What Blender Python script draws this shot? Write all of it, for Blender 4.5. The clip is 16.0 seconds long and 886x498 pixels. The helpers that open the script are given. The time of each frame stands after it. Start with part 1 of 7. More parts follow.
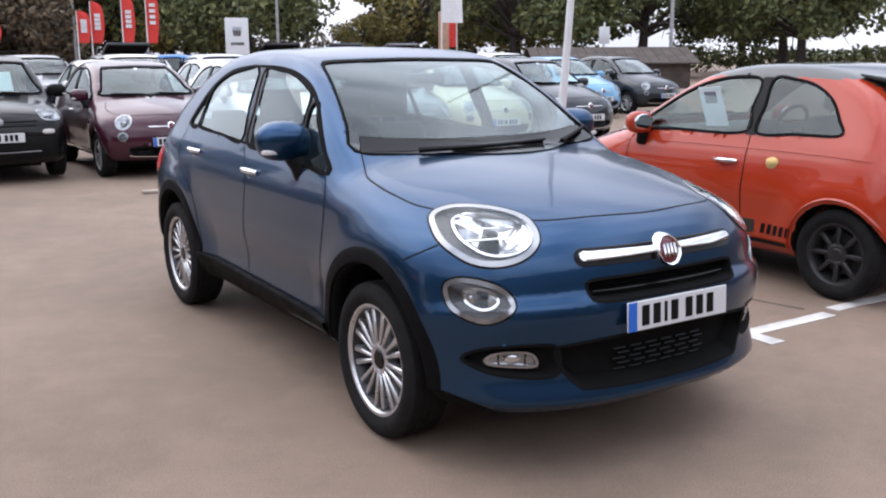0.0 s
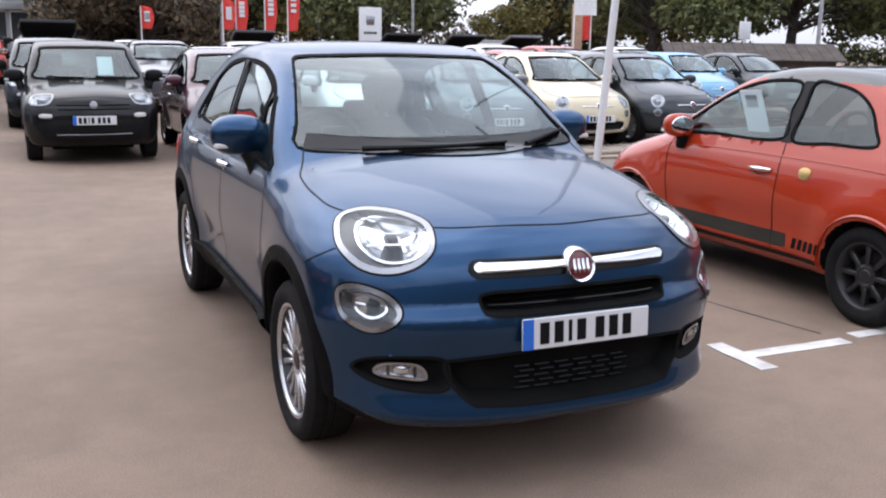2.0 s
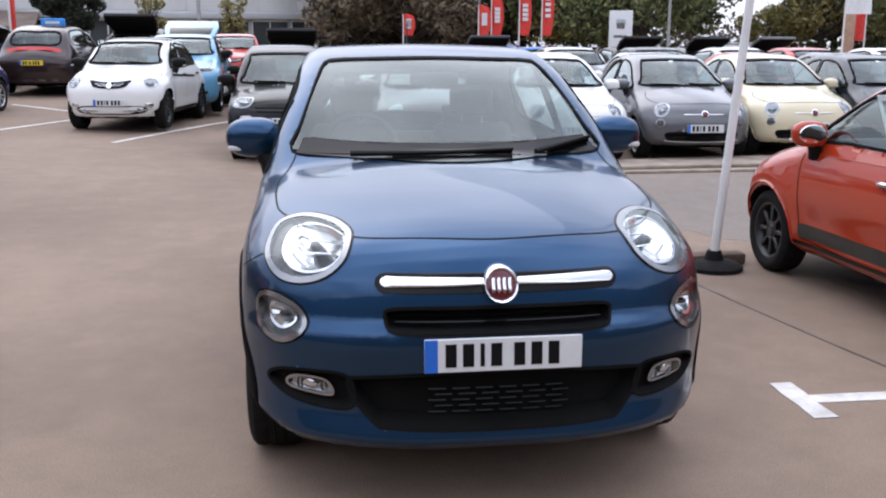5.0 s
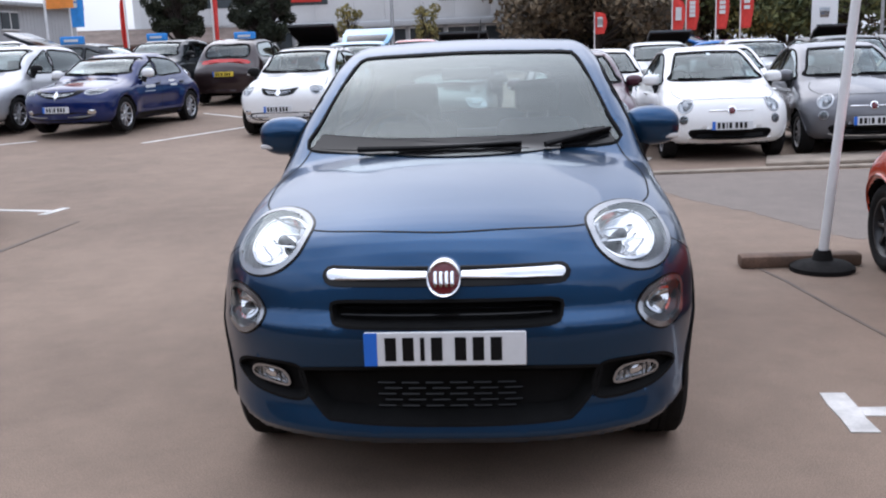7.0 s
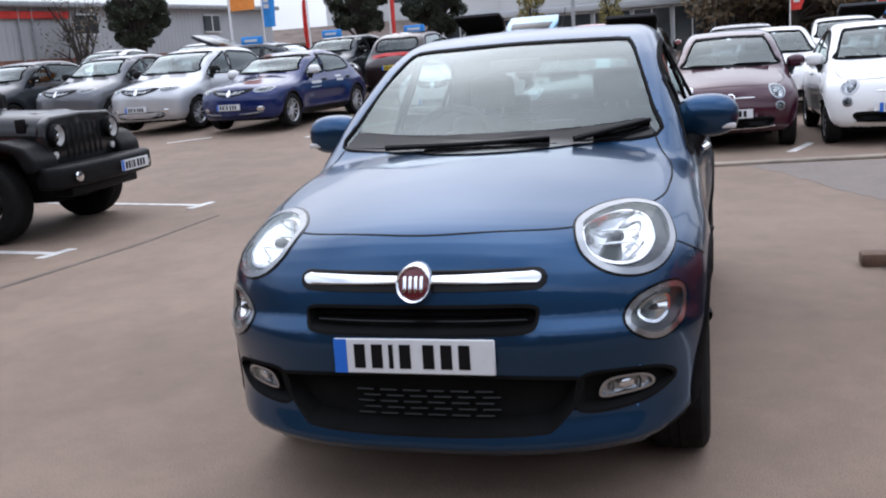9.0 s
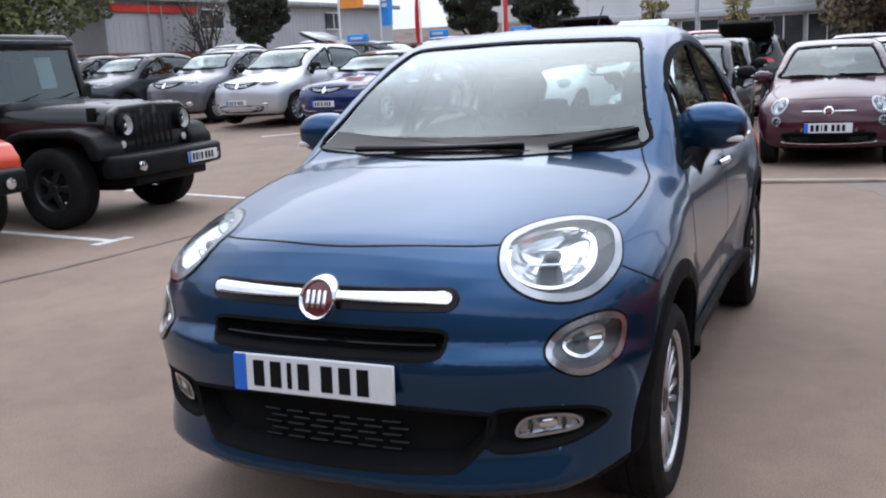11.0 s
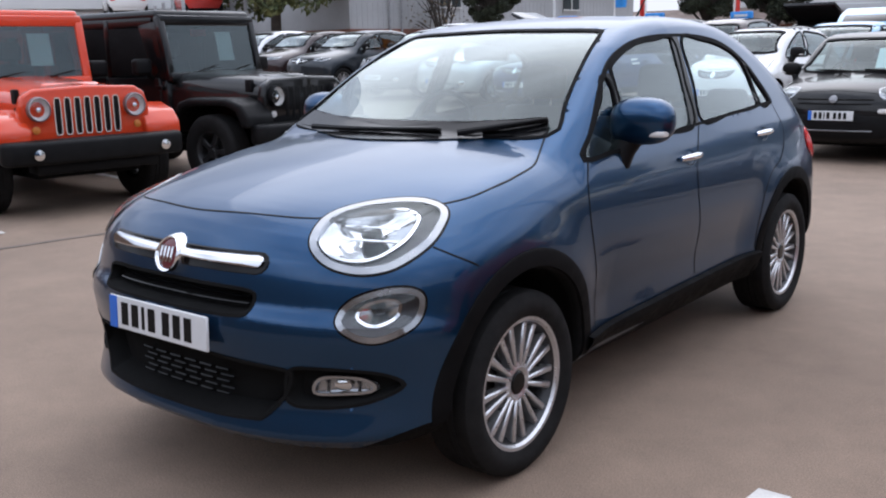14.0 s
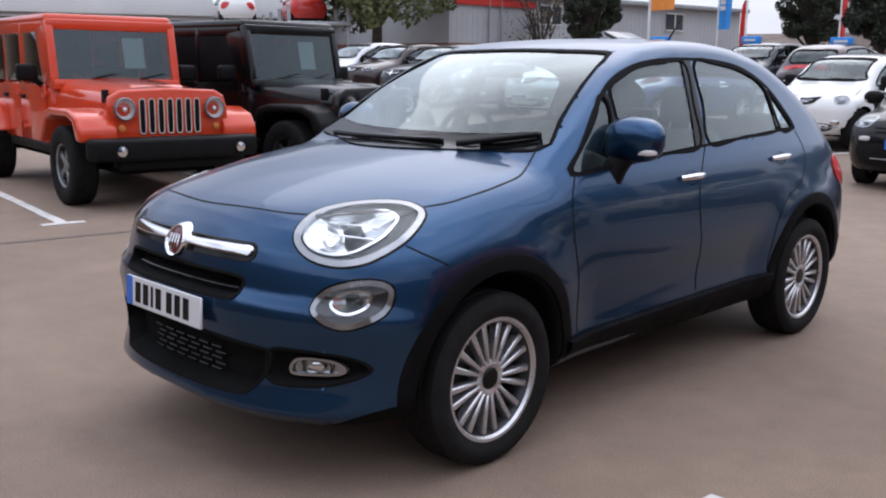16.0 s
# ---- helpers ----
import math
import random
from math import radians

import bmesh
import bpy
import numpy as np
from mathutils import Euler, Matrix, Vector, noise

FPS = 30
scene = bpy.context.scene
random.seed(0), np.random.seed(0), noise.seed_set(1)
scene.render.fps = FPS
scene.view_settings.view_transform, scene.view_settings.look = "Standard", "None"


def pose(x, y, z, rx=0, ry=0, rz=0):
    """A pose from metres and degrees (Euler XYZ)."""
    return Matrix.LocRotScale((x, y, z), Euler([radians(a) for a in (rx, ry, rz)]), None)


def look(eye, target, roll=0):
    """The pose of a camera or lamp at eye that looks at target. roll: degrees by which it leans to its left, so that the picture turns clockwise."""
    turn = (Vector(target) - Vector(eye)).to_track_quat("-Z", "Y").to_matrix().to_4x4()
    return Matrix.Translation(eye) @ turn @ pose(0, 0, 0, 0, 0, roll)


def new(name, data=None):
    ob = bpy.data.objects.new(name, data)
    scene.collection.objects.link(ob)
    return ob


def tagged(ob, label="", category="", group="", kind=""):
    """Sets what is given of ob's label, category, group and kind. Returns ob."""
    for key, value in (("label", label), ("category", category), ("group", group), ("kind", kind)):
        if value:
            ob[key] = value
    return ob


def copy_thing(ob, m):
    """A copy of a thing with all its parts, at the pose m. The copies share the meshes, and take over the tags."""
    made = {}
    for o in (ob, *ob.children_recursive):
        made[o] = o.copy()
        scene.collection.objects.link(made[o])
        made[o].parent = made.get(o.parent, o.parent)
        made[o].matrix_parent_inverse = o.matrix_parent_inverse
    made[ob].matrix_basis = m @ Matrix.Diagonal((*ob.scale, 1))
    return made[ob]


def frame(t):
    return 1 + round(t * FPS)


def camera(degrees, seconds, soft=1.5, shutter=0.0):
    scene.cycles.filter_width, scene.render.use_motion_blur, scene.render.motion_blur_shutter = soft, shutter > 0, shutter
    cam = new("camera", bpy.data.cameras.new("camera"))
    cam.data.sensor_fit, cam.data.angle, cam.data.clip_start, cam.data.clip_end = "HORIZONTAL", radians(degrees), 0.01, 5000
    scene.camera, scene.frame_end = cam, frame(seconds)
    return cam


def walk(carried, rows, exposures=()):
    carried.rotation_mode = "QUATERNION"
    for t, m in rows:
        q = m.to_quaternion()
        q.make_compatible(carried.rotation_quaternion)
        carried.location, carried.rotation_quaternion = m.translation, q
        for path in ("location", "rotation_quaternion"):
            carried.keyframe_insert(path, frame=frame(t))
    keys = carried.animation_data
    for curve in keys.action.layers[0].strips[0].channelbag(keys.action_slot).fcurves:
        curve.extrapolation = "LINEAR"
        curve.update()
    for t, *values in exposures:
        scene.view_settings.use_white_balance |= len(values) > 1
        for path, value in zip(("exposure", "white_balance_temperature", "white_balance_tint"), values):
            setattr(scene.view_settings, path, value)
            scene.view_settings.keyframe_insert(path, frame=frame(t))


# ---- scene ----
cam = camera(50.0, 16.0, 2.1)
PATH = [
    (0, (-2.616, -4.582, 1.556), (-1.562, -2.931, 1.154), -0.3),
    (0.5, (-2.417, -4.65, 1.581), (-1.376, -2.991, 1.174), -0.1),
    (1, (-2.193, -4.876, 1.591), (-1.258, -3.155, 1.186), -0.8),
    (1.5, (-2.001, -4.905, 1.578), (-1.17, -3.133, 1.168), -0.6),
    (2, (-1.786, -4.883, 1.587), (-0.991, -3.097, 1.166), 0.8),
    (2.5, (-1.572, -4.987, 1.585), (-0.85, -3.166, 1.18), -0.5),
    (3, (-1.366, -5.139, 1.601), (-0.776, -3.272, 1.194), -1.3),
    (3.5, (-1.195, -5.079, 1.585), (-0.695, -3.185, 1.181), -0.4),
    (4, (-1.038, -4.998, 1.588), (-0.609, -3.089, 1.174), 0.4),
    (6.5, (0.102, -5.072, 1.553), (0.039, -3.115, 1.145), -2.1),
    (7, (0.248, -5.029, 1.539), (0.085, -3.078, 1.133), -2.1),
    (7.5, (0.379, -4.856, 1.539), (0.186, -2.91, 1.119), -1.2),
    (8, (0.591, -4.843, 1.535), (0.29, -2.904, 1.152), -2.8),
    (8.5, (0.808, -4.859, 1.54), (0.296, -2.966, 1.15), -4.2),
    (9, (0.918, -4.789, 1.529), (0.356, -2.914, 1.12), -4.4),
    (11.5, (1.547, -4.201, 1.468), (0.669, -2.451, 1.065), -1.4),
    (12, (1.707, -4.096, 1.48), (0.751, -2.392, 1.049), -0.9),
    (12.5, (1.888, -4.035, 1.481), (0.866, -2.357, 1.106), -4.4),
    (13, (2.136, -3.968, 1.481), (1.016, -2.36, 1.082), -3.2),
    (13.5, (2.27, -3.848, 1.467), (1.071, -2.303, 1.051), -2.1),
    (14, (2.579, -3.863, 1.454), (1.353, -2.337, 1.043), -1.2),
    (14.5, (2.747, -3.898, 1.47), (1.478, -2.408, 1.061), -0.3),
    (15, (2.792, -3.978, 1.487), (1.519, -2.479, 1.119), 0.1),
    (15.5, (2.899, -3.856, 1.463), (1.59, -2.386, 1.111), 0.1),
    (16, (3.049, -3.788, 1.457), (1.668, -2.392, 1.076), 0.7),
]
walk(cam, [(t, look(eye, target, roll)) for t, eye, target, roll in PATH], [(0, 0.47, 6350, 15), (4, 0.42, 6300, 15), (8, 0.17, 6100, 13), (12.5, 0.37, 6100, 12), (16, 0.17, 6250, 15)])

# ---- sky and sun: bright, mostly overcast ----
world = bpy.data.worlds.new("sky")
world.use_nodes = True
scene.world = world
wn, wl = world.node_tree.nodes, world.node_tree.links
wn.clear()
sky = wn.new("ShaderNodeTexSky")
sky.sky_type, sky.sun_disc = "NISHITA", False
SUN_UP, SUN_TURN = 50.0, -22.0
sky.sun_elevation, sky.sun_rotation = radians(SUN_UP), radians(SUN_TURN)
sky.air_density, sky.dust_density = 1.0, 2.5
where = wn.new("ShaderNodeTexCoord")
flat = wn.new("ShaderNodeMapping")
flat.inputs["Scale"].default_value = (1.0, 1.0, 2.6)
cloud = wn.new("ShaderNodeTexNoise")
cloud.inputs["Scale"].default_value, cloud.inputs["Detail"].default_value, cloud.inputs["Roughness"].default_value = 1.3, 4.0, 0.5
ramp = wn.new("ShaderNodeValToRGB")
ramp.color_ramp.elements[0].position, ramp.color_ramp.elements[1].position = 0.33, 0.62
ramp.color_ramp.elements[0].color, ramp.color_ramp.elements[1].color = (4.5, 5.0, 6.1, 1), (14.7, 15.4, 16.7, 1)
cover = wn.new("ShaderNodeMix")
cover.data_type, cover.inputs["Factor"].default_value = "RGBA", 0.86
back = wn.new("ShaderNodeBackground")
back.inputs["Strength"].default_value = 0.1
wout = wn.new("ShaderNodeOutputWorld")
wl.new(where.outputs["Generated"], flat.inputs["Vector"])
wl.new(flat.outputs["Vector"], cloud.inputs["Vector"])
wl.new(cloud.outputs["Fac"], ramp.inputs["Fac"])
wl.new(sky.outputs["Color"], cover.inputs["A"])
wl.new(ramp.outputs["Color"], cover.inputs["B"])
# an overcast dome is brightest overhead
height = wn.new("ShaderNodeSeparateXYZ")
dome = wn.new("ShaderNodeMapRange")
dome.inputs["From Min"].default_value, dome.inputs["From Max"].default_value = 0.0, 1.0
dome.inputs["To Min"].default_value, dome.inputs["To Max"].default_value = 0.62, 1.7
lift = wn.new("ShaderNodeMix")
lift.data_type, lift.blend_type, lift.inputs["Factor"].default_value = "RGBA", "MULTIPLY", 1.0
wl.new(where.outputs["Generated"], height.inputs["Vector"])
wl.new(height.outputs["Z"], dome.inputs["Value"])
wl.new(cover.outputs["Result"], lift.inputs["A"])
wl.new(dome.outputs["Result"], lift.inputs["B"])
wl.new(lift.outputs["Result"], back.inputs["Color"])
wl.new(back.outputs["Background"], wout.inputs["Surface"])

sun = new("sun", bpy.data.lights.new("sun", "SUN"))
sun.data.energy, sun.data.angle, sun.data.color = 0.75, radians(70), (1.0, 0.96, 0.9)
sun.matrix_basis = look((0, 0, 30), (-30 * math.sin(radians(SUN_TURN)) / math.tan(radians(SUN_UP)), -30 * math.cos(radians(SUN_TURN)) / math.tan(radians(SUN_UP)), 0))
sun["kind"] = "structure"


# ---- materials ----
def nodes_of(name):
    m = bpy.data.materials.new(name)
    m.use_nodes = True
    nt = m.node_tree
    return m, nt, nt.nodes["Principled BSDF"]


def noise_fac(nt, scale, detail=4.0, rough=0.55, space="Object"):
    co = nt.nodes.new("ShaderNodeTexCoord")
    n = nt.nodes.new("ShaderNodeTexNoise")
    n.inputs["Scale"].default_value, n.inputs["Detail"].default_value, n.inputs["Roughness"].default_value = scale, detail, rough
    nt.links.new(co.outputs[space], n.inputs["Vector"])
    return n.outputs["Fac"]


def spread(nt, fac, lo, hi, a=0.3, b=0.7):
    r = nt.nodes.new("ShaderNodeValToRGB")
    r.color_ramp.elements[0].position, r.color_ramp.elements[1].position = a, b
    r.color_ramp.elements[0].color, r.color_ramp.elements[1].color = (*lo, 1), (*hi, 1)
    nt.links.new(fac, r.inputs["Fac"])
    return r.outputs["Color"]


def times(nt, a, b, kind="MULTIPLY", fac=1.0):
    m = nt.nodes.new("ShaderNodeMix")
    m.data_type, m.blend_type = "RGBA", kind
    m.inputs["Factor"].default_value = fac
    nt.links.new(a, m.inputs["A"])
    nt.links.new(b, m.inputs["B"])
    return m.outputs["Result"]


def bumped(nt, bsdf, fac, strength, distance):
    b = nt.nodes.new("ShaderNodeBump")
    b.inputs["Strength"].default_value, b.inputs["Distance"].default_value = strength, distance
    nt.links.new(fac, b.inputs["Height"])
    nt.links.new(b.outputs["Normal"], bsdf.inputs["Normal"])


def surface(name, colour, rough=0.6, metal=0.0, vary=0.15, scale=6.0, fine=60.0, bump=0.0, coat=0.0, space="Object", spec=0.5):
    """A plain surface with two scales of variation."""
    m, nt, b = nodes_of(name)
    c = np.array(colour)
    big = spread(nt, noise_fac(nt, scale, space=space), np.clip(c * (1 - vary), 0, 1), np.clip(c * (1 + vary), 0, 1))
    small = noise_fac(nt, fine, 3.0, space=space)
    tone = spread(nt, small, (1 - vary * 0.6,) * 3, (1.0,) * 3)
    nt.links.new(times(nt, big, tone), b.inputs["Base Color"])
    rr = spread(nt, noise_fac(nt, scale * 2.3, space=space), (max(rough - 0.08, 0.02),) * 3, (min(rough + 0.08, 1),) * 3)
    nt.links.new(rr, b.inputs["Roughness"])
    b.inputs["Metallic"].default_value = metal
    b.inputs["Specular IOR Level"].default_value = spec
    if coat:
        b.inputs["Coat Weight"].default_value, b.inputs["Coat Roughness"].default_value = coat, 0.04
    if bump:
        bumped(nt, b, small, 0.4, bump)
    return m


def car_paint(name, colour, metal=0.0, rough=0.3, coat=1.0):
    """Lacquered paint with fine flake, and a faint film of dust."""
    m, nt, b = nodes_of(name)
    c = np.array(colour)
    flake = spread(nt, noise_fac(nt, 900.0, 2.0), np.clip(c * 0.82, 0, 1), np.clip(c * 1.18, 0, 1))
    dust = spread(nt, noise_fac(nt, 2.2, 5.0), (0.96,) * 3, (1.0,) * 3)
    nt.links.new(times(nt, flake, dust), b.inputs["Base Color"])
    b.inputs["Metallic"].default_value = metal
    b.inputs["Roughness"].default_value = rough
    b.inputs["Specular IOR Level"].default_value = 0.12
    b.inputs["Coat Weight"].default_value = coat
    film = spread(nt, noise_fac(nt, 3.0, 6.0), (0.02,) * 3, (0.055,) * 3)
    nt.links.new(film, b.inputs["Coat Roughness"])
    return m


def clear_glass(name, tint, gloss=1.0, ior=1.5):
    m, nt, b = nodes_of(name)
    nt.nodes.remove(b)
    see = nt.nodes.new("ShaderNodeBsdfTransparent")
    see.inputs["Color"].default_value = (*tint, 1)
    shine = nt.nodes.new("ShaderNodeBsdfGlossy")
    shine.inputs["Roughness"].default_value = 0.015
    shine.inputs["Color"].default_value = (0.92, 1.0, 1.0, 1)
    fr = nt.nodes.new("ShaderNodeLayerWeight")
    fr.inputs["Blend"].default_value = 0.5
    steep = nt.nodes.new("ShaderNodeMath")
    steep.operation, steep.inputs[1].default_value = "POWER", 5.0
    f0 = ((ior - 1) / (ior + 1)) ** 2
    up = nt.nodes.new("ShaderNodeMath")
    up.operation, up.use_clamp = "MULTIPLY_ADD", True
    up.inputs[1].default_value, up.inputs[2].default_value = gloss * (1 - f0), gloss * f0
    mix = nt.nodes.new("ShaderNodeMixShader")
    nt.links.new(fr.outputs["Facing"], steep.inputs[0])
    nt.links.new(steep.outputs["Value"], up.inputs[0])
    nt.links.new(up.outputs["Value"], mix.inputs["Fac"])
    nt.links.new(see.outputs["BSDF"], mix.inputs[1])
    nt.links.new(shine.outputs["BSDF"], mix.inputs[2])
    last = mix.outputs["Shader"]
    nt.links.new(last, nt.nodes["Material Output"].inputs["Surface"])
    return m


def asphalt_like(name, dark, light):
    """Worn tarmac: stones and broad stains."""
    m, nt, b = nodes_of(name)
    stones = spread(nt, noise_fac(nt, 160.0, 3.0, 0.7), (0.62,) * 3, (1.28,) * 3, 0.35, 0.7)
    broad = spread(nt, noise_fac(nt, 0.35, 6.0, 0.6), dark, light, 0.32, 0.68)
    mid = spread(nt, noise_fac(nt, 3.4, 7.0, 0.72), (0.87,) * 3, (1.07,) * 3, 0.32, 0.66)
    tone = times(nt, times(nt, broad, mid), stones)
    nt.links.new(tone, b.inputs["Base Color"])
    b.inputs["Roughness"].default_value = 0.85
    bumped(nt, b, noise_fac(nt, 160.0, 3.0, 0.7), 0.55, 0.004)
    return m


ASPHALT = asphalt_like("worn_asphalt", (0.182, 0.129, 0.094), (0.276, 0.199, 0.146))
ASPHALT_GREY = asphalt_like("grey_asphalt", (0.178, 0.146, 0.125), (0.225, 0.186, 0.158))
UNSEEN_WALL = surface("unseen_wall_dark", (0.13, 0.085, 0.06), 0.9, vary=0.3, scale=2, fine=12, bump=0.004)
CONCRETE = surface("kerb_concrete", (0.30, 0.25, 0.20), 0.9, vary=0.3, scale=3, fine=80, bump=0.003)
LINE_PAINT = surface("white_line_paint", (0.62, 0.60, 0.57), 0.75, vary=0.22, scale=7, fine=90, bump=0.001)
JOINT = surface("tarred_joint", (0.115, 0.09, 0.075), 0.8, vary=0.4, scale=4, fine=40)
TIMBER = surface("weathered_timber", (0.13, 0.08, 0.055), 0.85, vary=0.4, scale=5, fine=60, bump=0.004)
BLUE = car_paint("blue_metallic_paint", (0.0115, 0.050, 0.118), 0.9, 0.30, 0.62)
ORANGE = car_paint("orange_red_paint", (0.42, 0.040, 0.012))
VIVID_ORANGE = car_paint("bright_orange_paint", (0.58, 0.050, 0.013))
BLACK_PAINT = car_paint("black_paint", (0.004, 0.004, 0.0046), coat=0.55)
MAROON = car_paint("dark_maroon_paint", (0.046, 0.007, 0.018), 0.3)
WHITE_PAINT = car_paint("white_paint", (0.78, 0.78, 0.77))
GREY_PAINT = car_paint("grey_paint", (0.12, 0.122, 0.135), 0.4)
CREAM = car_paint("cream_paint", (0.62, 0.55, 0.38))
SLATE = car_paint("dark_slate_paint", (0.022, 0.027, 0.033), 0.3, coat=0.8)
SKY_BLUE = car_paint("light_blue_paint", (0.16, 0.38, 0.58))
NAVY = car_paint("royal_blue_paint", (0.005, 0.016, 0.095), 0.3)
SILVER = car_paint("silver_paint", (0.52, 0.53, 0.55), 0.5)
MID_BLUE = car_paint("mid_blue_paint", (0.03, 0.16, 0.45), 0.2)
RED_PAINT = car_paint("red_paint", (0.5, 0.03, 0.02))
BROWN = car_paint("dark_brown_paint", (0.03, 0.018, 0.018), 0.3)
ROOF_GREY = car_paint("dark_grey_roof_paint", (0.06, 0.065, 0.065), 0.1)
PLASTIC = surface("black_trim_plastic", (0.007, 0.007, 0.0075), 0.5, vary=0.25, scale=9, fine=300, bump=0.0006, spec=0.12)
ARCH_BLACK = surface("arch_moulding", (0.0055, 0.0052, 0.0055), 0.6, vary=0.25, scale=9, fine=300, bump=0.0006, spec=0.05)
SEAL = surface("window_rubber", (0.008, 0.008, 0.0085), 0.75, vary=0.2, spec=0.06)
GLOSS_BLACK = surface("gloss_black", (0.004, 0.004, 0.0045), 0.15, vary=0.1, spec=0.18)
DARK = surface("black_lining", (0.008, 0.008, 0.008), 0.95, vary=0.2, spec=0.1)
RUBBER = surface("tyre_rubber", (0.013, 0.0125, 0.0125), 0.8, vary=0.25, scale=14, fine=120, bump=0.001, spec=0.12)
CHROME = surface("chrome", (0.85, 0.86, 0.88), 0.06, 1.0, vary=0.03)
ALLOY = surface("bright_alloy", (0.56, 0.56, 0.575), 0.33, 0.85, vary=0.08, scale=20)
DISC = surface("dull_brake_disc", (0.07, 0.068, 0.066), 0.5, 0.6, vary=0.2)
DARK_ALLOY = surface("dark_alloy", (0.03, 0.03, 0.032), 0.35, 0.4, vary=0.15)
MATT_ALLOY = surface("grey_alloy", (0.25, 0.25, 0.26), 0.4, 0.7, vary=0.12)
REFLECTOR = surface("lamp_reflector", (0.74, 0.75, 0.76), 0.12, 1.0, vary=0.05, scale=40)
LAMP_GREY = surface("lamp_surround", (0.34, 0.35, 0.365), 0.2, 0.9, vary=0.06)
LAMP_DARK = surface("lamp_housing", (0.05, 0.05, 0.053), 0.22, 0.6, vary=0.1)
LAMP_RED = surface("red_lamp_plastic", (0.5, 0.02, 0.02), 0.2, vary=0.1)
AMBER = surface("amber_lamp_plastic", (0.6, 0.2, 0.04), 0.2, vary=0.1)
GLASS = clear_glass("window_glass", (0.82, 0.92, 0.92), 1.9)
SCREEN = clear_glass("windscreen_glass", (0.58, 0.70, 0.68), 1.8)
DIM_SCREEN = clear_glass("dim_windscreen_glass", (0.56, 0.62, 0.62), 1.8)
DARK_GLASS = clear_glass("tinted_glass", (0.22, 0.25, 0.26), 1.7)
LENS = clear_glass("lamp_lens", (0.95, 0.96, 0.97), 1.0)
MIRROR = surface("mirror_glass", (0.9, 0.9, 0.9), 0.02, 1.0, vary=0.01)
FABRIC = surface("grey_seat_fabric", (0.035, 0.036, 0.038), 0.95, vary=0.2, scale=20, fine=300, bump=0.001)
DASH = surface("dark_dashboard", (0.02, 0.02, 0.021), 0.7, vary=0.15)
PLATE_WHITE = surface("plate_white", (0.62, 0.63, 0.64), 0.35, vary=0.05, scale=10)
PLATE_YELLOW = surface("plate_yellow", (0.75, 0.55, 0.05), 0.4, vary=0.06)
PLATE_BLUE = surface("plate_blue", (0.015, 0.13, 0.55), 0.35, vary=0.06)
INK = surface("black_ink", (0.006, 0.006, 0.0065), 0.5, vary=0.1, spec=0.12)
BADGE_RED = surface("badge_red", (0.10, 0.006, 0.012), 0.25, vary=0.1, coat=0.2)
PAPER = surface("pale_blue_paper", (0.70, 0.80, 0.83), 0.8, vary=0.06)
POLE_WHITE = surface("white_pole_paint", (0.72, 0.72, 0.71), 0.45, vary=0.1, scale=3)
STEEL = surface("galvanised_steel", (0.38, 0.39, 0.40), 0.45, 0.6, vary=0.2)
FLAG_RED = surface("red_flag_cloth", (0.62, 0.045, 0.035), 0.8, vary=0.15)
FLAG_WHITE = surface("white_flag_cloth", (0.72, 0.72, 0.73), 0.8, vary=0.08)
FLAG_ORANGE = surface("orange_flag_cloth", (0.80, 0.27, 0.05), 0.8, vary=0.12)
FLAG_BLUE = surface("blue_flag_cloth", (0.03, 0.25, 0.66), 0.7, vary=0.12)

# ---- geometry helpers: each gives (points, faces) ----
def spline(pts, per=6, closed=True):
    """Catmull-Rom through points."""
    p = np.array(pts, float)
    n = len(p)
    out = []
    for i in range(n if closed else n - 1):
        a, b, c, d = (p[(i + k) % n] if closed else p[min(max(i + k, 0), n - 1)] for k in (-1, 0, 1, 2))
        for t in np.arange(per) / per:
            out.append(0.5 * (2 * b + (c - a) * t + (2 * a - 5 * b + 4 * c - d) * t * t + (3 * b - a - 3 * c + d) * t ** 3))
    if not closed:
        out.append(p[-1])
    return np.array(out)


def resample(loop, n):
    """n points evenly along a closed loop."""
    p = np.vstack([loop, loop[:1]])
    s = np.r_[0, np.cumsum(np.linalg.norm(np.diff(p, axis=0), axis=1))]
    at = np.arange(n) / n * s[-1]
    return np.stack([np.interp(at, s, p[:, k]) for k in range(p.shape[1])], 1)


def inset(loop, d):
    """A closed loop moved inwards by d."""
    p = np.asarray(loop, float)
    t = np.roll(p, -1, 0) - np.roll(p, 1, 0)
    nrm = np.stack([-t[:, 1], t[:, 0]], 1)
    nrm /= np.linalg.norm(nrm, axis=1, keepdims=True) + 1e-9
    area = 0.5 * np.sum(p[:, 0] * np.roll(p[:, 1], -1) - np.roll(p[:, 0], -1) * p[:, 1])
    return p + nrm * d * (1 if area > 0 else -1)


def oval(cx, cz, a, b, tilt=0.0, n=48, power=2.0):
    th = np.arange(n) / n * 2 * np.pi
    u = a * np.sign(np.cos(th)) * np.abs(np.cos(th)) ** (2 / power)
    v = b * np.sign(np.sin(th)) * np.abs(np.sin(th)) ** (2 / power)
    c, s = np.cos(radians(tilt)), np.sin(radians(tilt))
    return resample(np.stack([cx + c * u - s * v, cz + s * u + c * v], 1), n)


def inside(loop, u, v):
    """Which points (u, v) lie in the loop."""
    hit = np.zeros(np.shape(u), bool)
    q = np.roll(loop, -1, 0)
    for (ax, ay), (bx, by) in zip(loop, q):
        if ay != by:
            cross = ((ay > v) != (by > v)) & (u < (bx - ax) * (v - ay) / (by - ay) + ax)
            hit ^= cross
    return hit


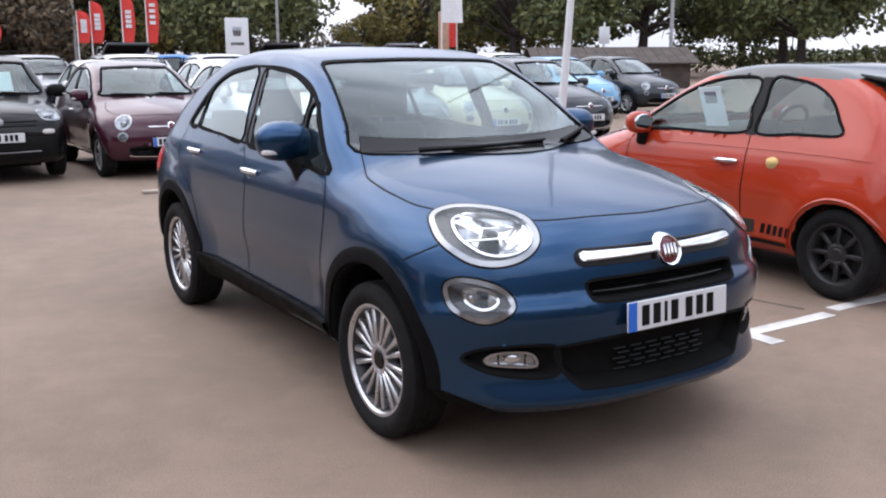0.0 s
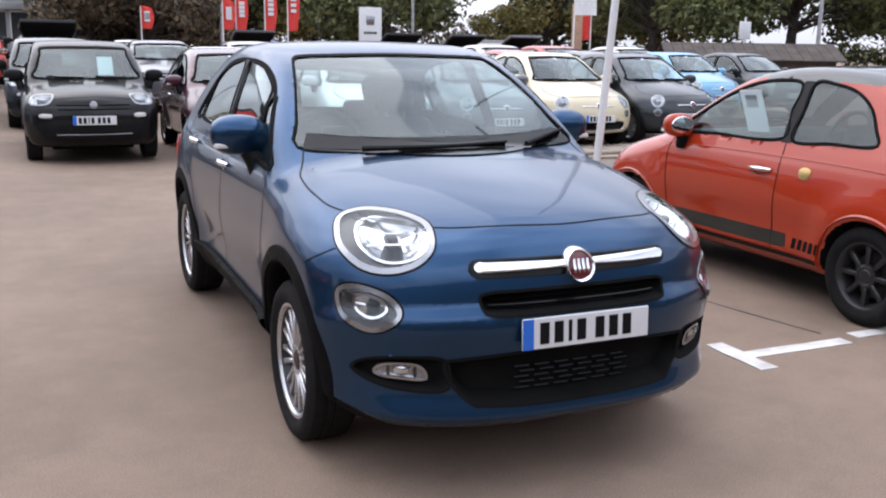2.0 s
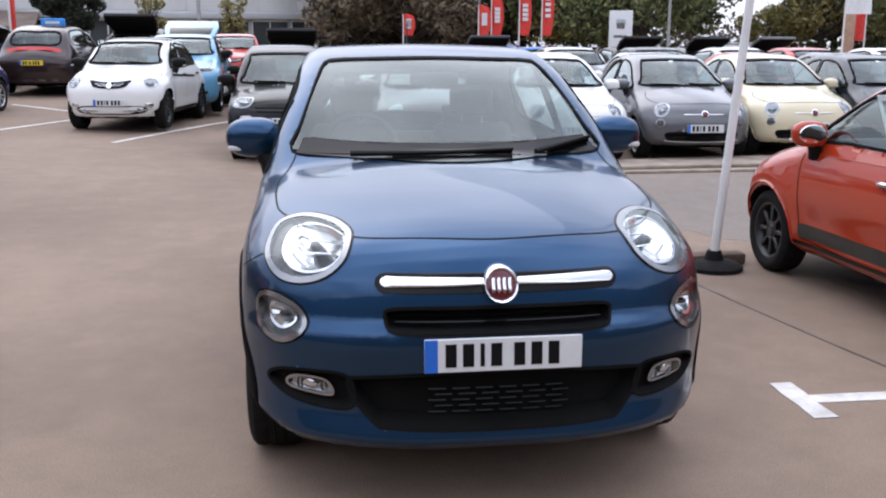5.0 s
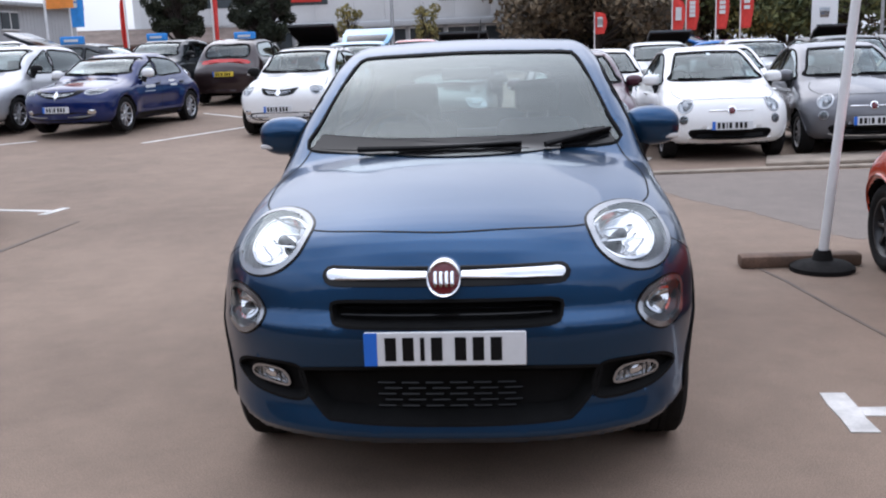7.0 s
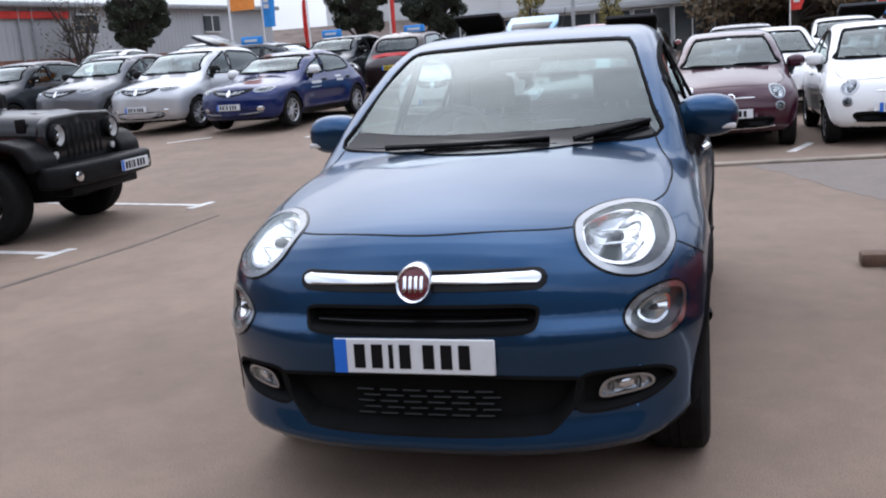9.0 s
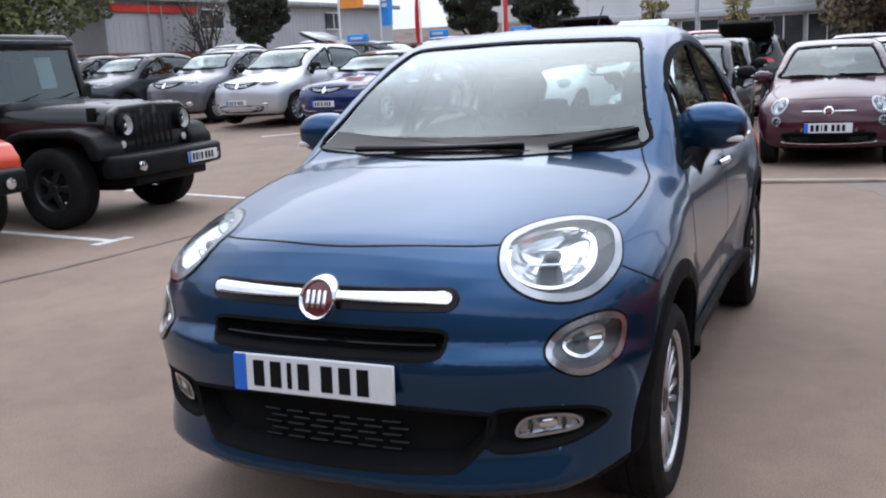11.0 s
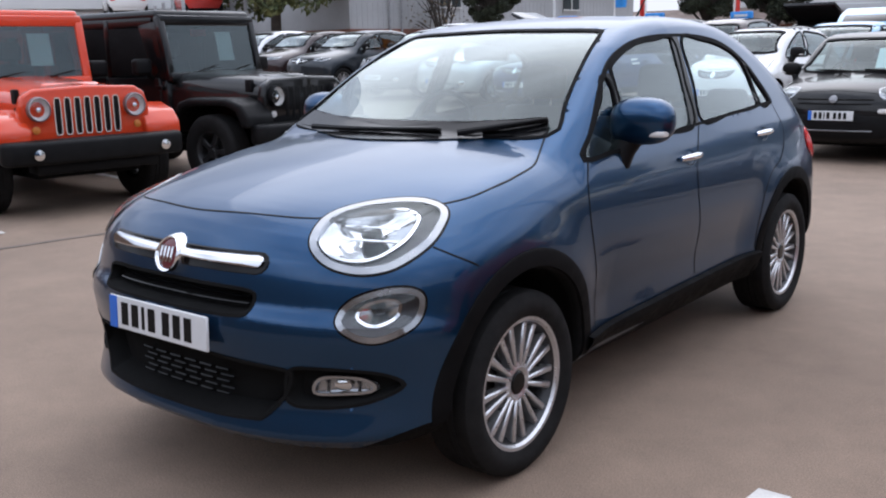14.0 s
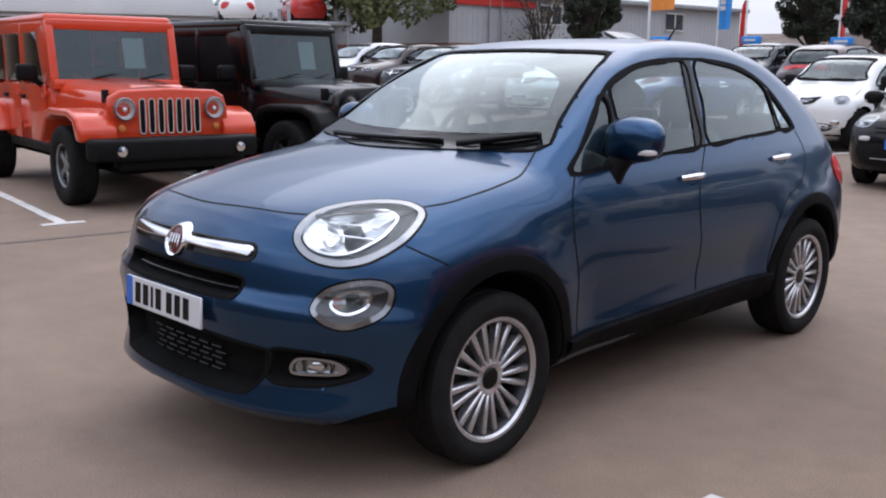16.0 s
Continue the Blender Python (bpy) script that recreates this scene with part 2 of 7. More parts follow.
def join(*shapes):
    pts, faces, k = [], [], 0
    for p, f in shapes:
        pts.append(np.asarray(p, float).reshape(-1, 3))
        faces += [tuple(i + k for i in face) for face in f]
        k += len(pts[-1])
    return np.vstack(pts), faces


def placed(shape, m):
    p, f = shape
    r = np.array(m)
    return np.asarray(p) @ r[:3, :3].T + r[:3, 3], f


def mirrored(shape):
    p, f = shape
    return np.asarray(p) * (-1, 1, 1), [tuple(reversed(face)) for face in f]


def from_bm(bm):
    bm.verts.ensure_lookup_table()
    bm.verts.index_update()
    out = np.array([v.co[:] for v in bm.verts]), [tuple(v.index for v in f.verts) for f in bm.faces]
    bm.free()
    return out


def box(x0, x1, y0, y1, z0, z1, bevel=0.0, segments=2):
    bm = bmesh.new()
    bmesh.ops.create_cube(bm, size=1, matrix=Matrix.LocRotScale(((x0 + x1) / 2, (y0 + y1) / 2, (z0 + z1) / 2), None, (x1 - x0, y1 - y0, z1 - z0)))
    if bevel:
        bmesh.ops.bevel(bm, geom=list(bm.edges), offset=bevel, segments=segments, affect="EDGES", profile=0.5)
    return from_bm(bm)


def prism(loop, axis, a, b, bevel=0.0, segments=2, taper=1.0):
    """A loop of two coordinates pushed along an axis from a to b; the end at b may be scaled about its middle."""
    bm = bmesh.new()
    order = {"x": lambda u, v, w: (w, u, v), "y": lambda u, v, w: (u, w, v), "z": lambda u, v, w: (u, v, w)}[axis]
    mid = np.mean(loop, 0)
    lo = [bm.verts.new(order(u, v, a)) for u, v in loop]
    hi = [bm.verts.new(order(*(mid + (np.array((u, v)) - mid) * taper), b)) for u, v in loop]
    n = len(loop)
    bm.faces.new(lo)
    bm.faces.new(hi[::-1])
    for i in range(n):
        bm.faces.new((lo[(i + 1) % n], lo[i], hi[i], hi[(i + 1) % n]))
    bmesh.ops.recalc_face_normals(bm, faces=bm.faces)
    if bevel:
        sharp = [e for e in bm.edges if e.calc_face_angle(0) > 0.5]
        bmesh.ops.bevel(bm, geom=sharp, offset=bevel, segments=segments, affect="EDGES", profile=0.5)
    return from_bm(bm)


def revolve(profile, n=32, axis="x"):
    """A profile of (radius, along) turned about an axis."""
    pts, faces, m = [], [], len(profile)
    for i in range(n):
        c, s = math.cos(2 * math.pi * i / n), math.sin(2 * math.pi * i / n)
        for r, a in profile:
            pts.append((a, r * c, r * s) if axis == "x" else (r * c, a, r * s) if axis == "y" else (r * c, r * s, a))
    for i in range(n):
        for j in range(m - 1):
            q = (i * m + j, i * m + j + 1, (i + 1) % n * m + j + 1, (i + 1) % n * m + j)
            faces.append(q)
    return np.array(pts), faces


def tube(path, radius, n=8, close=True):
    """A round bar along a path; radius may be one number or one a point."""
    p = [Vector(q) for q in path]
    r = list(radius) if np.ndim(radius) else [radius] * len(p)
    pts, faces = [], []
    side = None
    for i, q in enumerate(p):
        t = (p[min(i + 1, len(p) - 1)] - p[max(i - 1, 0)]).normalized()
        side = (side - t * side.dot(t)).normalized() if side and (side - t * side.dot(t)).length > 1e-4 else t.orthogonal().normalized()
        up = t.cross(side)
        for k in range(n):
            a = 2 * math.pi * k / n
            pts.append(q + (side * math.cos(a) + up * math.sin(a)) * r[i])
    for i in range(len(p) - 1):
        for k in range(n):
            faces.append((i * n + k, i * n + (k + 1) % n, (i + 1) * n + (k + 1) % n, (i + 1) * n + k))
    if close:
        faces.append(tuple(range(n))[::-1])
        faces.append(tuple((len(p) - 1) * n + k for k in range(n)))
    return np.array([q[:] for q in pts]), faces


def solid(name, shape, material, parent=None, label="", smooth=True, at=None):
    """One mesh object out of (points, faces), under a thing or a part."""
    me = bpy.data.meshes.new(name)
    me.from_pydata(np.asarray(shape[0]).tolist(), [], shape[1])
    me.materials.append(material)
    if smooth:
        me.shade_smooth()
        me.set_sharp_from_angle(angle=radians(smooth if smooth is not True else 38))
    me.update()
    ob = new(name, me)
    if at is not None:
        ob.matrix_basis = at
    if parent:
        ob.parent = parent
    if label:
        ob["label"] = label
    return ob


def part(name, shape, material, parent, label="", smooth=True, at=None):
    return solid(name, shape, material, parent, label, smooth, at)


# ---- car bodies: a smooth solid from side profile, widths and plan, meshed by a surface net ----
def body_field(c):
    """The signed distance (nearly) to a car's body. c: profile, widths, plan and roundings."""
    prof = resample(spline(c["profile"], 8), 200)
    step = c.get("cell", 0.012)
    y0, y1, z0, z1 = prof[:, 0].min() - 0.5, prof[:, 0].max() + 0.5, -0.2, prof[:, 1].max() + 0.4
    gy, gz = np.arange(y0, y1, step), np.arange(z0, z1, step)
    gy2, gz2 = np.meshgrid(gy, gz, indexing="ij")
    best = np.full(gy2.shape, 9.0)
    for (ay, az), (by, bz) in zip(prof, np.roll(prof, -1, 0)):
        dy, dz = by - ay, bz - az
        t = np.clip(((gy2 - ay) * dy + (gz2 - az) * dz) / (dy * dy + dz * dz + 1e-12), 0, 1)
        np.minimum(best, np.hypot(gy2 - ay - t * dy, gz2 - az - t * dz), out=best)
    grid = np.where(inside(prof, gy2, gz2), -best, best)
    wt = spline(c["widths"], 12, False)
    pl = spline(c["plan"], 12, False)
    hubs, hz, ra = c["hubs"], c["hub_z"], c["arch"]

    def f(x, y, z):
        ax = np.abs(x)
        nose = np.clip((-y - c.get("bow_from", 0.95)) / 0.75, 0, 1)
        front = 0.16 * np.clip(-(y + 0.1) / 1.0, 0, 1) + 0.84 * nose * nose * (3 - 2 * nose)
        rear = np.clip((y - 0.4) / 1.0, 0, 1)
        low = np.clip((z - c["nose_z"]) / 0.5, 0, 1) if "nose_z" in c else 0
        yy = y - c["bow_front"] * ax ** c.get("bow_power", 2.2) * front * (1 - 0.35 * low) + c["bow_rear"] * ax ** 2.4 * rear
        zz = z + ax * ax * (c["crown"] * np.clip((z - 0.5) / 0.4, 0, 1) - (c["crown"] - 0.06) * np.clip((z - 1.2) / 0.25, 0, 1))
        u, v = np.clip((yy - y0) / step, 0, len(gy) - 1.001), np.clip((zz - z0) / step, 0, len(gz) - 1.001)
        i, j = u.astype(int), v.astype(int)
        u, v = u - i, v - j
        d2 = (grid[i, j] * (1 - u) + grid[i + 1, j] * u) * (1 - v) + (grid[i, j + 1] * (1 - u) + grid[i + 1, j + 1] * u) * v
        w = np.interp(z, wt[:, 0], wt[:, 1]) * np.interp(y, pl[:, 0], pl[:, 1])
        w = w * (1 - c["roof_taper"] * np.clip((z - c["belt"]) / 0.4, 0, 1) * np.clip((y - 0.2) / 1.4, 0, 1))
        for h in hubs:
            r = np.hypot(y - h, z - hz)
            w = w + c["flare"] * np.exp(-((r - ra - 0.05) / 0.11) ** 2) * np.clip((c["belt"] + 0.05 - z) / 0.25, 0, 1)
        w = w - c["waist"] * np.exp(-((z - c["waist_z"]) / 0.13) ** 2) * np.clip((1.0 - np.abs(y)) / 0.35, 0, 1)
        d1 = (ax - w) * 0.85
        k = c["round"] * (1 - 0.4 * np.clip((z - c["belt"]) / 0.15, 0, 1))
        h = np.clip(k - np.abs(d1 - d2), 0, None) / k
        d = np.maximum(d1, d2) + h * h * k * 0.25
        for hub in hubs:
            well = np.maximum(np.hypot(y - hub, z - hz) - ra, 0.46 - ax)
            d = np.maximum(d, -well)
        return d

    return f


def slope(f, p, e=0.008):
    x, y, z = p.T
    g = np.stack([f(x + e, y, z) - f(x - e, y, z), f(x, y + e, z) - f(x, y - e, z), f(x, y, z + e) - f(x, y, z - e)], 1) / (2 * e)
    return g


def surface_net(f, lo, hi, h):
    ax = [np.arange(a, b + h, h) for a, b in zip(lo, hi)]
    v = f(*np.meshgrid(*ax, indexing="ij"))
    s = v < 0
    n = np.array(v.shape) - 1
    total, count = np.zeros((*n, 3)), np.zeros(n)
    corner = [(i, j, k) for i in (0, 1) for j in (0, 1) for k in (0, 1)]
    cut = lambda a, o: a[o[0]:o[0] + n[0], o[1]:o[1] + n[1], o[2]:o[2] + n[2]]
    for a in corner:
        for d in range(3):
            if a[d] == 0:
                b = tuple(1 if k == d else a[k] for k in range(3))
                va, vb = cut(v, a), cut(v, b)
                m = cut(s, a) != cut(s, b)
                t = np.where(m, va / np.where(m, va - vb, 1), 0)
                for k in range(3):
                    total[..., k] += m * (t if k == d else a[k])
                count += m
    live = count > 0
    number = np.full(n, -1)
    number[live] = np.arange(live.sum())
    cell = np.argwhere(live)
    pts = (cell + total[live] / count[live][:, None]) * h + lo
    for _ in range(3):
        g = slope(f, pts)
        d = f(*pts.T)
        pts = pts - np.clip(d / (np.sum(g * g, 1) + 1e-6), -h, h)[:, None] * g * 0.9
    faces = []
    for d in range(3):
        e1, e2 = [k for k in range(3) if k != d]
        lo_s = [slice(None)] * 3
        hi_s = [slice(None)] * 3
        lo_s[d], hi_s[d] = slice(0, -1), slice(1, None)
        a, b = s[tuple(lo_s)], s[tuple(hi_s)]
        idx = np.argwhere(a != b)
        idx = idx[(idx[:, e1] > 0) & (idx[:, e2] > 0) & (idx[:, e1] < n[e1]) & (idx[:, e2] < n[e2])]
        flip = a[tuple(idx.T)]
        quad = []
        for o1, o2 in ((-1, -1), (0, -1), (0, 0), (-1, 0)):
            q = idx.copy()
            q[:, e1] += o1
            q[:, e2] += o2
            quad.append(number[tuple(q.T)])
        quad = np.stack(quad, 1)
        turn = flip if d != 1 else ~flip
        faces.append(np.where(turn[:, None], quad, quad[:, ::-1]))
    return pts, np.vstack(faces)


def subset(pts, faces):
    used = np.unique(faces)
    back = np.full(len(pts), -1)
    back[used] = np.arange(len(used))
    return pts[used], [tuple(q) for q in back[faces].tolist()]


WAYS = {"front": (0, 1, 0), "rear": (0, -1, 0), "right": (1, 0, 0), "left": (-1, 0, 0), "top": (0, 0, -1)}


def march(f, start, way, off):
    t = np.zeros(len(start))
    for _ in range(90):
        d = f(*(start + t[:, None] * way).T)
        t = np.clip(t + np.clip(d, -0.05, 0.4) * 0.6, 0, 4.5)
    return start + (t - off)[:, None] * way


def facing(origin, normal):
    """A frame to lay patches from: origin, across, up and the way in."""
    n = np.array(normal, float) / np.linalg.norm(normal)
    u = np.cross((0, 0, 1), n)
    u /= np.linalg.norm(u)
    return np.array(origin, float), u, np.cross(n, u), -n


def onto(f, side, uv, off=0.0):
    """Points of two coordinates laid onto the body from one side; off: how far proud, along that side's way."""
    uv = np.asarray(uv, float)
    z = np.zeros(len(uv))
    if not isinstance(side, str):
        o, u, v, way = (np.array(q, float) for q in side)
        return march(f, o + uv[:, :1] * u + uv[:, 1:] * v - 0.5 * way, way, off)
    way = np.array(WAYS[side], float)
    start = {"front": lambda: np.stack([uv[:, 0], z - 3.2, uv[:, 1]], 1), "rear": lambda: np.stack([uv[:, 0], z + 3.2, uv[:, 1]], 1),
             "right": lambda: np.stack([z - 1.6, uv[:, 0], uv[:, 1]], 1), "left": lambda: np.stack([z + 1.6, uv[:, 0], uv[:, 1]], 1),
             "top": lambda: np.stack([uv[:, 0], uv[:, 1], z + 2.6], 1)}[side]()
    return march(f, start, way, off)


def outward(shape, side):
    """The same patch with its faces turned to the outside."""
    p, faces = shape
    way = np.array(WAYS[side] if isinstance(side, str) else side[3], float)
    total = np.zeros(3)
    for q in faces:
        a, b, c = p[q[0]], p[q[1]], p[q[2]]
        total += np.cross(b - a, c - a)
    return (p, faces) if total @ way < 0 else (p, [q[::-1] for q in faces])


def band(f, side, loops, offs):
    """Rings of equal counts laid on the body, joined in turn."""
    rows = [onto(f, side, l, o) for l, o in zip(loops, offs)]
    n = len(rows[0])
    faces = []
    for i in range(len(rows) - 1):
        for k in range(n):
            faces.append((i * n + k, i * n + (k + 1) % n, (i + 1) * n + (k + 1) % n, (i + 1) * n + k))
    return outward((np.vstack(rows), faces), side)


def sheet(f, side, loop, off=0.0, dome=0.0, rings=6, skirt=0.0):
    """A filled patch on the body; dome: how far its middle stands proud of its rim; skirt: a lip going in at its rim."""
    mid = np.mean(loop, 0)
    steps = [1 - i / rings for i in range(rings)]
    loops = [mid + (loop - mid) * s for s in steps]
    offs = [off + dome * (1 - s * s) for s in steps]
    if skirt:
        loops, offs = [loop] + loops, [off - skirt] + offs
    n = len(loop)
    rows = [onto(f, side, l, o) for l, o in zip(loops, offs)] + [onto(f, side, [mid], off + dome)]
    p = np.vstack(rows)
    # where the patch overhangs the body, fold it back to the nearest point on it
    lost = np.abs(f(*p.T)) > 0.12
    if lost.any() and not lost.all():
        uv = np.vstack([np.vstack(loops), [mid]])
        for i in np.nonzero(lost)[0]:
            p[i] = p[~lost][np.argmin(((uv[~lost] - uv[i]) ** 2).sum(1))]
    last = (len(loops) - 1) * n
    faces = [(i * n + k, i * n + (k + 1) % n, (i + 1) * n + (k + 1) % n, (i + 1) * n + k) for i in range(len(loops) - 1) for k in range(n)]
    faces += [(last + k, last + (k + 1) % n, len(p) - 1) for k in range(n)]
    return outward((p, faces), side)


def rim_band(f, side, loop, out, into, off=0.003, skirt=0.012):
    """A flat frame along a loop, from out outside it to into inside it, with lips on both edges."""
    a, b = inset(loop, -out), inset(loop, into)
    return band(f, side, [a, a, b, b], [-skirt, off, off, -skirt])


def line_on(f, side, path, wide=0.006, off=0.0015):
    """A narrow strip along a path on the body."""
    p = np.asarray(path, float)
    t = np.gradient(p, axis=0)
    nrm = np.stack([-t[:, 1], t[:, 0]], 1)
    nrm /= np.linalg.norm(nrm, axis=1, keepdims=True) + 1e-9
    a, m, b = onto(f, side, p - nrm * wide / 2, off), onto(f, side, p, off + 0.001), onto(f, side, p + nrm * wide / 2, off)
    n = len(p)
    rows = np.vstack([a, m, b])
    return rows, [(r * n + i, r * n + i + 1, (r + 1) * n + i + 1, (r + 1) * n + i) for r in (0, 1) for i in range(n - 1)]

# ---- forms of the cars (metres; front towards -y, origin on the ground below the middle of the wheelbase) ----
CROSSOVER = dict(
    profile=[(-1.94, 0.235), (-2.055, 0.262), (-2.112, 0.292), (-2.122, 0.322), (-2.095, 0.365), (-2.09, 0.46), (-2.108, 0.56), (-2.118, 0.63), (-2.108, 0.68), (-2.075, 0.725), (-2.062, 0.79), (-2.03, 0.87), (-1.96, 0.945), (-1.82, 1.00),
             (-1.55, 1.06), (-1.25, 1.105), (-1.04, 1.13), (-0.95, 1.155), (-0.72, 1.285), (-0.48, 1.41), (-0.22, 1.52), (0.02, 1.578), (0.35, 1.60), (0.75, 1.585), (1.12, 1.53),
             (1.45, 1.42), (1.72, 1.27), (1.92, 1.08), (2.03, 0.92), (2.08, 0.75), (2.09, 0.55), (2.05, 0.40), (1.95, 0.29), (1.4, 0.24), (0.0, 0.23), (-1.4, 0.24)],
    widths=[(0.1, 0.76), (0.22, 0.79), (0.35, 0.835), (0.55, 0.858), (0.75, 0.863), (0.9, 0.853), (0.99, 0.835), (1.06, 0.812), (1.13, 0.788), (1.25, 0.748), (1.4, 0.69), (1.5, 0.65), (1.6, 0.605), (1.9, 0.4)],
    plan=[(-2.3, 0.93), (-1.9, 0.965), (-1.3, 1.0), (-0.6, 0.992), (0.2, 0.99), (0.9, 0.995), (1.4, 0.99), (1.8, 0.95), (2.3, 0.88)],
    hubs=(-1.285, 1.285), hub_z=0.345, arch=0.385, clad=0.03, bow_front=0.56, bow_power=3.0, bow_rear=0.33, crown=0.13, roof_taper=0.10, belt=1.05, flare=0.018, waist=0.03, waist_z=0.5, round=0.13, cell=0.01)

CITY = dict(
    profile=[(-1.66, 0.22), (-1.78, 0.27), (-1.83, 0.36), (-1.84, 0.5), (-1.815, 0.64), (-1.76, 0.75), (-1.66, 0.83), (-1.45, 0.905), (-1.2, 0.965), (-1.0, 1.01), (-0.88, 1.05),
             (-0.66, 1.18), (-0.42, 1.31), (-0.18, 1.41), (0.1, 1.47), (0.4, 1.488), (0.75, 1.475), (1.05, 1.42), (1.3, 1.31), (1.5, 1.14), (1.62, 0.95), (1.68, 0.75), (1.68, 0.5), (1.62, 0.32), (1.45, 0.21), (0.0, 0.19), (-1.2, 0.2)],
    widths=[(0.1, 0.68), (0.2, 0.73), (0.35, 0.785), (0.55, 0.808), (0.7, 0.808), (0.82, 0.795), (0.9, 0.772), (0.97, 0.745), (1.1, 0.70), (1.25, 0.645), (1.38, 0.59), (1.5, 0.53), (1.8, 0.4)],
    plan=[(-2.2, 0.9), (-1.7, 0.95), (-1.15, 1.0), (-0.5, 0.99), (0.3, 0.985), (0.9, 0.995), (1.3, 0.985), (1.7, 0.92), (2.2, 0.85)],
    hubs=(-1.15, 1.15), hub_z=0.293, arch=0.33, clad=0.003, bow_front=0.52, bow_rear=0.36, crown=0.15, roof_taper=0.13, belt=0.96, flare=0.02, waist=0.02, waist_z=0.45, round=0.13, cell=0.016, bow_from=0.8, cabin=(-0.78, 1.2, 0.64, 0.98))
UPRIGHT = dict(
    profile=[(-1.68, 0.22), (-1.79, 0.28), (-1.825, 0.4), (-1.82, 0.58), (-1.79, 0.74), (-1.71, 0.85), (-1.5, 0.93), (-1.2, 0.985), (-1.03, 1.02), (-0.92, 1.07), (-0.7, 1.22), (-0.48, 1.37),
             (-0.28, 1.475), (0.0, 1.535), (0.5, 1.55), (1.05, 1.53), (1.42, 1.47), (1.6, 1.28), (1.70, 1.02), (1.76, 0.75), (1.76, 0.48), (1.7, 0.3), (1.5, 0.21), (0.0, 0.19), (-1.2, 0.2)],
    widths=[(0.1, 0.68), (0.2, 0.74), (0.35, 0.80), (0.55, 0.82), (0.75, 0.82), (0.88, 0.805), (0.96, 0.785), (1.05, 0.765), (1.2, 0.725), (1.38, 0.672), (1.5, 0.63), (1.8, 0.5)],
    plan=[(-2.2, 0.91), (-1.7, 0.96), (-1.15, 1.0), (-0.5, 0.99), (0.3, 0.99), (0.9, 0.995), (1.3, 0.99), (1.75, 0.95), (2.2, 0.88)],
    hubs=(-1.15, 1.15), hub_z=0.295, arch=0.33, bow_front=0.4, bow_rear=0.22, crown=0.10, roof_taper=0.06, belt=0.99, flare=0.018, waist=0.02, waist_z=0.45, round=0.11, cell=0.016, bow_from=0.8, cabin=(-0.82, 1.3, 0.66, 1.0))


def family_car(wb, nose, tail, high, half, hood, cowl, header, roof_end, belt, rake):
    """A form for a common hatchback, tall estate or soft-roader: wheelbase half, ends, height, half width, bonnet height, and where screen and roof begin and end."""
    return dict(
        profile=[(-nose + 0.14, 0.22), (-nose + 0.04, 0.28), (-nose, 0.4), (-nose, hood - 0.28), (-nose + 0.05, hood - 0.16), (-nose + 0.16, hood - 0.06), (-nose + 0.4, hood), (cowl - 0.25, hood + 0.075), (cowl - 0.06, hood + 0.11),
                 (cowl + 0.06, hood + 0.16), ((cowl * 2 + header) / 3, (hood * 2 + 0.3 + high) / 3), ((cowl + header * 2) / 3, (hood + 0.15 + high * 2) / 3 + 0.02), (header - 0.06, high - 0.08), (header + 0.25, high - 0.015), (header + 0.7, high),
                 (roof_end - 0.35, high - 0.03), (roof_end, high - 0.12), (roof_end + rake * 0.5, (high + belt) / 2), (roof_end + rake, belt), (tail - 0.02, belt - 0.22), (tail, 0.55), (tail - 0.05, 0.35), (tail - 0.2, 0.24), (0, 0.21), (-nose + 0.6, 0.21)],
        widths=[(0.1, half - 0.13), (0.22, half - 0.07), (0.38, half - 0.02), (0.6, half), (0.8, half - 0.005), (belt - 0.1, half - 0.03), (belt, half - 0.07), (belt + 0.12, half - 0.12), ((belt + high) / 2 + 0.05, half - 0.18), (high - 0.1, half - 0.25), (high, half - 0.3), (high + 0.3, half - 0.42)],
        plan=[(-nose - 0.3, 0.9), (-nose + 0.2, 0.955), (-wb, 1.0), (-0.5, 0.99), (0.3, 0.99), (wb * 0.8, 0.995), (wb + 0.2, 0.985), (tail - 0.1, 0.93), (tail + 0.3, 0.85)],
        hubs=(-wb, wb), hub_z=0.325, arch=0.365, bow_front=0.42, bow_rear=0.3, crown=0.11, roof_taper=0.1, belt=belt, flare=0.02, waist=0.025, waist_z=0.48, round=0.12, cell=0.02,
        bow_from=0.95, cabin=(cowl + 0.12, roof_end + 0.1, half - 0.17, belt), ws=(hood + 0.155, high - 0.085, half - 0.21, half - 0.32), dlo=(cowl + 0.3, header + 0.12, roof_end + 0.1, belt + 0.015, high - 0.115), lampz=hood - 0.13, nose=nose)


HATCH = family_car(1.335, 2.2, 2.1, 1.46, 0.90, 0.90, -0.95, -0.08, 1.2, 0.96, 0.62)
SUV = family_car(1.30, 2.08, 2.02, 1.60, 0.90, 1.0, -0.98, -0.18, 1.35, 1.07, 0.45)
MPV = family_car(1.365, 2.22, 2.15, 1.64, 0.925, 0.98, -1.18, -0.25, 1.45, 1.05, 0.45)
SUPERMINI = family_car(1.245, 1.86, 1.74, 1.55, 0.82, 0.93, -1.06, -0.3, 1.15, 1.0, 0.38)


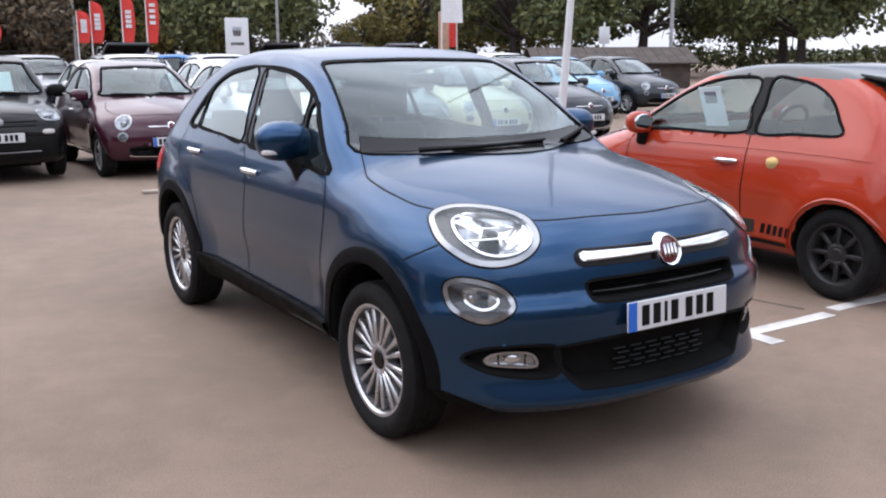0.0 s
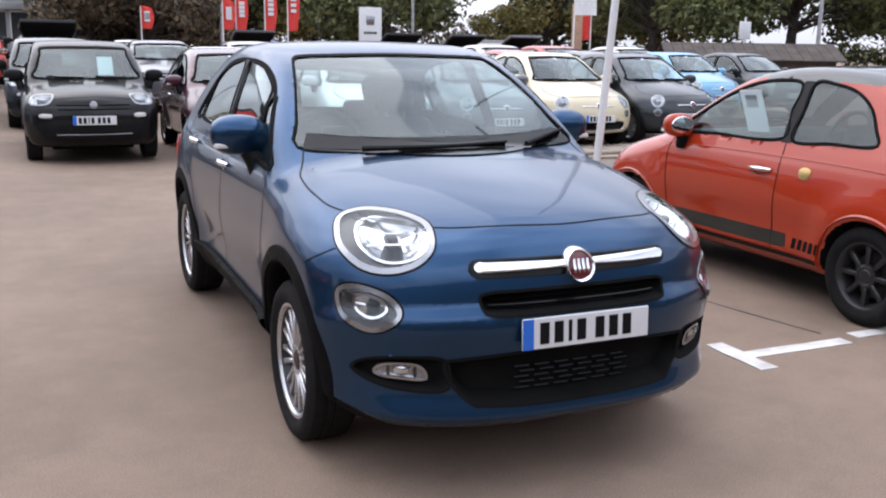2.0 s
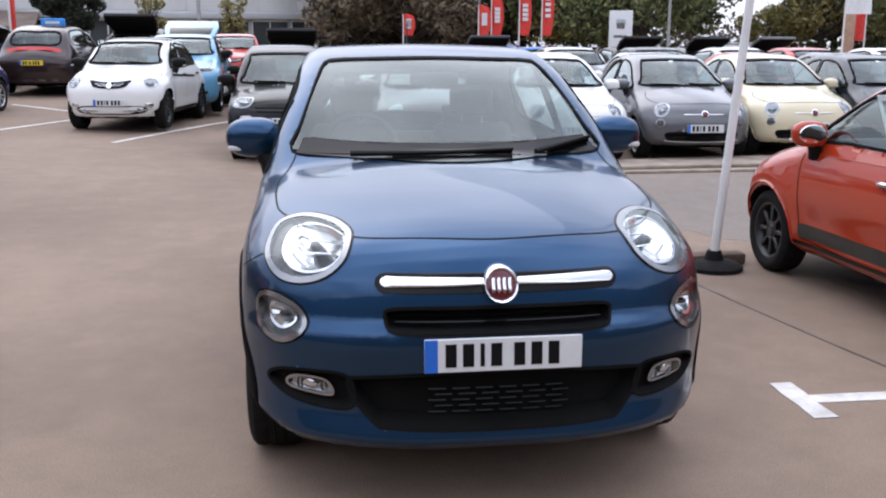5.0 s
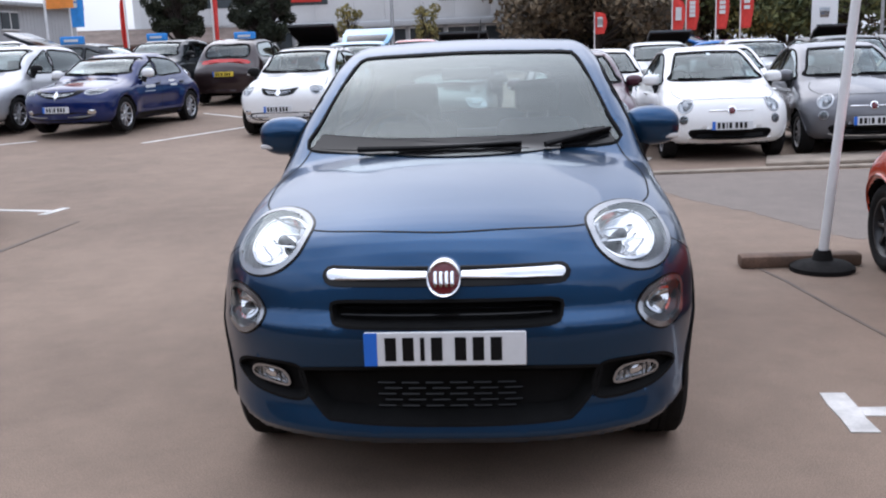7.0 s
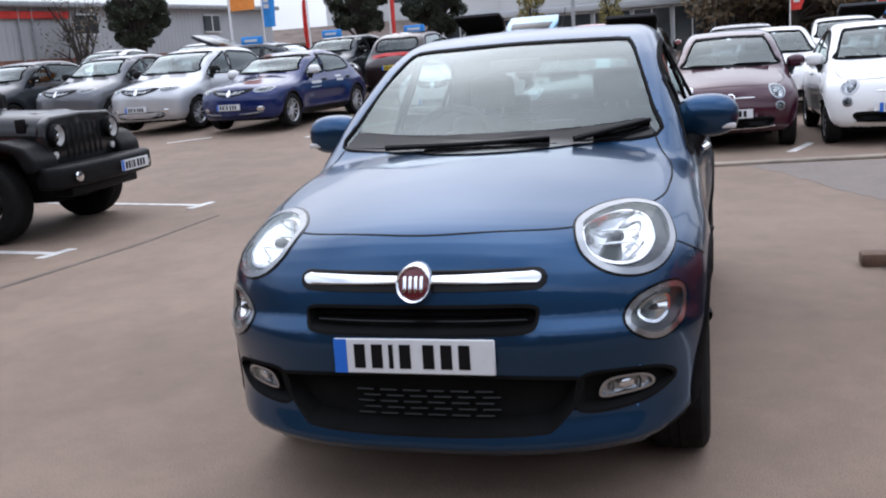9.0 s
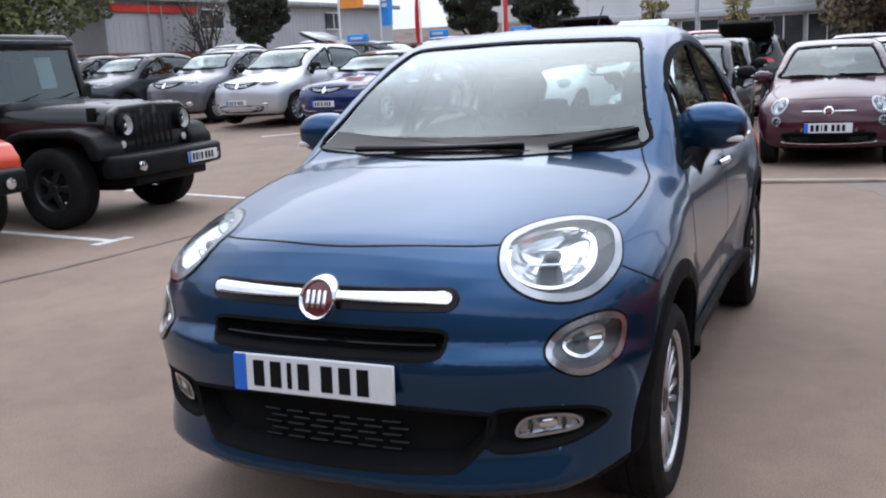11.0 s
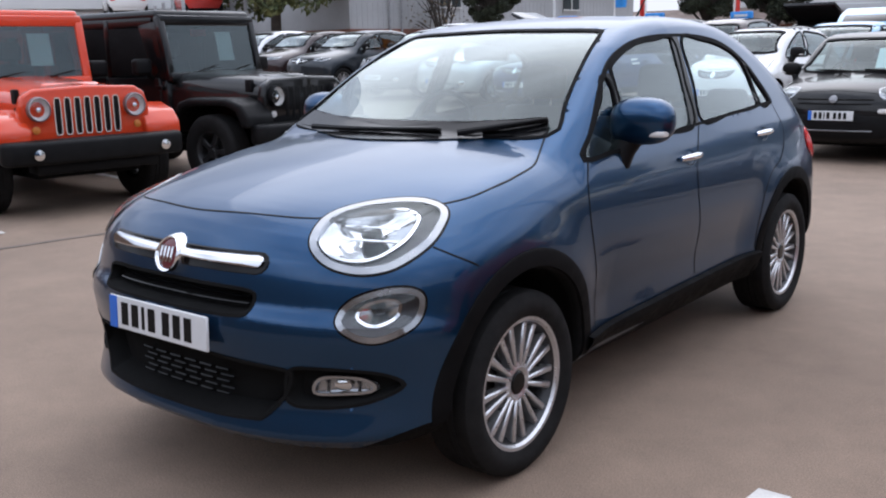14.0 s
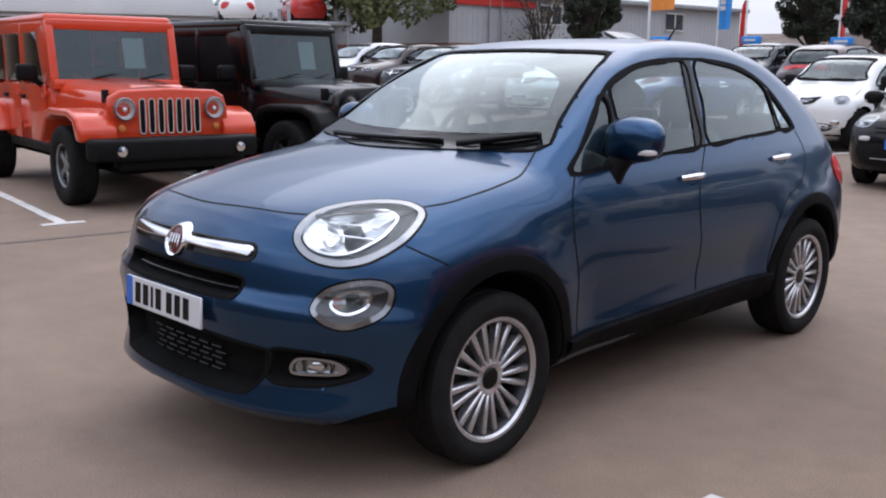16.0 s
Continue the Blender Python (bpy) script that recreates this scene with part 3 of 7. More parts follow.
# ---- car kit ----
def wheel(parent, hub, radius, width, rim_r, style, side, material):
    """A wheel > tyre, rim. side: +1 faces +x."""
    hw = width / 2
    root = new("wheel")
    root.parent = parent
    root.matrix_basis = Matrix.Translation(hub) @ Matrix.Rotation(0 if side > 0 else math.pi, 4, "Z")
    r, q = radius, rim_r
    prof = [(q - 0.012, -hw * 0.8), (q + 0.012, -hw * 0.95), (r * 0.86, -hw * 1.04), (r - 0.022, -hw * 0.96), (r - 0.004, -hw * 0.8), (r, -hw * 0.55),
            (r - 0.006, -hw * 0.28), (r, -hw * 0.26), (r, 0), (r - 0.006, 0.003), (r, 0.006), (r, hw * 0.26), (r - 0.006, hw * 0.28), (r, hw * 0.55),
            (r - 0.004, hw * 0.8), (r - 0.022, hw * 0.96), (r * 0.86, hw * 1.04), (q + 0.022, hw * 1.0), (q + 0.004, hw * 0.88), (q - 0.012, hw * 0.8)]
    part("tyre", revolve(prof, 48), RUBBER, root)
    lip = [(q - 0.05, -hw * 0.7), (q - 0.045, -hw * 0.2), (q - 0.038, hw * 0.45), (q - 0.02, hw * 0.74), (q - 0.012, hw * 0.84), (q + 0.004, hw * 0.86), (q + 0.004, hw * 0.8)]
    shapes = [revolve(lip[3:], 48)]
    # barrel coloured dark, which puts the shade behind the spokes into its colour
    part("barrel", revolve(lip[:4], 48), DARK_ALLOY, root)
    face = hw * 0.62
    hubr = 0.062
    if style == "multi":
        n, w0, w1 = 18, 0.014, 0.027
        for i in range(n):
            a = 2 * math.pi * (i + (0.07 if i % 2 else -0.07)) / n
            spoke = prism([(hubr - 0.005, -w0 / 2), (q - 0.022, -w1 / 2), (q - 0.022, w1 / 2), (hubr - 0.005, w0 / 2)], "x", face - 0.035, face + 0.006, 0.005, 1)
            shapes.append(placed(spoke, Matrix.Rotation(a, 4, "X")))
    else:
        n = {"five": 5, "twin": 10, "seven": 8}[style]
        for i in range(n):
            a = 2 * math.pi * (i + (0.16 if style == "twin" and i % 2 else 0)) / n
            w0, w1 = (0.05, 0.075) if style == "five" else (0.028, 0.036)
            spoke = prism([(hubr - 0.015, -w0 / 2), (q - 0.022, -w1 / 2), (q - 0.022, w1 / 2), (hubr - 0.015, w0 / 2)], "x", face - 0.04, face + 0.004, 0.007, 1)
            shapes.append(placed(spoke, Matrix.Rotation(a, 4, "X")))
    shapes.append(revolve([(hubr + 0.012, face - 0.045), (hubr + 0.01, face), (hubr - 0.006, face + 0.006), (0.04, face + 0.0)], 28))
    part("rim", join(*shapes), material, root)
    part("hub_cap", revolve([(0.043, face - 0.03), (0.043, face + 0.0), (0.036, face + 0.006), (0.001, face + 0.007)], 24), GLOSS_BLACK if style == "multi" else material, root)
    part("brake_disc", revolve([(0.001, -0.02), (q * 0.66, -0.02), (q * 0.66, 0.0), (0.001, 0.0)], 28), DISC, root)
    return root


def mirror_housing(parent, x, y, z, s, paint, k=1.0):
    """A door mirror > housing, foot, glass, indicator. s: +1 on the +x side."""
    root = new("wing_mirror")
    root.parent = parent
    root.matrix_basis = Matrix.Translation((x, y, z))
    bm = bmesh.new()
    bmesh.ops.create_uvsphere(bm, u_segments=28, v_segments=18, radius=1.0)
    p, f = from_bm(bm)
    p = np.sign(p) * np.abs(p) ** 0.8
    p = p * (0.132 * k, 0.09 * k, 0.092 * k)
    p[:, 1] = np.where(p[:, 1] > 0, p[:, 1] * 0.55, p[:, 1])
    p[:, 2] += 0.012 * k - 0.16 * np.clip(-s * p[:, 0], 0, 1) ** 1 * k * (p[:, 2] < 0)
    part("housing", (p, f), paint, root)
    part("mirror_glass", placed(revolve([(0.001, 0.0), (0.075 * k, 0.0), (0.08 * k, -0.006)], 28, "y"), Matrix.Translation((0, 0.05 * k, 0.012)) @ Matrix.Diagonal((1.3, 1, 0.85, 1))), MIRROR, root)
    part("indicator", box(min(s * 0.03, s * 0.12) * k, max(s * 0.03, s * 0.12) * k, -0.075 * k, -0.02, -0.045 * k, -0.022 * k, 0.008), LENS_SOLID, root)
    foot = tube([(-s * 0.04 * k, -0.01, -0.045 * k), (-s * 0.07 * k, -0.03, -0.10 * k), (-s * 0.09 * k, -0.05, -0.16 * k)], [0.05 * k, 0.05 * k, 0.055 * k], 12)
    part("foot", foot, PLASTIC, root)
    return root


def number_plate(parent, centre, normal_y, tilt=4, yellow=False, w=0.52, h=0.111, band_blue=True, name="number_plate"):
    root = new(name)
    root.parent = parent
    turn = 0 if normal_y < 0 else math.pi
    root.matrix_basis = Matrix.Translation(centre) @ Matrix.Rotation(turn, 4, "Z") @ Matrix.Rotation(radians(tilt), 4, "X")
    part("plate", box(-w / 2, w / 2, -0.004, 0.006, -h / 2, h / 2, 0.003, 1), PLATE_YELLOW if yellow else PLATE_WHITE, root)
    if band_blue:
        part("blue_band", box(-w / 2, -w / 2 + 0.043, -0.0065, -0.0035, -h / 2 + 0.001, h / 2 - 0.001, 0.001, 1), PLATE_BLUE, root)
    x = -w / 2 + 0.068
    for i in range(7):
        cw = 0.036 if i != 2 else 0.014
        part("character_bar", box(x, x + cw, -0.0062, -0.0035, -0.038, 0.038, 0.0, 1), INK, root, smooth=False)
        x += cw + (0.04 if i == 3 else 0.021)
    return root


def handle(parent, f, side, y, z, chrome=True):
    s = 1 if side == "left" else -1
    loop = oval(y, z, 0.115, 0.026, 3, 32, 2.6)
    root = part("door_handle", sheet(f, side, oval(y, z - 0.004, 0.055, 0.032, 0, 28), 0.002, -0.012, 3), GLOSS_BLACK, parent, "recessed cup")
    ends = onto(f, side, [(y - 0.1, z), (y - 0.05, z + 0.004), (y, z + 0.006), (y + 0.05, z + 0.006), (y + 0.1, z + 0.004)], 0.0)
    lift = np.array([0.006, 0.026, 0.032, 0.028, 0.006])
    ends[:, 0] += s * lift
    grip = tube(ends, [0.011, 0.0145, 0.0155, 0.0145, 0.011], 10)
    part("grip", grip, CHROME if chrome else PLASTIC, root)


def seat(parent, x, y, z, w=0.48):
    root = new("seat")
    root.parent = parent
    root.matrix_basis = Matrix.Translation((x, y, z))
    part("cushion", box(-w / 2, w / 2, -0.28, 0.24, 0, 0.16, 0.06, 3), FABRIC, root)
    part("backrest", placed(box(-w / 2, w / 2, -0.07, 0.07, 0.0, 0.62, 0.06, 3), Matrix.Translation((0, 0.25, 0.12)) @ Matrix.Rotation(radians(-16), 4, "X")), FABRIC, root)
    part("headrest", placed(box(-0.13, 0.13, -0.05, 0.05, 0.0, 0.19, 0.045, 3), Matrix.Translation((0, 0.43, 0.75)) @ Matrix.Rotation(radians(-10), 4, "X")), FABRIC, root)
    for s in (-1, 1):
        part("headrest_stem", tube([(s * 0.06, 0.41, 0.68), (s * 0.06, 0.43, 0.8)], 0.007, 6), MATT_ALLOY, root)


def cabin(car, c, rhd=True):
    """What is seen through the glass: floor tub, dashboard, wheel, seats."""
    y0, y1, w, b = c["cabin"]
    tub = part("cabin_tub", join(box(-w, w, y0, y1, 0.28, 0.31), box(-w, -w + 0.03, y0, y1, 0.3, b - 0.06), box(w - 0.03, w, y0, y1, 0.3, b - 0.06), box(-w, w, y1 - 0.03, y1, 0.3, b - 0.1), box(-w, w, y0, y0 + 0.03, 0.3, b - 0.05)), DASH, car, "dark cabin lining", smooth=False)
    dash = prism([(y0 - 0.02, b - 0.12), (y0 + 0.02, b + 0.01), (y0 + 0.35, b + 0.03), (y0 + 0.5, b - 0.02), (y0 + 0.52, b - 0.2), (y0 + 0.4, b - 0.3)], "x", -w + 0.02, w - 0.02, 0.03, 2)
    part("dashboard", dash, DASH, car)
    sx = -0.36 if rhd else 0.36
    ring = [(sx + 0.185 * math.cos(a), y0 + 0.66 + 0.06 * math.sin(a), b + 0.0 + 0.165 * math.sin(a)) for a in np.linspace(0, 2 * math.pi, 25)]
    part("steering_wheel", join(tube(ring, 0.016, 8, False), tube([(sx - 0.17, y0 + 0.66, b), (sx + 0.17, y0 + 0.66, b)], 0.022, 8), tube([(sx, y0 + 0.66, b), (sx, y0 + 0.45, b - 0.08)], 0.03, 8)), DASH, car)
    for x in (-0.36, 0.36):
        seat(car, x, y0 + 1.15, 0.42)
    back = y0 + 2.0
    if y1 > back + 0.1:
        part("rear_bench", join(box(-w + 0.1, w - 0.1, back - 0.35, back + 0.15, 0.4, 0.58, 0.05), placed(box(-w + 0.1, w - 0.1, -0.06, 0.06, 0, 0.55, 0.05), Matrix.Translation((0, back + 0.15, 0.5)) @ Matrix.Rotation(radians(-18), 4, "X"))), FABRIC, car)
        for x in (-0.4, 0.4):
            part("rear_headrest", placed(box(-0.12, 0.12, -0.04, 0.04, 0, 0.14, 0.035), Matrix.Translation((x, back + 0.36, 1.06))), FABRIC, car)


def nearest_on(loop, p):
    """The nearest points of a closed loop, and how far they are."""
    a, d = loop, np.roll(loop, -1, 0) - loop
    best, far = p.copy(), np.full(len(p), 9.0)
    for q, v in zip(a, d):
        t = np.clip(((p - q) @ v) / (v @ v + 1e-12), 0, 1)
        n = q + t[:, None] * v
        r = np.linalg.norm(p - n, axis=1)
        m = r < far
        best[m], far[m] = n[m], r[m]
    return best, far


def drawn_to_edges(pts, c, f, h, holes, edge=None):
    """Points of the shell close to an opening's edge moved onto it, so that the cut is clean."""
    pts = pts.copy()
    nrm = slope(f, pts)
    for side, loop in holes:
        if isinstance(side, str):
            look_in = {"front": nrm[:, 1] < -0.05, "rear": nrm[:, 1] > 0.05, "left": nrm[:, 0] > 0.2, "right": nrm[:, 0] < -0.2}[side]
            i, j = (0, 2) if side in ("front", "rear") else (1, 2)
            uu, vv, o, way = np.eye(3)[i], np.eye(3)[j], np.zeros(3), np.array(WAYS[side], float)
        else:
            o, uu, vv, way = side
            look_in = (np.abs((pts - o) @ way) < 0.25) & (nrm @ way < -0.1)
        q = np.stack([(pts - o) @ uu, (pts - o) @ vv], 1)
        lo, hi = loop.min(0) - h, loop.max(0) + h
        at = np.nonzero(look_in & np.all((q > lo) & (q < hi), axis=1))[0]
        if not len(at):
            continue
        best, far = nearest_on(loop, q[at])
        near = far < 0.72 * h
        at, move = at[near], best[near] - q[at[near]]
        p = pts[at] + move[:, :1] * uu + move[:, 1:] * vv
        for _ in range(5):
            g = slope(f, p) @ way
            p = p - np.clip(f(*p.T) / np.where(np.abs(g) > 0.08, g, 9.0), -h, h)[:, None] * way
        pts[at] = p
    rim = c["arch"] + c.get("clad", 0.002)
    for hub in c["hubs"]:
        dy, dz = pts[:, 1] - hub, pts[:, 2] - c["hub_z"]
        r = np.hypot(dy, dz)
        m = (np.abs(r - rim) < 0.6 * h) & (np.abs(pts[:, 0]) > 0.55) & (np.abs(nrm[:, 0]) > 0.6)
        k = rim / r[m]
        pts[m, 1], pts[m, 2] = hub + dy[m] * k, c["hub_z"] + dz[m] * k
    if edge is not None:
        want = edge(pts[:, 0], pts[:, 1])
        m = np.abs(pts[:, 2] - want) < 0.55 * h
        pts[m, 2] = want[m]
    return pts


def body_shell(car, c, f, h, paint, holes, second=None, edge=None):
    """The painted shell, with openings cut where glass, lamps and grilles sit. second: (test, name, material) for a part in another colour."""
    prof = np.array(c["profile"])
    lo = np.array((-1.02, prof[:, 0].min() - 0.1, 0.1)) + 0.0037
    hi = np.array((1.02, prof[:, 0].max() + 0.1, prof[:, 1].max() + 0.1))
    pts, faces = surface_net(f, lo, hi, h)
    pts = drawn_to_edges(pts, c, f, h, holes, edge)
    mid = pts[faces].mean(1)
    nrm = slope(f, mid)
    x, y, z = mid.T
    keep = np.ones(len(mid), bool)
    for side, loop in holes:
        if isinstance(side, str):
            u, v, look_in = {"front": (x, z, nrm[:, 1] < -0.05), "rear": (x, z, nrm[:, 1] > 0.05), "left": (y, z, (nrm[:, 0] > 0.2)), "right": (y, z, (nrm[:, 0] < -0.2))}[side]
        else:
            o, uu, vv, way = side
            rel = mid - o
            u, v, look_in = rel @ uu, rel @ vv, (np.abs(rel @ way) < 0.25) & (nrm @ way < -0.1)
        keep &= ~(look_in & inside(loop, u, v))
    well = np.zeros(len(mid), bool)
    for hub in c["hubs"]:
        well |= (np.hypot(y - hub, z - c["hub_z"]) < c["arch"] + max(0.006, c.get("clad", 0))) & (np.abs(x) > 0.4) & (np.abs(x) < 1.2) & ((np.abs(nrm[:, 0]) < 0.75) | (np.abs(x) < 0.5) | (np.hypot(y - hub, z - c["hub_z"]) < c["arch"] + c.get("clad", 0.002)))
    under = (nrm[:, 2] < -0.92) & (z < c["profile"][0][1] + 0.08)
    black = keep & (well | under)
    rest = keep & ~(well | under)
    if second is not None:
        test, name, material = second
        roof = rest & test(x, y, z)
        rest &= ~roof
        part(name, subset(pts, faces[roof]), material, car, smooth=180)
    part("body", subset(pts, faces[rest]), paint, car, smooth=180)
    part("wheel_arch_liner", subset(pts, faces[black]), DARK, car, smooth=180)


def fair(shape, side):
    """Bent glass is smooth: a patch eased onto one even curve."""
    p, faces = shape
    if side not in ("front", "rear", "left", "right"):
        return shape
    a, d = ((0, 1) if side in ("front", "rear") else (1, 0))
    u, v = p[:, a] - p[:, a].mean(), p[:, 2] - p[:, 2].mean()
    cols = np.stack([u ** i * v ** j for i in range(5) for j in range(5 - i)], 1)
    k = np.linalg.lstsq(cols, p[:, d], rcond=None)[0]
    q = p.copy()
    q[:, d] = cols @ k
    return q, faces


def lifted(f, shape, by):
    """A patch raised off the body along its normals."""
    p, faces = shape
    g = slope(f, p)
    return p + g / (np.linalg.norm(g, axis=1, keepdims=True) + 1e-9) * by, faces


def glazed(car, f, side, loop, name, glass=None, seal=0.013, lip=0.004, seal_material=None):
    loop = np.asarray(loop)
    pane = part(name, fair(sheet(f, side, inset(loop, 0.004), -0.004, 0.0, 10), side), glass or GLASS, car)
    pane.visible_shadow = False
    rows = []
    for edge, up in ((inset(loop, -lip), -0.004), (inset(loop, -lip), 0.004), (inset(loop, seal), 0.005), (inset(loop, seal), -0.012)):
        p = onto(f, side, edge)
        g = slope(f, p)
        rows.append(p + g / (np.linalg.norm(g, axis=1, keepdims=True) + 1e-9) * up)
    n = len(loop)
    ring = [(i * n + k, i * n + (k + 1) % n, (i + 1) * n + (k + 1) % n, (i + 1) * n + k) for i in range(3) for k in range(n)]
    part("window_seal", outward((np.vstack(rows), ring), side), seal_material or SEAL, pane)
    return side, inset(loop, seal * 0.45)


def lamp(car, f, side, loop, name, bezel=0.024, depth=0.06, flip=False, inner=True, surround=None, rich=None):
    """A lamp > bezel, reflector, bulb, lens, laid on the body; flip makes its twin on the other flank."""
    both = (lambda s: mirrored(s)) if flip else (lambda s: s)
    root = part(name, both(rim_band(f, side, loop, 0.004, bezel, 0.006, 0.02)), surround or LAMP_GREY, car, "bright rim")
    hole = inset(loop, bezel * 0.7)
    if rich is not None:
        part("lamp_gasket", both(rim_band(f, side, loop, 0.011, -0.003, 0.0025, 0.01)), GLOSS_BLACK, root)
        mid = np.mean(loop, 0)
        bowl = mid + rich + (hole - mid) * (0.76 if depth > 0.05 else 0.52)
        part("housing", both(band(f, side, [hole, inset(bowl, -0.004)], [-0.008, -0.02])), LAMP_DARK, root)
        part("bowl_rim", both(rim_band(f, side, bowl, 0.007, 0.002, -0.010, 0.014)), CHROME, root)
        part("reflector", both(sheet(f, side, bowl, -0.014, -depth, 8)), REFLECTOR, root)
        part("bulb_cap", both(sheet(f, side, mid + rich + (hole - mid) * 0.16, -depth * 0.6, 0.02, 4, 0.03)), LAMP_DARK, root)
        if depth > 0.05:
            for k in (-0.3, 0.25):
                across = [mid + rich + np.array((u, k * 0.1)) for u in np.linspace(-0.085, 0.085, 9)]
                part("reflector_step", both(tube(onto(f, side, across, -depth * 0.55), 0.004, 6)), REFLECTOR, root)
    else:
        part("reflector", both(sheet(f, side, hole, -0.012, -depth, 7)), LAMP_GREY, root)
    if inner and rich is None:
        mid = np.mean(loop, 0)
        small = mid + (hole - mid) * 0.5
        part("projector", both(sheet(f, side, small, -depth * 0.75, 0.03, 4, 0.02)), LAMP_GREY, root)
    lens = part("lens", both(sheet(f, side, inset(loop, bezel * 0.55), 0.004, 0.006, 6)), LENS, root)
    lens.visible_shadow = False
    return hole


def wiper(car, f, pivot, tip, side="front"):
    p = [np.array(pivot) + (np.array(tip) - np.array(pivot)) * t for t in np.linspace(0, 1, 8)]
    low = onto(f, side, p, 0.015)
    blade = [np.array(pivot) + (np.array(tip) - np.array(pivot)) * t for t in np.linspace(0.25, 1.0, 10)]
    b = onto(f, side, [q + (0, 0.006) for q in blade], 0.03)
    arm = part("wiper", tube(low + (0, -0.02, 0.012), [0.013, 0.012, 0.011, 0.01, 0.009, 0.008, 0.007, 0.006], 6), PLASTIC, car)
    part("blade", tube(b, 0.008, 5), RUBBER, arm)
LENS_SOLID = surface("clear_indicator_plastic", (0.6, 0.58, 0.56), 0.15, vary=0.08)


# ---- the blue crossover ----
def crossover(name, label):
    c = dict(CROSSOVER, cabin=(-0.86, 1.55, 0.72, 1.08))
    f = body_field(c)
    car = tagged(new(name), label, "car")
    holes = []
    ws = resample(spline([(-0.69, 1.137), (-0.45, 1.122), (0, 1.125), (0.45, 1.122), (0.69, 1.135), (0.655, 1.24), (0.585, 1.41), (0.54, 1.50), (0.49, 1.522), (0.25, 1.53), (0, 1.534), (-0.25, 1.53), (-0.49, 1.522), (-0.54, 1.50), (-0.585, 1.41), (-0.655, 1.24)], 5), 96)
    holes.append(glazed(car, f, "front", ws, "windscreen", SCREEN, seal=0.010, lip=0.002))
    # the printed black band along the foot of the glass
    foot = [(x, 1.116 + 0.014 * abs(x / 0.66) ** 4) for x in np.linspace(-0.67, 0.67, 25)] + [(x, 1.172 + 0.02 * abs(x / 0.63) ** 3) for x in np.linspace(0.63, -0.63, 25)]
    part("black_border", lifted(f, sheet(f, "front", resample(np.array(foot), 120), 0, 0, 3), 0.006), GLOSS_BLACK, car)
    rear = resample(spline([(-0.5, 1.13), (0, 1.12), (0.5, 1.13), (0.46, 1.3), (0.42, 1.4), (0, 1.43), (-0.42, 1.4), (-0.46, 1.3)], 6), 64)
    holes.append(glazed(car, f, "rear", rear, "rear_window"))
    # three panes a side, in one dark frame
    tri = [(-0.80, 1.052), (-0.64, 1.06), (-0.49, 1.068), (-0.485, 1.2), (-0.47, 1.335), (-0.58, 1.24), (-0.70, 1.14)]
    mid = [(-0.44, 1.075), (-0.1, 1.09), (0.175, 1.105), (0.20, 1.28), (0.225, 1.472), (0.05, 1.474), (-0.15, 1.455), (-0.33, 1.40), (-0.42, 1.345), (-0.435, 1.2)]
    aft = [(0.275, 1.112), (0.6, 1.128), (0.99, 1.147), (1.0, 1.24), (0.985, 1.365), (0.80, 1.44), (0.55, 1.475), (0.33, 1.48), (0.30, 1.3)]
    quarter = [(1.035, 1.15), (1.16, 1.155), (1.10, 1.25), (1.03, 1.335)]
    dlo = [(-0.82, 1.04), (-0.45, 1.062), (0.2, 1.098), (0.75, 1.125), (1.10, 1.142), (1.20, 1.145), (1.15, 1.24), (1.03, 1.37), (0.82, 1.458), (0.55, 1.495), (0.25, 1.502), (0.0, 1.494), (-0.2, 1.465), (-0.38, 1.40), (-0.55, 1.29), (-0.72, 1.14)]
    for side in ("left", "right"):
        for loop, what in ((tri, "quarter_window"), (mid, "front_side_window"), (aft, "rear_side_window"), (quarter, "quarter_window")):
            lp = inset(resample(spline(loop, 6), 56), -0.008)
            holes.append(glazed(car, f, side, lp, what, seal=0.010, lip=0.004))
        part("window_surround", rim_band(f, side, resample(spline(dlo, 6), 120), 0.002, 0.010, 0.004), SEAL, car)
        for y0, y1, w in ((0.185, 0.245, 0.085), (1.01, 1.02, 0.04), (-0.465, -0.455, 0.04)):
            zt = {0.185: 1.49, 1.01: 1.36, -0.465: 1.35}[y0]
            zb = {0.185: 1.10, 1.01: 1.145, -0.465: 1.07}[y0]
            part("window_pillar", sheet(f, side, resample(np.array([(y0 - w / 2, zb), (y0 + w / 2, zb), (y1 + w / 2, zt), (y1 - w / 2, zt)]), 40), 0.002, 0, 4), GLOSS_BLACK, car)
    # lamps
    top = facing((0.63, -1.75, 0.90), (0.42, -0.72, 0.55))
    hl = resample(spline([(-0.193, -0.05), (-0.165, 0.058), (-0.085, 0.12), (0.02, 0.158), (0.12, 0.165), (0.19, 0.125), (0.185, 0.04), (0.145, -0.045), (0.06, -0.122), (-0.04, -0.147), (-0.14, -0.122)], 6), 64)
    low = facing((0.715, -1.84, 0.67), (0.6, -0.78, 0.12))
    dr = resample(spline([(-0.132, -0.004), (-0.09, 0.054), (0.0, 0.084), (0.085, 0.086), (0.126, 0.055), (0.10, -0.018), (0.0, -0.062), (-0.08, -0.052)], 6), 56)
    for flip in (False, True):
        for fr, loop, what, bez in ((top, hl, "headlight", 0.018), (low, dr, "running_light", 0.014)):
            hole = lamp(car, f, fr, loop, what, bez, 0.065 if what == "headlight" else 0.035, flip, rich=np.array((-0.03, -0.004) if what == "headlight" else (-0.008, 0.004)))
            if flip:
                o, u, v, w = fr
                m = np.array((-1, 1, 1))
                holes.append(((o * m, u * m, v * m, w * m), hole))
            else:
                holes.append((fr, hole))
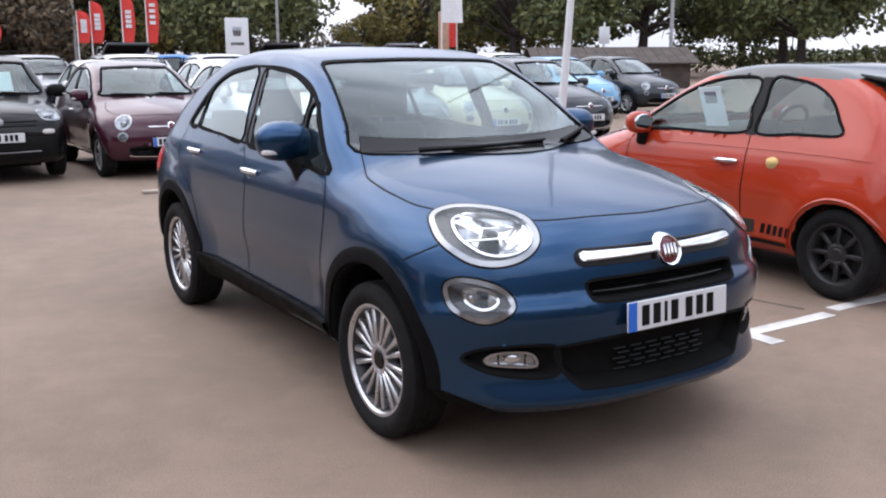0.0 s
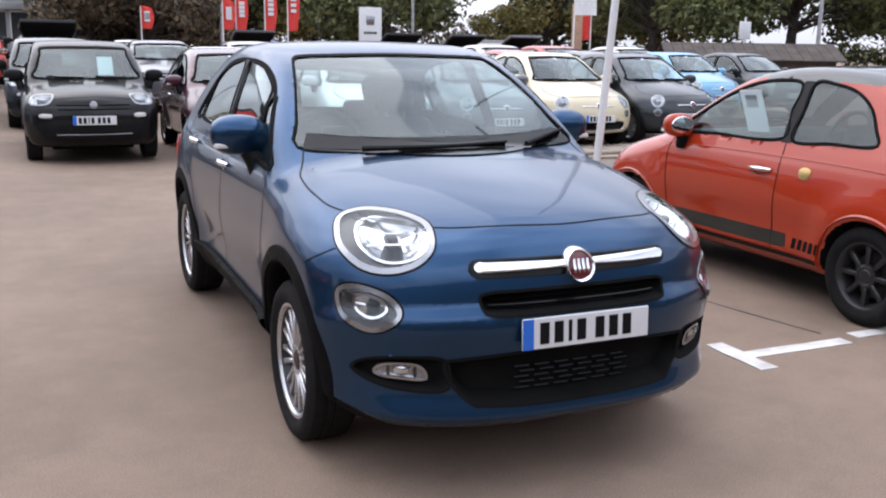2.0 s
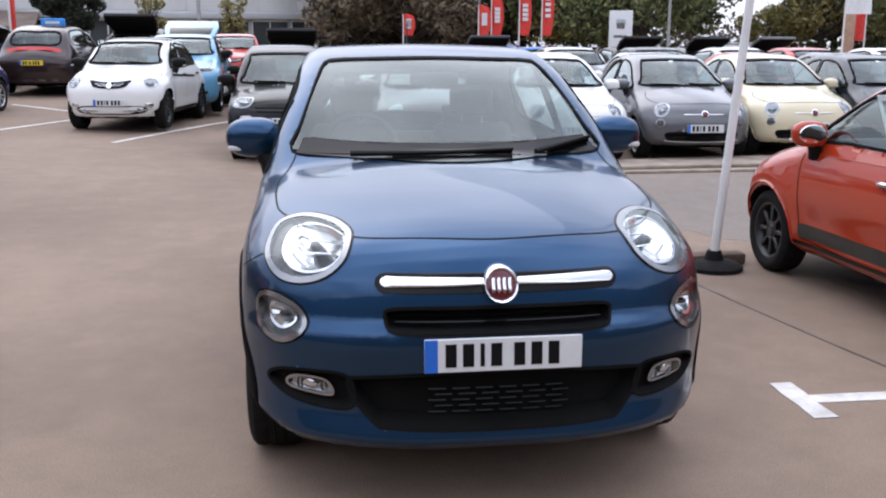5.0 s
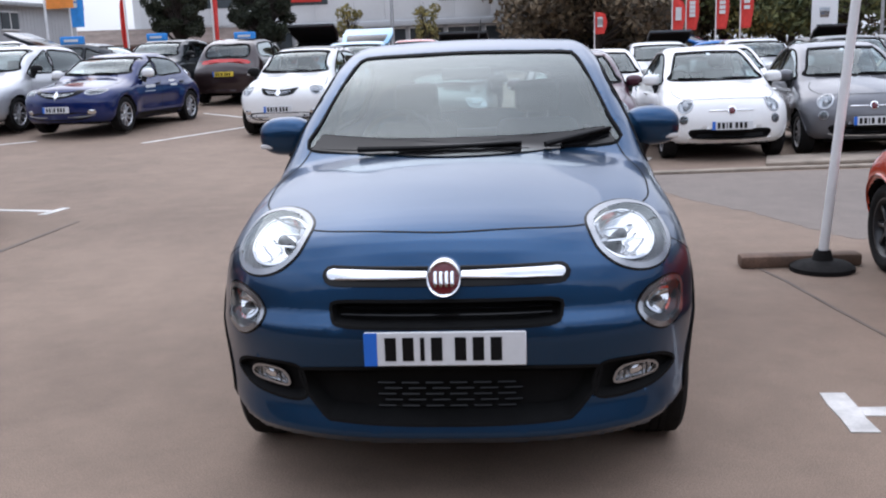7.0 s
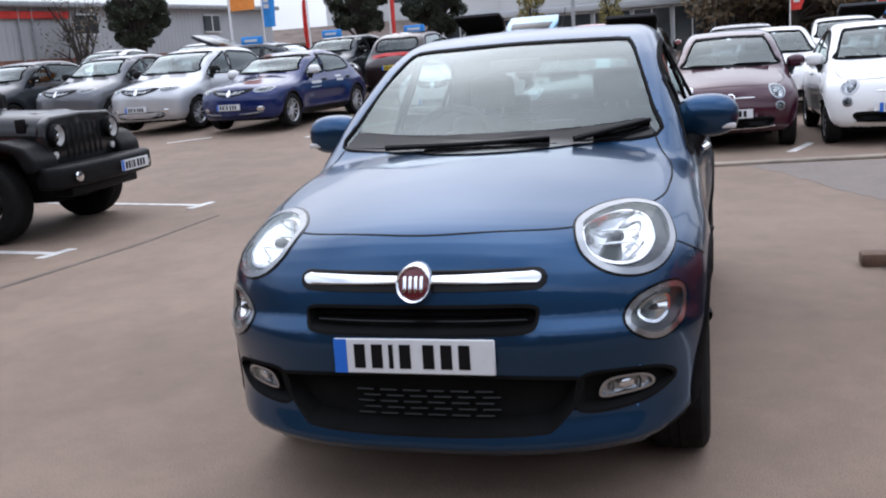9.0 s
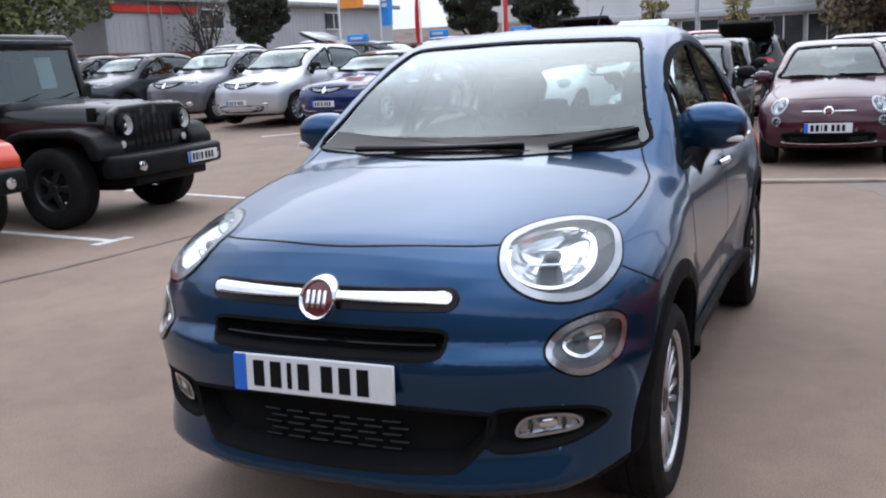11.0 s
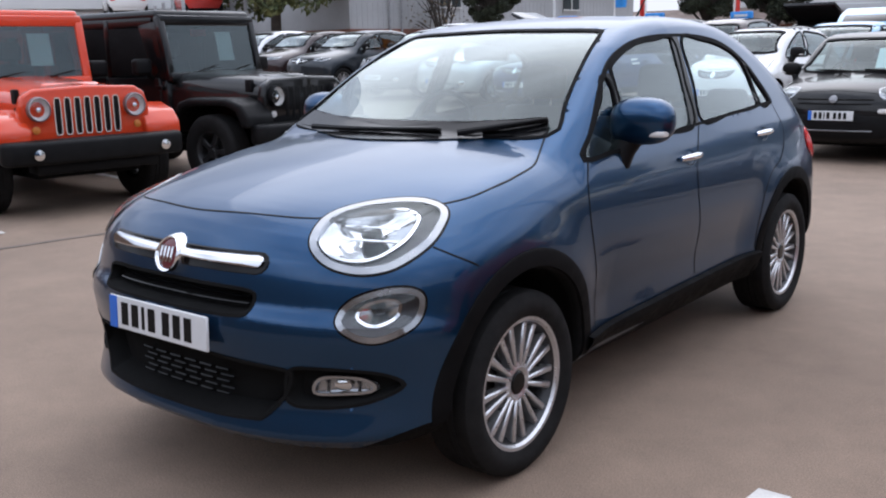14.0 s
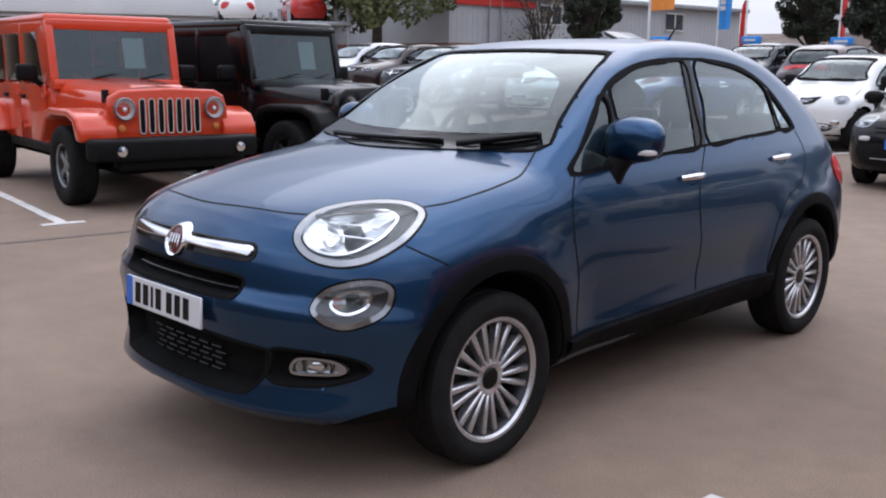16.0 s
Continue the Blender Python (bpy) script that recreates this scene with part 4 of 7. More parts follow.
        # fog lamp in its black pocket
        pocket = resample(spline([(0.49, 0.412), (0.56, 0.400), (0.68, 0.412), (0.755, 0.445), (0.768, 0.475), (0.715, 0.510), (0.60, 0.524), (0.51, 0.520), (0.485, 0.47)], 6), 56)
        flipf = mirrored if flip else (lambda q: q)
        pock = part("fog_lamp_pocket", flipf(join(band(f, "front", [inset(pocket, -0.008), inset(pocket, -0.007), inset(pocket, 0.003), inset(pocket, 0.02)], [-0.02, 0.002, 0.002, -0.045]), sheet(f, "front", inset(pocket, 0.02), -0.045, 0, 4))), DARK, car)
        holes.append(("front", inset(pocket, -0.001) * ((-1, 1) if flip else (1, 1))))
        fog = resample(spline([(0.552, 0.440), (0.63, 0.438), (0.70, 0.446), (0.704, 0.472), (0.665, 0.492), (0.575, 0.490)], 6), 40)
        fl = part("fog_lamp", flipf(sheet(f, "front", fog, -0.03, -0.012, 5)), LAMP_GREY, pock)
        for x in (0.585, 0.665):
            part("fog_rib", flipf(tube(onto(f, "front", [(x, 0.446), (x + 0.004, 0.466), (x, 0.484)], -0.024), 0.004, 5)), LAMP_DARK, pock)
        part("fog_rim", flipf(rim_band(f, "front", fog, 0.003, 0.006, -0.016, 0.03)), LAMP_GREY, pock)
        part("fog_bulb", flipf(sheet(f, "front", oval(0.628, 0.466, 0.022, 0.016, 0, 24), -0.022, 0.006, 4, 0.01)), REFLECTOR, pock)
        part("fog_lens", flipf(sheet(f, "front", fog, -0.018, 0.008, 4)), LENS, pock).visible_shadow = False
        tail = resample(spline([(1.62, 0.98), (1.78, 0.95), (1.86, 0.86), (1.80, 0.80), (1.66, 0.84), (1.58, 0.92)], 6), 40)
        part("tail_lamp", sheet(f, "right" if flip else "left", tail, 0.006, 0.012, 5, 0.02), LAMP_RED, car)
    # nose: chrome bar, badge, upper slot, lower grille
    slot = resample(np.vstack([oval(0.372, 0.828, 0.034, 0.029, 0, 24)[list(range(18, 24)) + list(range(0, 7))], oval(-0.372, 0.828, 0.034, 0.029, 0, 24)[6:19]]), 96)
    part("bar_recess", join(band(f, "front", [inset(slot, -0.004), inset(slot, -0.001), inset(slot, 0.012)], [0.001, 0.0045, 0.003]), sheet(f, "front", inset(slot, 0.012), 0.003, 0, 5)), GLOSS_BLACK, car)
    bar = inset(slot, 0.0135)
    bar[:, 1] = 0.829 + (bar[:, 1] - 0.828) * (1.05 - 0.25 * np.exp(-(bar[:, 0] / 0.16) ** 2)) + 0.006
    part("chrome_bar", sheet(f, "front", bar, 0.012, 0.012, 6, 0.025), CHROME, car)
    disc = oval(0, 0.827, 0.061, 0.061, 0, 48)
    badge = part("badge", band(f, "front", [disc, inset(disc, 0.002), inset(disc, 0.007), inset(disc, 0.012), inset(disc, 0.014)], [-0.01, 0.026, 0.034, 0.03, 0.024]), CHROME, car, "round chrome badge rim")
    face = inset(disc, 0.013)
    part("badge_face", sheet(f, "front", face, 0.024, 0.006, 5), BADGE_RED, badge)
    for x in (-0.027, -0.009, 0.009, 0.027):
        part("badge_bar", sheet(f, "front", resample(np.array([(x - 0.005, 0.803), (x + 0.005, 0.803), (x + 0.005, 0.851), (x - 0.005, 0.851)]), 16), 0.033, 0.001, 2, 0.004), CHROME, badge)
    ug = oval(0, 0.712, 0.375, 0.037, 0, 120, 7)
    ug[:, 0] *= 1 + 0.5 * (ug[:, 1] - 0.712)
    ugp = part("upper_grille", join(band(f, "front", [inset(ug, -0.010), inset(ug, -0.008), inset(ug, 0.002), inset(ug, 0.008)], [-0.004, 0.004, 0.003, -0.05]), sheet(f, "front", inset(ug, 0.008), -0.05, 0, 4)), DARK, car)
    holes.append(("front", inset(ug, -0.002)))
    for z in (0.702, 0.722):
        part("slat", tube(onto(f, "front", [(x, z) for x in np.linspace(-0.345, 0.345, 15)], -0.025), 0.005, 6), GLOSS_BLACK, ugp)
    lg = resample(spline([(-0.50, 0.50), (-0.47, 0.515), (-0.25, 0.532), (0, 0.536), (0.25, 0.532), (0.47, 0.515), (0.50, 0.50), (0.475, 0.43), (0.41, 0.36), (0.37, 0.352), (0.2, 0.346), (0, 0.344), (-0.2, 0.346), (-0.37, 0.352), (-0.41, 0.36), (-0.475, 0.43)], 6), 140)
    lgp = part("lower_grille", join(band(f, "front", [inset(lg, -0.010), inset(lg, -0.008), inset(lg, 0.003), inset(lg, 0.03)], [-0.004, 0.004, 0.003, -0.07]), sheet(f, "front", inset(lg, 0.03), -0.07, 0, 5)), DARK, car, "black lower air intake")
    part("intake_back", sheet(f, "front", inset(lg, 0.035), -0.066, 0, 5), DARK, lgp)
    holes.append(("front", inset(lg, -0.002)))
    # short staggered ribs in the middle of the intake
    for i, z in enumerate((0.385, 0.405, 0.425, 0.445, 0.465)):
        ribs = []
        for k in range(6):
            x0 = -0.235 + 0.08 * k + (0.022 if i % 2 else 0.0)
            ribs.append(tube(onto(f, "front", [(x, z) for x in np.linspace(x0, x0 + 0.058, 4)], -0.048), 0.0045, 5))
        part("slat", join(*ribs), GLOSS_BLACK, lgp)
    number_plate(car, (0, -2.136, 0.612), -1, -3, name="number_plate")
    number_plate(car, (0, 2.10, 0.80), 1, 4, True)
    # black cladding round the arches and along the sills
    for side in ("left", "right"):
        for hub, a0, a1 in ((c["hubs"][0], -4, 184), (c["hubs"][1], -6, 186)):
            th = np.radians(np.linspace(a0, a1, 60))
            rows = []
            for r, off in ((0.382, -0.03), (0.384, 0.006), (0.395, 0.010), (0.445, 0.009), (0.455, 0.004), (0.457, -0.006)):
                rows.append(onto(f, side, np.stack([hub + r * np.cos(th), c["hub_z"] + r * np.sin(th)], 1), off) if off > -0.02 else None)
            base = rows[1].copy()
            base[:, 0] *= 0.95
            rows[0] = base
            n = len(th)
            fc = [(r * n + k, r * n + k + 1, (r + 1) * n + k + 1, (r + 1) * n + k) for r in range(5) for k in range(n - 1)]
            part("arch_cladding", (np.vstack(rows), fc), ARCH_BLACK, car, "black plastic arch trim")
        ys = np.linspace(-0.86, 0.86, 30)
        zs = [(0.235, 0.0), (0.25, 0.016), (0.34, 0.018), (0.365, 0.03), (0.385, 0.03), (0.392, 0.004)]
        rows = [onto(f, side, np.stack([ys, np.full(30, z) + 0.025 * (ys + 0.86) / 1.72], 1), o) for z, o in zs]
        fc = [(r * 30 + k, r * 30 + k + 1, (r + 1) * 30 + k + 1, (r + 1) * 30 + k) for r in range(5) for k in range(29)]
        part("sill", (np.vstack(rows), fc), ARCH_BLACK, car, "black plastic sill")
        loop = resample(np.array([(1.66, 0.27), (1.9, 0.25), (1.9, 0.5), (1.89, 0.505), (1.66, 0.5)]), 40)
        part("bumper_corner", sheet(f, side, loop, 0.004, 0, 4), PLASTIC, car)
    # shut lines
    front_line = spline([(-0.745, -1.30), (-0.72, -1.46), (-0.60, -1.70), (-0.45, -1.845), (-0.25, -1.915), (0, -1.945), (0.25, -1.915), (0.45, -1.845), (0.60, -1.70), (0.72, -1.46), (0.745, -1.30)], 8, False)
    part("bonnet_gap", line_on(f, "top", front_line, 0.006), INK, car)
    for s in (-1, 1):
        part("bonnet_gap", line_on(f, "top", spline([(s * 0.745, -1.30), (s * 0.748, -1.2), (s * 0.735, -1.05), (s * 0.69, -0.93), (s * 0.66, -0.84)], 8, False), 0.007), INK, car)
    for side in ("left", "right"):
        for path in ([(-0.80, 1.035), (-0.845, 0.95), (-0.845, 0.8), (-0.80, 0.6), (-0.785, 0.41)], [(0.22, 1.095), (0.12, 0.95), (0.11, 0.8), (0.16, 0.6), (0.175, 0.42)], [(1.19, 1.14), (1.22, 1.0), (1.13, 0.87), (0.98, 0.8), (0.88, 0.68), (0.84, 0.52), (0.83, 0.43)], [(-1.672, 0.866), (-1.633, 0.841), (-1.584, 0.814), (-1.55, 0.795)]):
            part("door_gap", line_on(f, side, spline(path, 8, False), 0.006), INK, car)
        s = 1 if side == "left" else -1
        handle(car, f, side, 0.05, 0.972)
        handle(car, f, side, 0.93, 1.008)
        mirror_housing(car, s * 0.868, -0.47, 1.155, s, BLUE, 1.0)
        for hub in c["hubs"]:
            wheel(car, (s * 0.762, hub, 0.326), 0.326, 0.205, 0.236, "multi", s, ALLOY)
    wiper(car, f, (-0.44, 1.128), (0.26, 1.142))
    wiper(car, f, (0.36, 1.13), (0.65, 1.18))
    part("rear_view_mirror", box(-0.12, 0.12, -0.33, -0.30, 1.40, 1.46, 0.012), DASH, car)
    part("aerial", tube([(0.0, 1.05, 1.535), (0.02, 1.22, 1.73)], [0.008, 0.003], 6), PLASTIC, car)
    part("underbody", box(-0.6, 0.6, -1.6, 1.7, 0.2, 0.3), DARK, car)
    cabin(car, c)
    # the bumper's black lower lip rises towards the arches
    def lip(x, y):
        k = np.clip((np.abs(x) - 0.62) / 0.24, 0, 1)
        return np.where(y < -1.2, 0.262 + 0.075 * k * k * (3 - 2 * k), -1.0)
    body_shell(car, c, f, 0.016, BLUE, holes, (lambda x, y, z: z < lip(x, y), "lower_valance", ARCH_BLACK), lip)
    return car


hero = crossover("crossover_car", "metallic blue five-door crossover car parked on worn asphalt")


# ---- the other cars ----
def city_car(name, label, paint, h=0.045, roof=None, wheel_style="twin", rim=ALLOY, chrome=True, trim=CHROME, rear_plate=False):
    """A small rounded three-door car."""
    c = CITY
    f = body_field(c)
    car = tagged(new(name), label, "car")
    holes = []
    ws = resample(spline([(-0.615, 1.03), (0, 1.022), (0.615, 1.03), (0.58, 1.13), (0.51, 1.30), (0.455, 1.385), (0.4, 1.40), (0, 1.412), (-0.4, 1.40), (-0.455, 1.385), (-0.51, 1.30), (-0.58, 1.13)], 6), 72)
    holes.append(glazed(car, f, "front", ws, "windscreen", SCREEN, seal=0.024, lip=0.006))
    rw = resample(spline([(-0.45, 1.06), (0, 1.05), (0.45, 1.06), (0.40, 1.24), (0.3, 1.31), (0, 1.32), (-0.3, 1.31), (-0.40, 1.24)], 6), 56)
    holes.append(glazed(car, f, "rear", rw, "rear_window", DARK_GLASS, seal=0.04))
    door = [(-0.72, 0.985), (-0.3, 0.995), (0.33, 1.01), (0.345, 1.18), (0.35, 1.37), (0.15, 1.392), (-0.08, 1.36), (-0.3, 1.275), (-0.52, 1.14)]
    quarter = [(0.43, 1.012), (0.75, 1.02), (1.08, 1.035), (1.03, 1.14), (0.93, 1.26), (0.78, 1.345), (0.62, 1.38), (0.44, 1.385), (0.43, 1.2)]
    head, low = facing((0.56, -1.62, 0.74), (0.42, -0.78, 0.42)), facing((0.60, -1.70, 0.55), (0.42, -0.88, 0.1))
    hl, dl = oval(0, 0, 0.105, 0.118, 0, 48), oval(0, 0, 0.062, 0.058, 0, 40)
    for side in ("left", "right"):
        s = 1 if side == "left" else -1
        for loop, what, g in ((door, "door_window", GLASS), (quarter, "quarter_window", DARK_GLASS)):
            holes.append(glazed(car, f, side, resample(spline(loop, 6), 64), what, g, seal=min(0.018, h * 0.5), lip=min(0.006, h * 0.15)))
        part("window_pillar", sheet(f, side, resample(np.array([(0.34, 1.0), (0.43, 1.0), (0.435, 1.39), (0.35, 1.39)]), 40), 0.003, 0, 4), GLOSS_BLACK, car)
        for path in ([(-0.70, 0.97), (-0.74, 0.85), (-0.73, 0.6), (-0.70, 0.33)], [(0.39, 1.0), (0.40, 0.8), (0.38, 0.55), (0.36, 0.3)], [(-0.70, 0.33), (-0.2, 0.30), (0.36, 0.3)]):
            part("door_gap", line_on(f, side, spline(path, 8, False), 0.008), INK, car)
        part("body_crease", line_on(f, side, spline([(-0.9, 0.90), (0, 0.915), (0.9, 0.915), (1.35, 0.90)], 8, False), 0.012, 0.004), paint, car)
        handle(car, f, side, 0.24, 0.815, chrome)
        mirror_housing(car, s * 0.845, -0.56, 1.03, s, paint, 0.9)
        for hub in c["hubs"]:
            wheel(car, (s * 0.70, hub, c["hub_z"]), 0.293, 0.195, 0.205, wheel_style, s, rim)
        for fr, loop, what, bez in ((head, hl, "headlight", 0.022), (low, dl, "running_light", 0.016)):
            hole = lamp(car, f, fr, loop, what, bez, 0.05, s < 0, inner=True)
            m = np.array((s, 1, 1))
            holes.append((tuple(q * m for q in fr), hole))
        tail = resample(spline([(1.50, 0.93), (1.60, 0.90), (1.63, 0.75), (1.60, 0.63), (1.52, 0.64), (1.48, 0.78)], 6), 40)
        part("tail_lamp", sheet(f, side, tail, 0.006, 0.012, 5, 0.02), LAMP_RED, car)
        for a0, hub in ((0, c["hubs"][0]), (0, c["hubs"][1])):
            th = np.radians(np.linspace(-5, 185, 40))
            r0, r1 = (onto(f, side, np.stack([hub + r * np.cos(th), c["hub_z"] + r * np.sin(th)], 1), 0.004) for r in (0.326, 0.345))
            part("arch_lip", (np.vstack([r0, r1]), [(k, k + 1, 41 + k, 40 + k) for k in range(39)]), paint, car)
        ys = np.linspace(-0.78, 0.78, 20)
        part("sill_trim", (np.vstack([onto(f, side, np.stack([ys, np.full(20, z)], 1), 0.008) for z in (0.275, 0.30, 0.305)]), [(r * 20 + k, r * 20 + k + 1, (r + 1) * 20 + k + 1, (r + 1) * 20 + k) for r in (0, 1) for k in range(19)]), trim, car)
    for s in (-1, 1):
        part("whisker", tube(onto(f, "front", [(s * x, 0.668) for x in np.linspace(0.06, 0.29, 8)], 0.004), [0.010] * 7 + [0.004], 8), CHROME, car)
    disc = oval(0, 0.672, 0.052, 0.052, 0, 36)
    bd = part("badge", sheet(f, "front", disc, 0.012, 0.01, 4, 0.02), CHROME, car)
    part("badge_face", sheet(f, "front", inset(disc, 0.011), 0.02, 0.008, 4), BADGE_RED, bd)
    lg = resample(spline([(-0.50, 0.40), (-0.3, 0.412), (0, 0.415), (0.3, 0.412), (0.50, 0.40), (0.49, 0.345), (0.40, 0.305), (0, 0.297), (-0.40, 0.305), (-0.49, 0.345)], 6), 96)
    lgp = part("lower_grille", join(band(f, "front", [inset(lg, -0.02), inset(lg, -0.016), inset(lg, 0.006), inset(lg, 0.02)], [0.0, 0.006, 0.004, -0.04]), sheet(f, "front", inset(lg, 0.02), -0.04, 0, 4)), PLASTIC, car)
    holes.append(("front", inset(lg, -0.004)))
    low_edge = [(x, 0.288 + 0.10 * abs(x) ** 3) for x in np.linspace(-0.52, 0.52, 25)]
    part("grille_trim", tube(onto(f, "front", low_edge, 0.006), 0.009, 6), trim, lgp)
    for z in (0.33, 0.355, 0.38):
        part("slat", tube(onto(f, "front", [(x, z) for x in np.linspace(-0.42, 0.42, 13)], -0.02), 0.006, 5), GLOSS_BLACK, lgp)
    number_plate(car, (0, -1.868, 0.478), -1, -3)
    if rear_plate:
        number_plate(car, (0, 1.70, 0.62), 1, 4, True)
    bonnet = spline([(-0.60, -0.98), (-0.66, -1.2), (-0.58, -1.46), (-0.35, -1.63), (0, -1.69), (0.35, -1.63), (0.58, -1.46), (0.66, -1.2), (0.60, -0.98)], 8, False)
    part("bonnet_gap", line_on(f, "top", bonnet, 0.009), INK, car)
    wiper(car, f, (-0.1, 1.035), (-0.5, 1.05))
    wiper(car, f, (0.5, 1.035), (0.08, 1.05))
    part("underbody", box(-0.5, 0.5, -1.4, 1.4, 0.17, 0.28), DARK, car)
    part("tax_disc", sheet(f, "front", oval(0.0, 1.375, 0.03, 0.014, 0, 20), 0.002, 0, 2), PAPER, car)
    cabin(car, c)
    body_shell(car, c, f, h, paint, holes, None if roof is None else (lambda x, y, z: (z > 1.385 - 0.0 * y) | ((y > 0.9) & (z > 1.02) & (np.abs(x) < 0.47) & (y > 0.9 + 0 * z)), "roof_panel", roof))
    return car


def upright_city_car(name, label, paint):
    c = UPRIGHT
    f = body_field(c)
    car = tagged(new(name), label, "car")
    holes = []
    ws = resample(spline([(-0.655, 1.05), (0, 1.04), (0.655, 1.05), (0.62, 1.2), (0.565, 1.38), (0.53, 1.45), (0, 1.465), (-0.53, 1.45), (-0.565, 1.38), (-0.62, 1.2)], 6), 72)
    holes.append(glazed(car, f, "front", ws, "windscreen", SCREEN, seal=0.024, lip=0.006))
    rw = resample(spline([(-0.5, 1.05), (0, 1.04), (0.5, 1.05), (0.46, 1.36), (0, 1.38), (-0.46, 1.36)], 6), 56)
    holes.append(glazed(car, f, "rear", rw, "rear_window", DARK_GLASS, seal=0.04))
    wins = ([(-0.72, 1.0), (-0.2, 1.01), (0.16, 1.015), (0.17, 1.2), (0.17, 1.42), (-0.1, 1.43), (-0.28, 1.38), (-0.5, 1.2)], [(0.25, 1.018), (0.6, 1.022), (0.88, 1.03), (0.92, 1.2), (0.9, 1.4), (0.6, 1.43), (0.25, 1.43), (0.245, 1.2)], [(1.0, 1.05), (1.2, 1.06), (1.28, 1.2), (1.22, 1.38), (1.02, 1.40), (1.0, 1.2)])
    head, low = facing((0.62, -1.60, 0.84), (0.35, -0.82, 0.42)), facing((0.58, -1.74, 0.62), (0.3, -0.95, 0.05))
    hl = oval(0, 0, 0.15, 0.10, 0, 48, 3.0)
    for side in ("left", "right"):
        s = 1 if side == "left" else -1
        for i, loop in enumerate(wins):
            holes.append(glazed(car, f, side, resample(spline(loop, 6), 56), "side_window", GLASS if i == 0 else DARK_GLASS, seal=0.022, lip=0.008))
        for path in ([(-0.72, 0.98), (-0.75, 0.7), (-0.72, 0.33)], [(0.21, 1.0), (0.21, 0.7), (0.2, 0.33)], [(0.95, 1.0), (0.93, 0.75), (0.82, 0.6), (0.75, 0.4)]):
            part("door_gap", line_on(f, side, spline(path, 8, False), 0.008), INK, car)
        for y in (0.07, 0.78):
            handle(car, f, side, y, 0.86, False)
        part("rubbing_strip", sheet(f, side, oval(-0.05, 0.52, 0.72, 0.045, 0, 48, 5), 0.008, 0.006, 4, 0.012), PLASTIC, car)
        mirror_housing(car, s * 0.90, -0.62, 1.07, s, PLASTIC, 0.95)
        for hub in c["hubs"]:
            wheel(car, (s * 0.715, hub, c["hub_z"]), 0.293, 0.185, 0.195, "five", s, DARK_ALLOY)
        hole = lamp(car, f, head, hl, "headlight", 0.016, 0.05, s < 0)
        m = np.array((s, 1, 1))
        holes.append((tuple(q * m for q in head), hole))
        part("indicator_lamp", (lambda q: mirrored(q) if s < 0 else q)(sheet(f, low, oval(0, 0, 0.085, 0.028, 0, 32, 3), 0.005, 0.008, 4, 0.012)), LENS_SOLID, car)
        part("tail_lamp", sheet(f, side, oval(1.56, 1.12, 0.05, 0.2, 8, 32), 0.006, 0.01, 4, 0.02), LAMP_RED, car)
    for z, a, b in ((0.752, 0.44, 0.012), (0.70, 0.42, 0.012)):
        part("grille_bar", tube(onto(f, "front", [(x, z) for x in np.linspace(-a, a, 15)], 0.0), b, 6), PLASTIC, car)
    disc = oval(0, 0.755, 0.046, 0.046, 0, 36)
    part("badge", sheet(f, "front", disc, 0.016, 0.01, 4, 0.02), MATT_ALLOY, car)
    bump = resample(spline([(-0.62, 0.54), (0, 0.56), (0.62, 0.54), (0.62, 0.36), (0.5, 0.3), (0, 0.29), (-0.5, 0.3), (-0.62, 0.36)], 6), 80)
    part("lower_bumper", sheet(f, "front", bump, 0.01, 0.012, 5, 0.02), PLASTIC, car)
    part("intake_trim", tube(onto(f, "front", [(x, 0.385) for x in np.linspace(-0.45, 0.45, 15)], 0.02), 0.008, 6), MATT_ALLOY, car)
    number_plate(car, (0, -1.868, 0.565), -1, -3)
    bonnet = spline([(-0.66, -1.02), (-0.70, -1.3), (-0.64, -1.58), (-0.3, -1.69), (0, -1.71), (0.3, -1.69), (0.64, -1.58), (0.70, -1.3), (0.66, -1.02)], 8, False)
    part("bonnet_gap", line_on(f, "top", bonnet, 0.009), INK, car)
    wiper(car, f, (-0.05, 1.05), (-0.5, 1.07))
    wiper(car, f, (0.5, 1.05), (0.1, 1.07))
    part("price_sheet", placed(box(-0.1, 0.1, -0.003, 0.003, -0.15, 0.15), Matrix.Translation((0.26, -0.60, 1.21)) @ Matrix.Rotation(radians(-36), 4, "X")), PAPER, car)
    part("underbody", box(-0.5, 0.5, -1.4, 1.4, 0.17, 0.28), DARK, car)
    cabin(car, c)
    body_shell(car, c, f, 0.045, paint, holes)
    return car


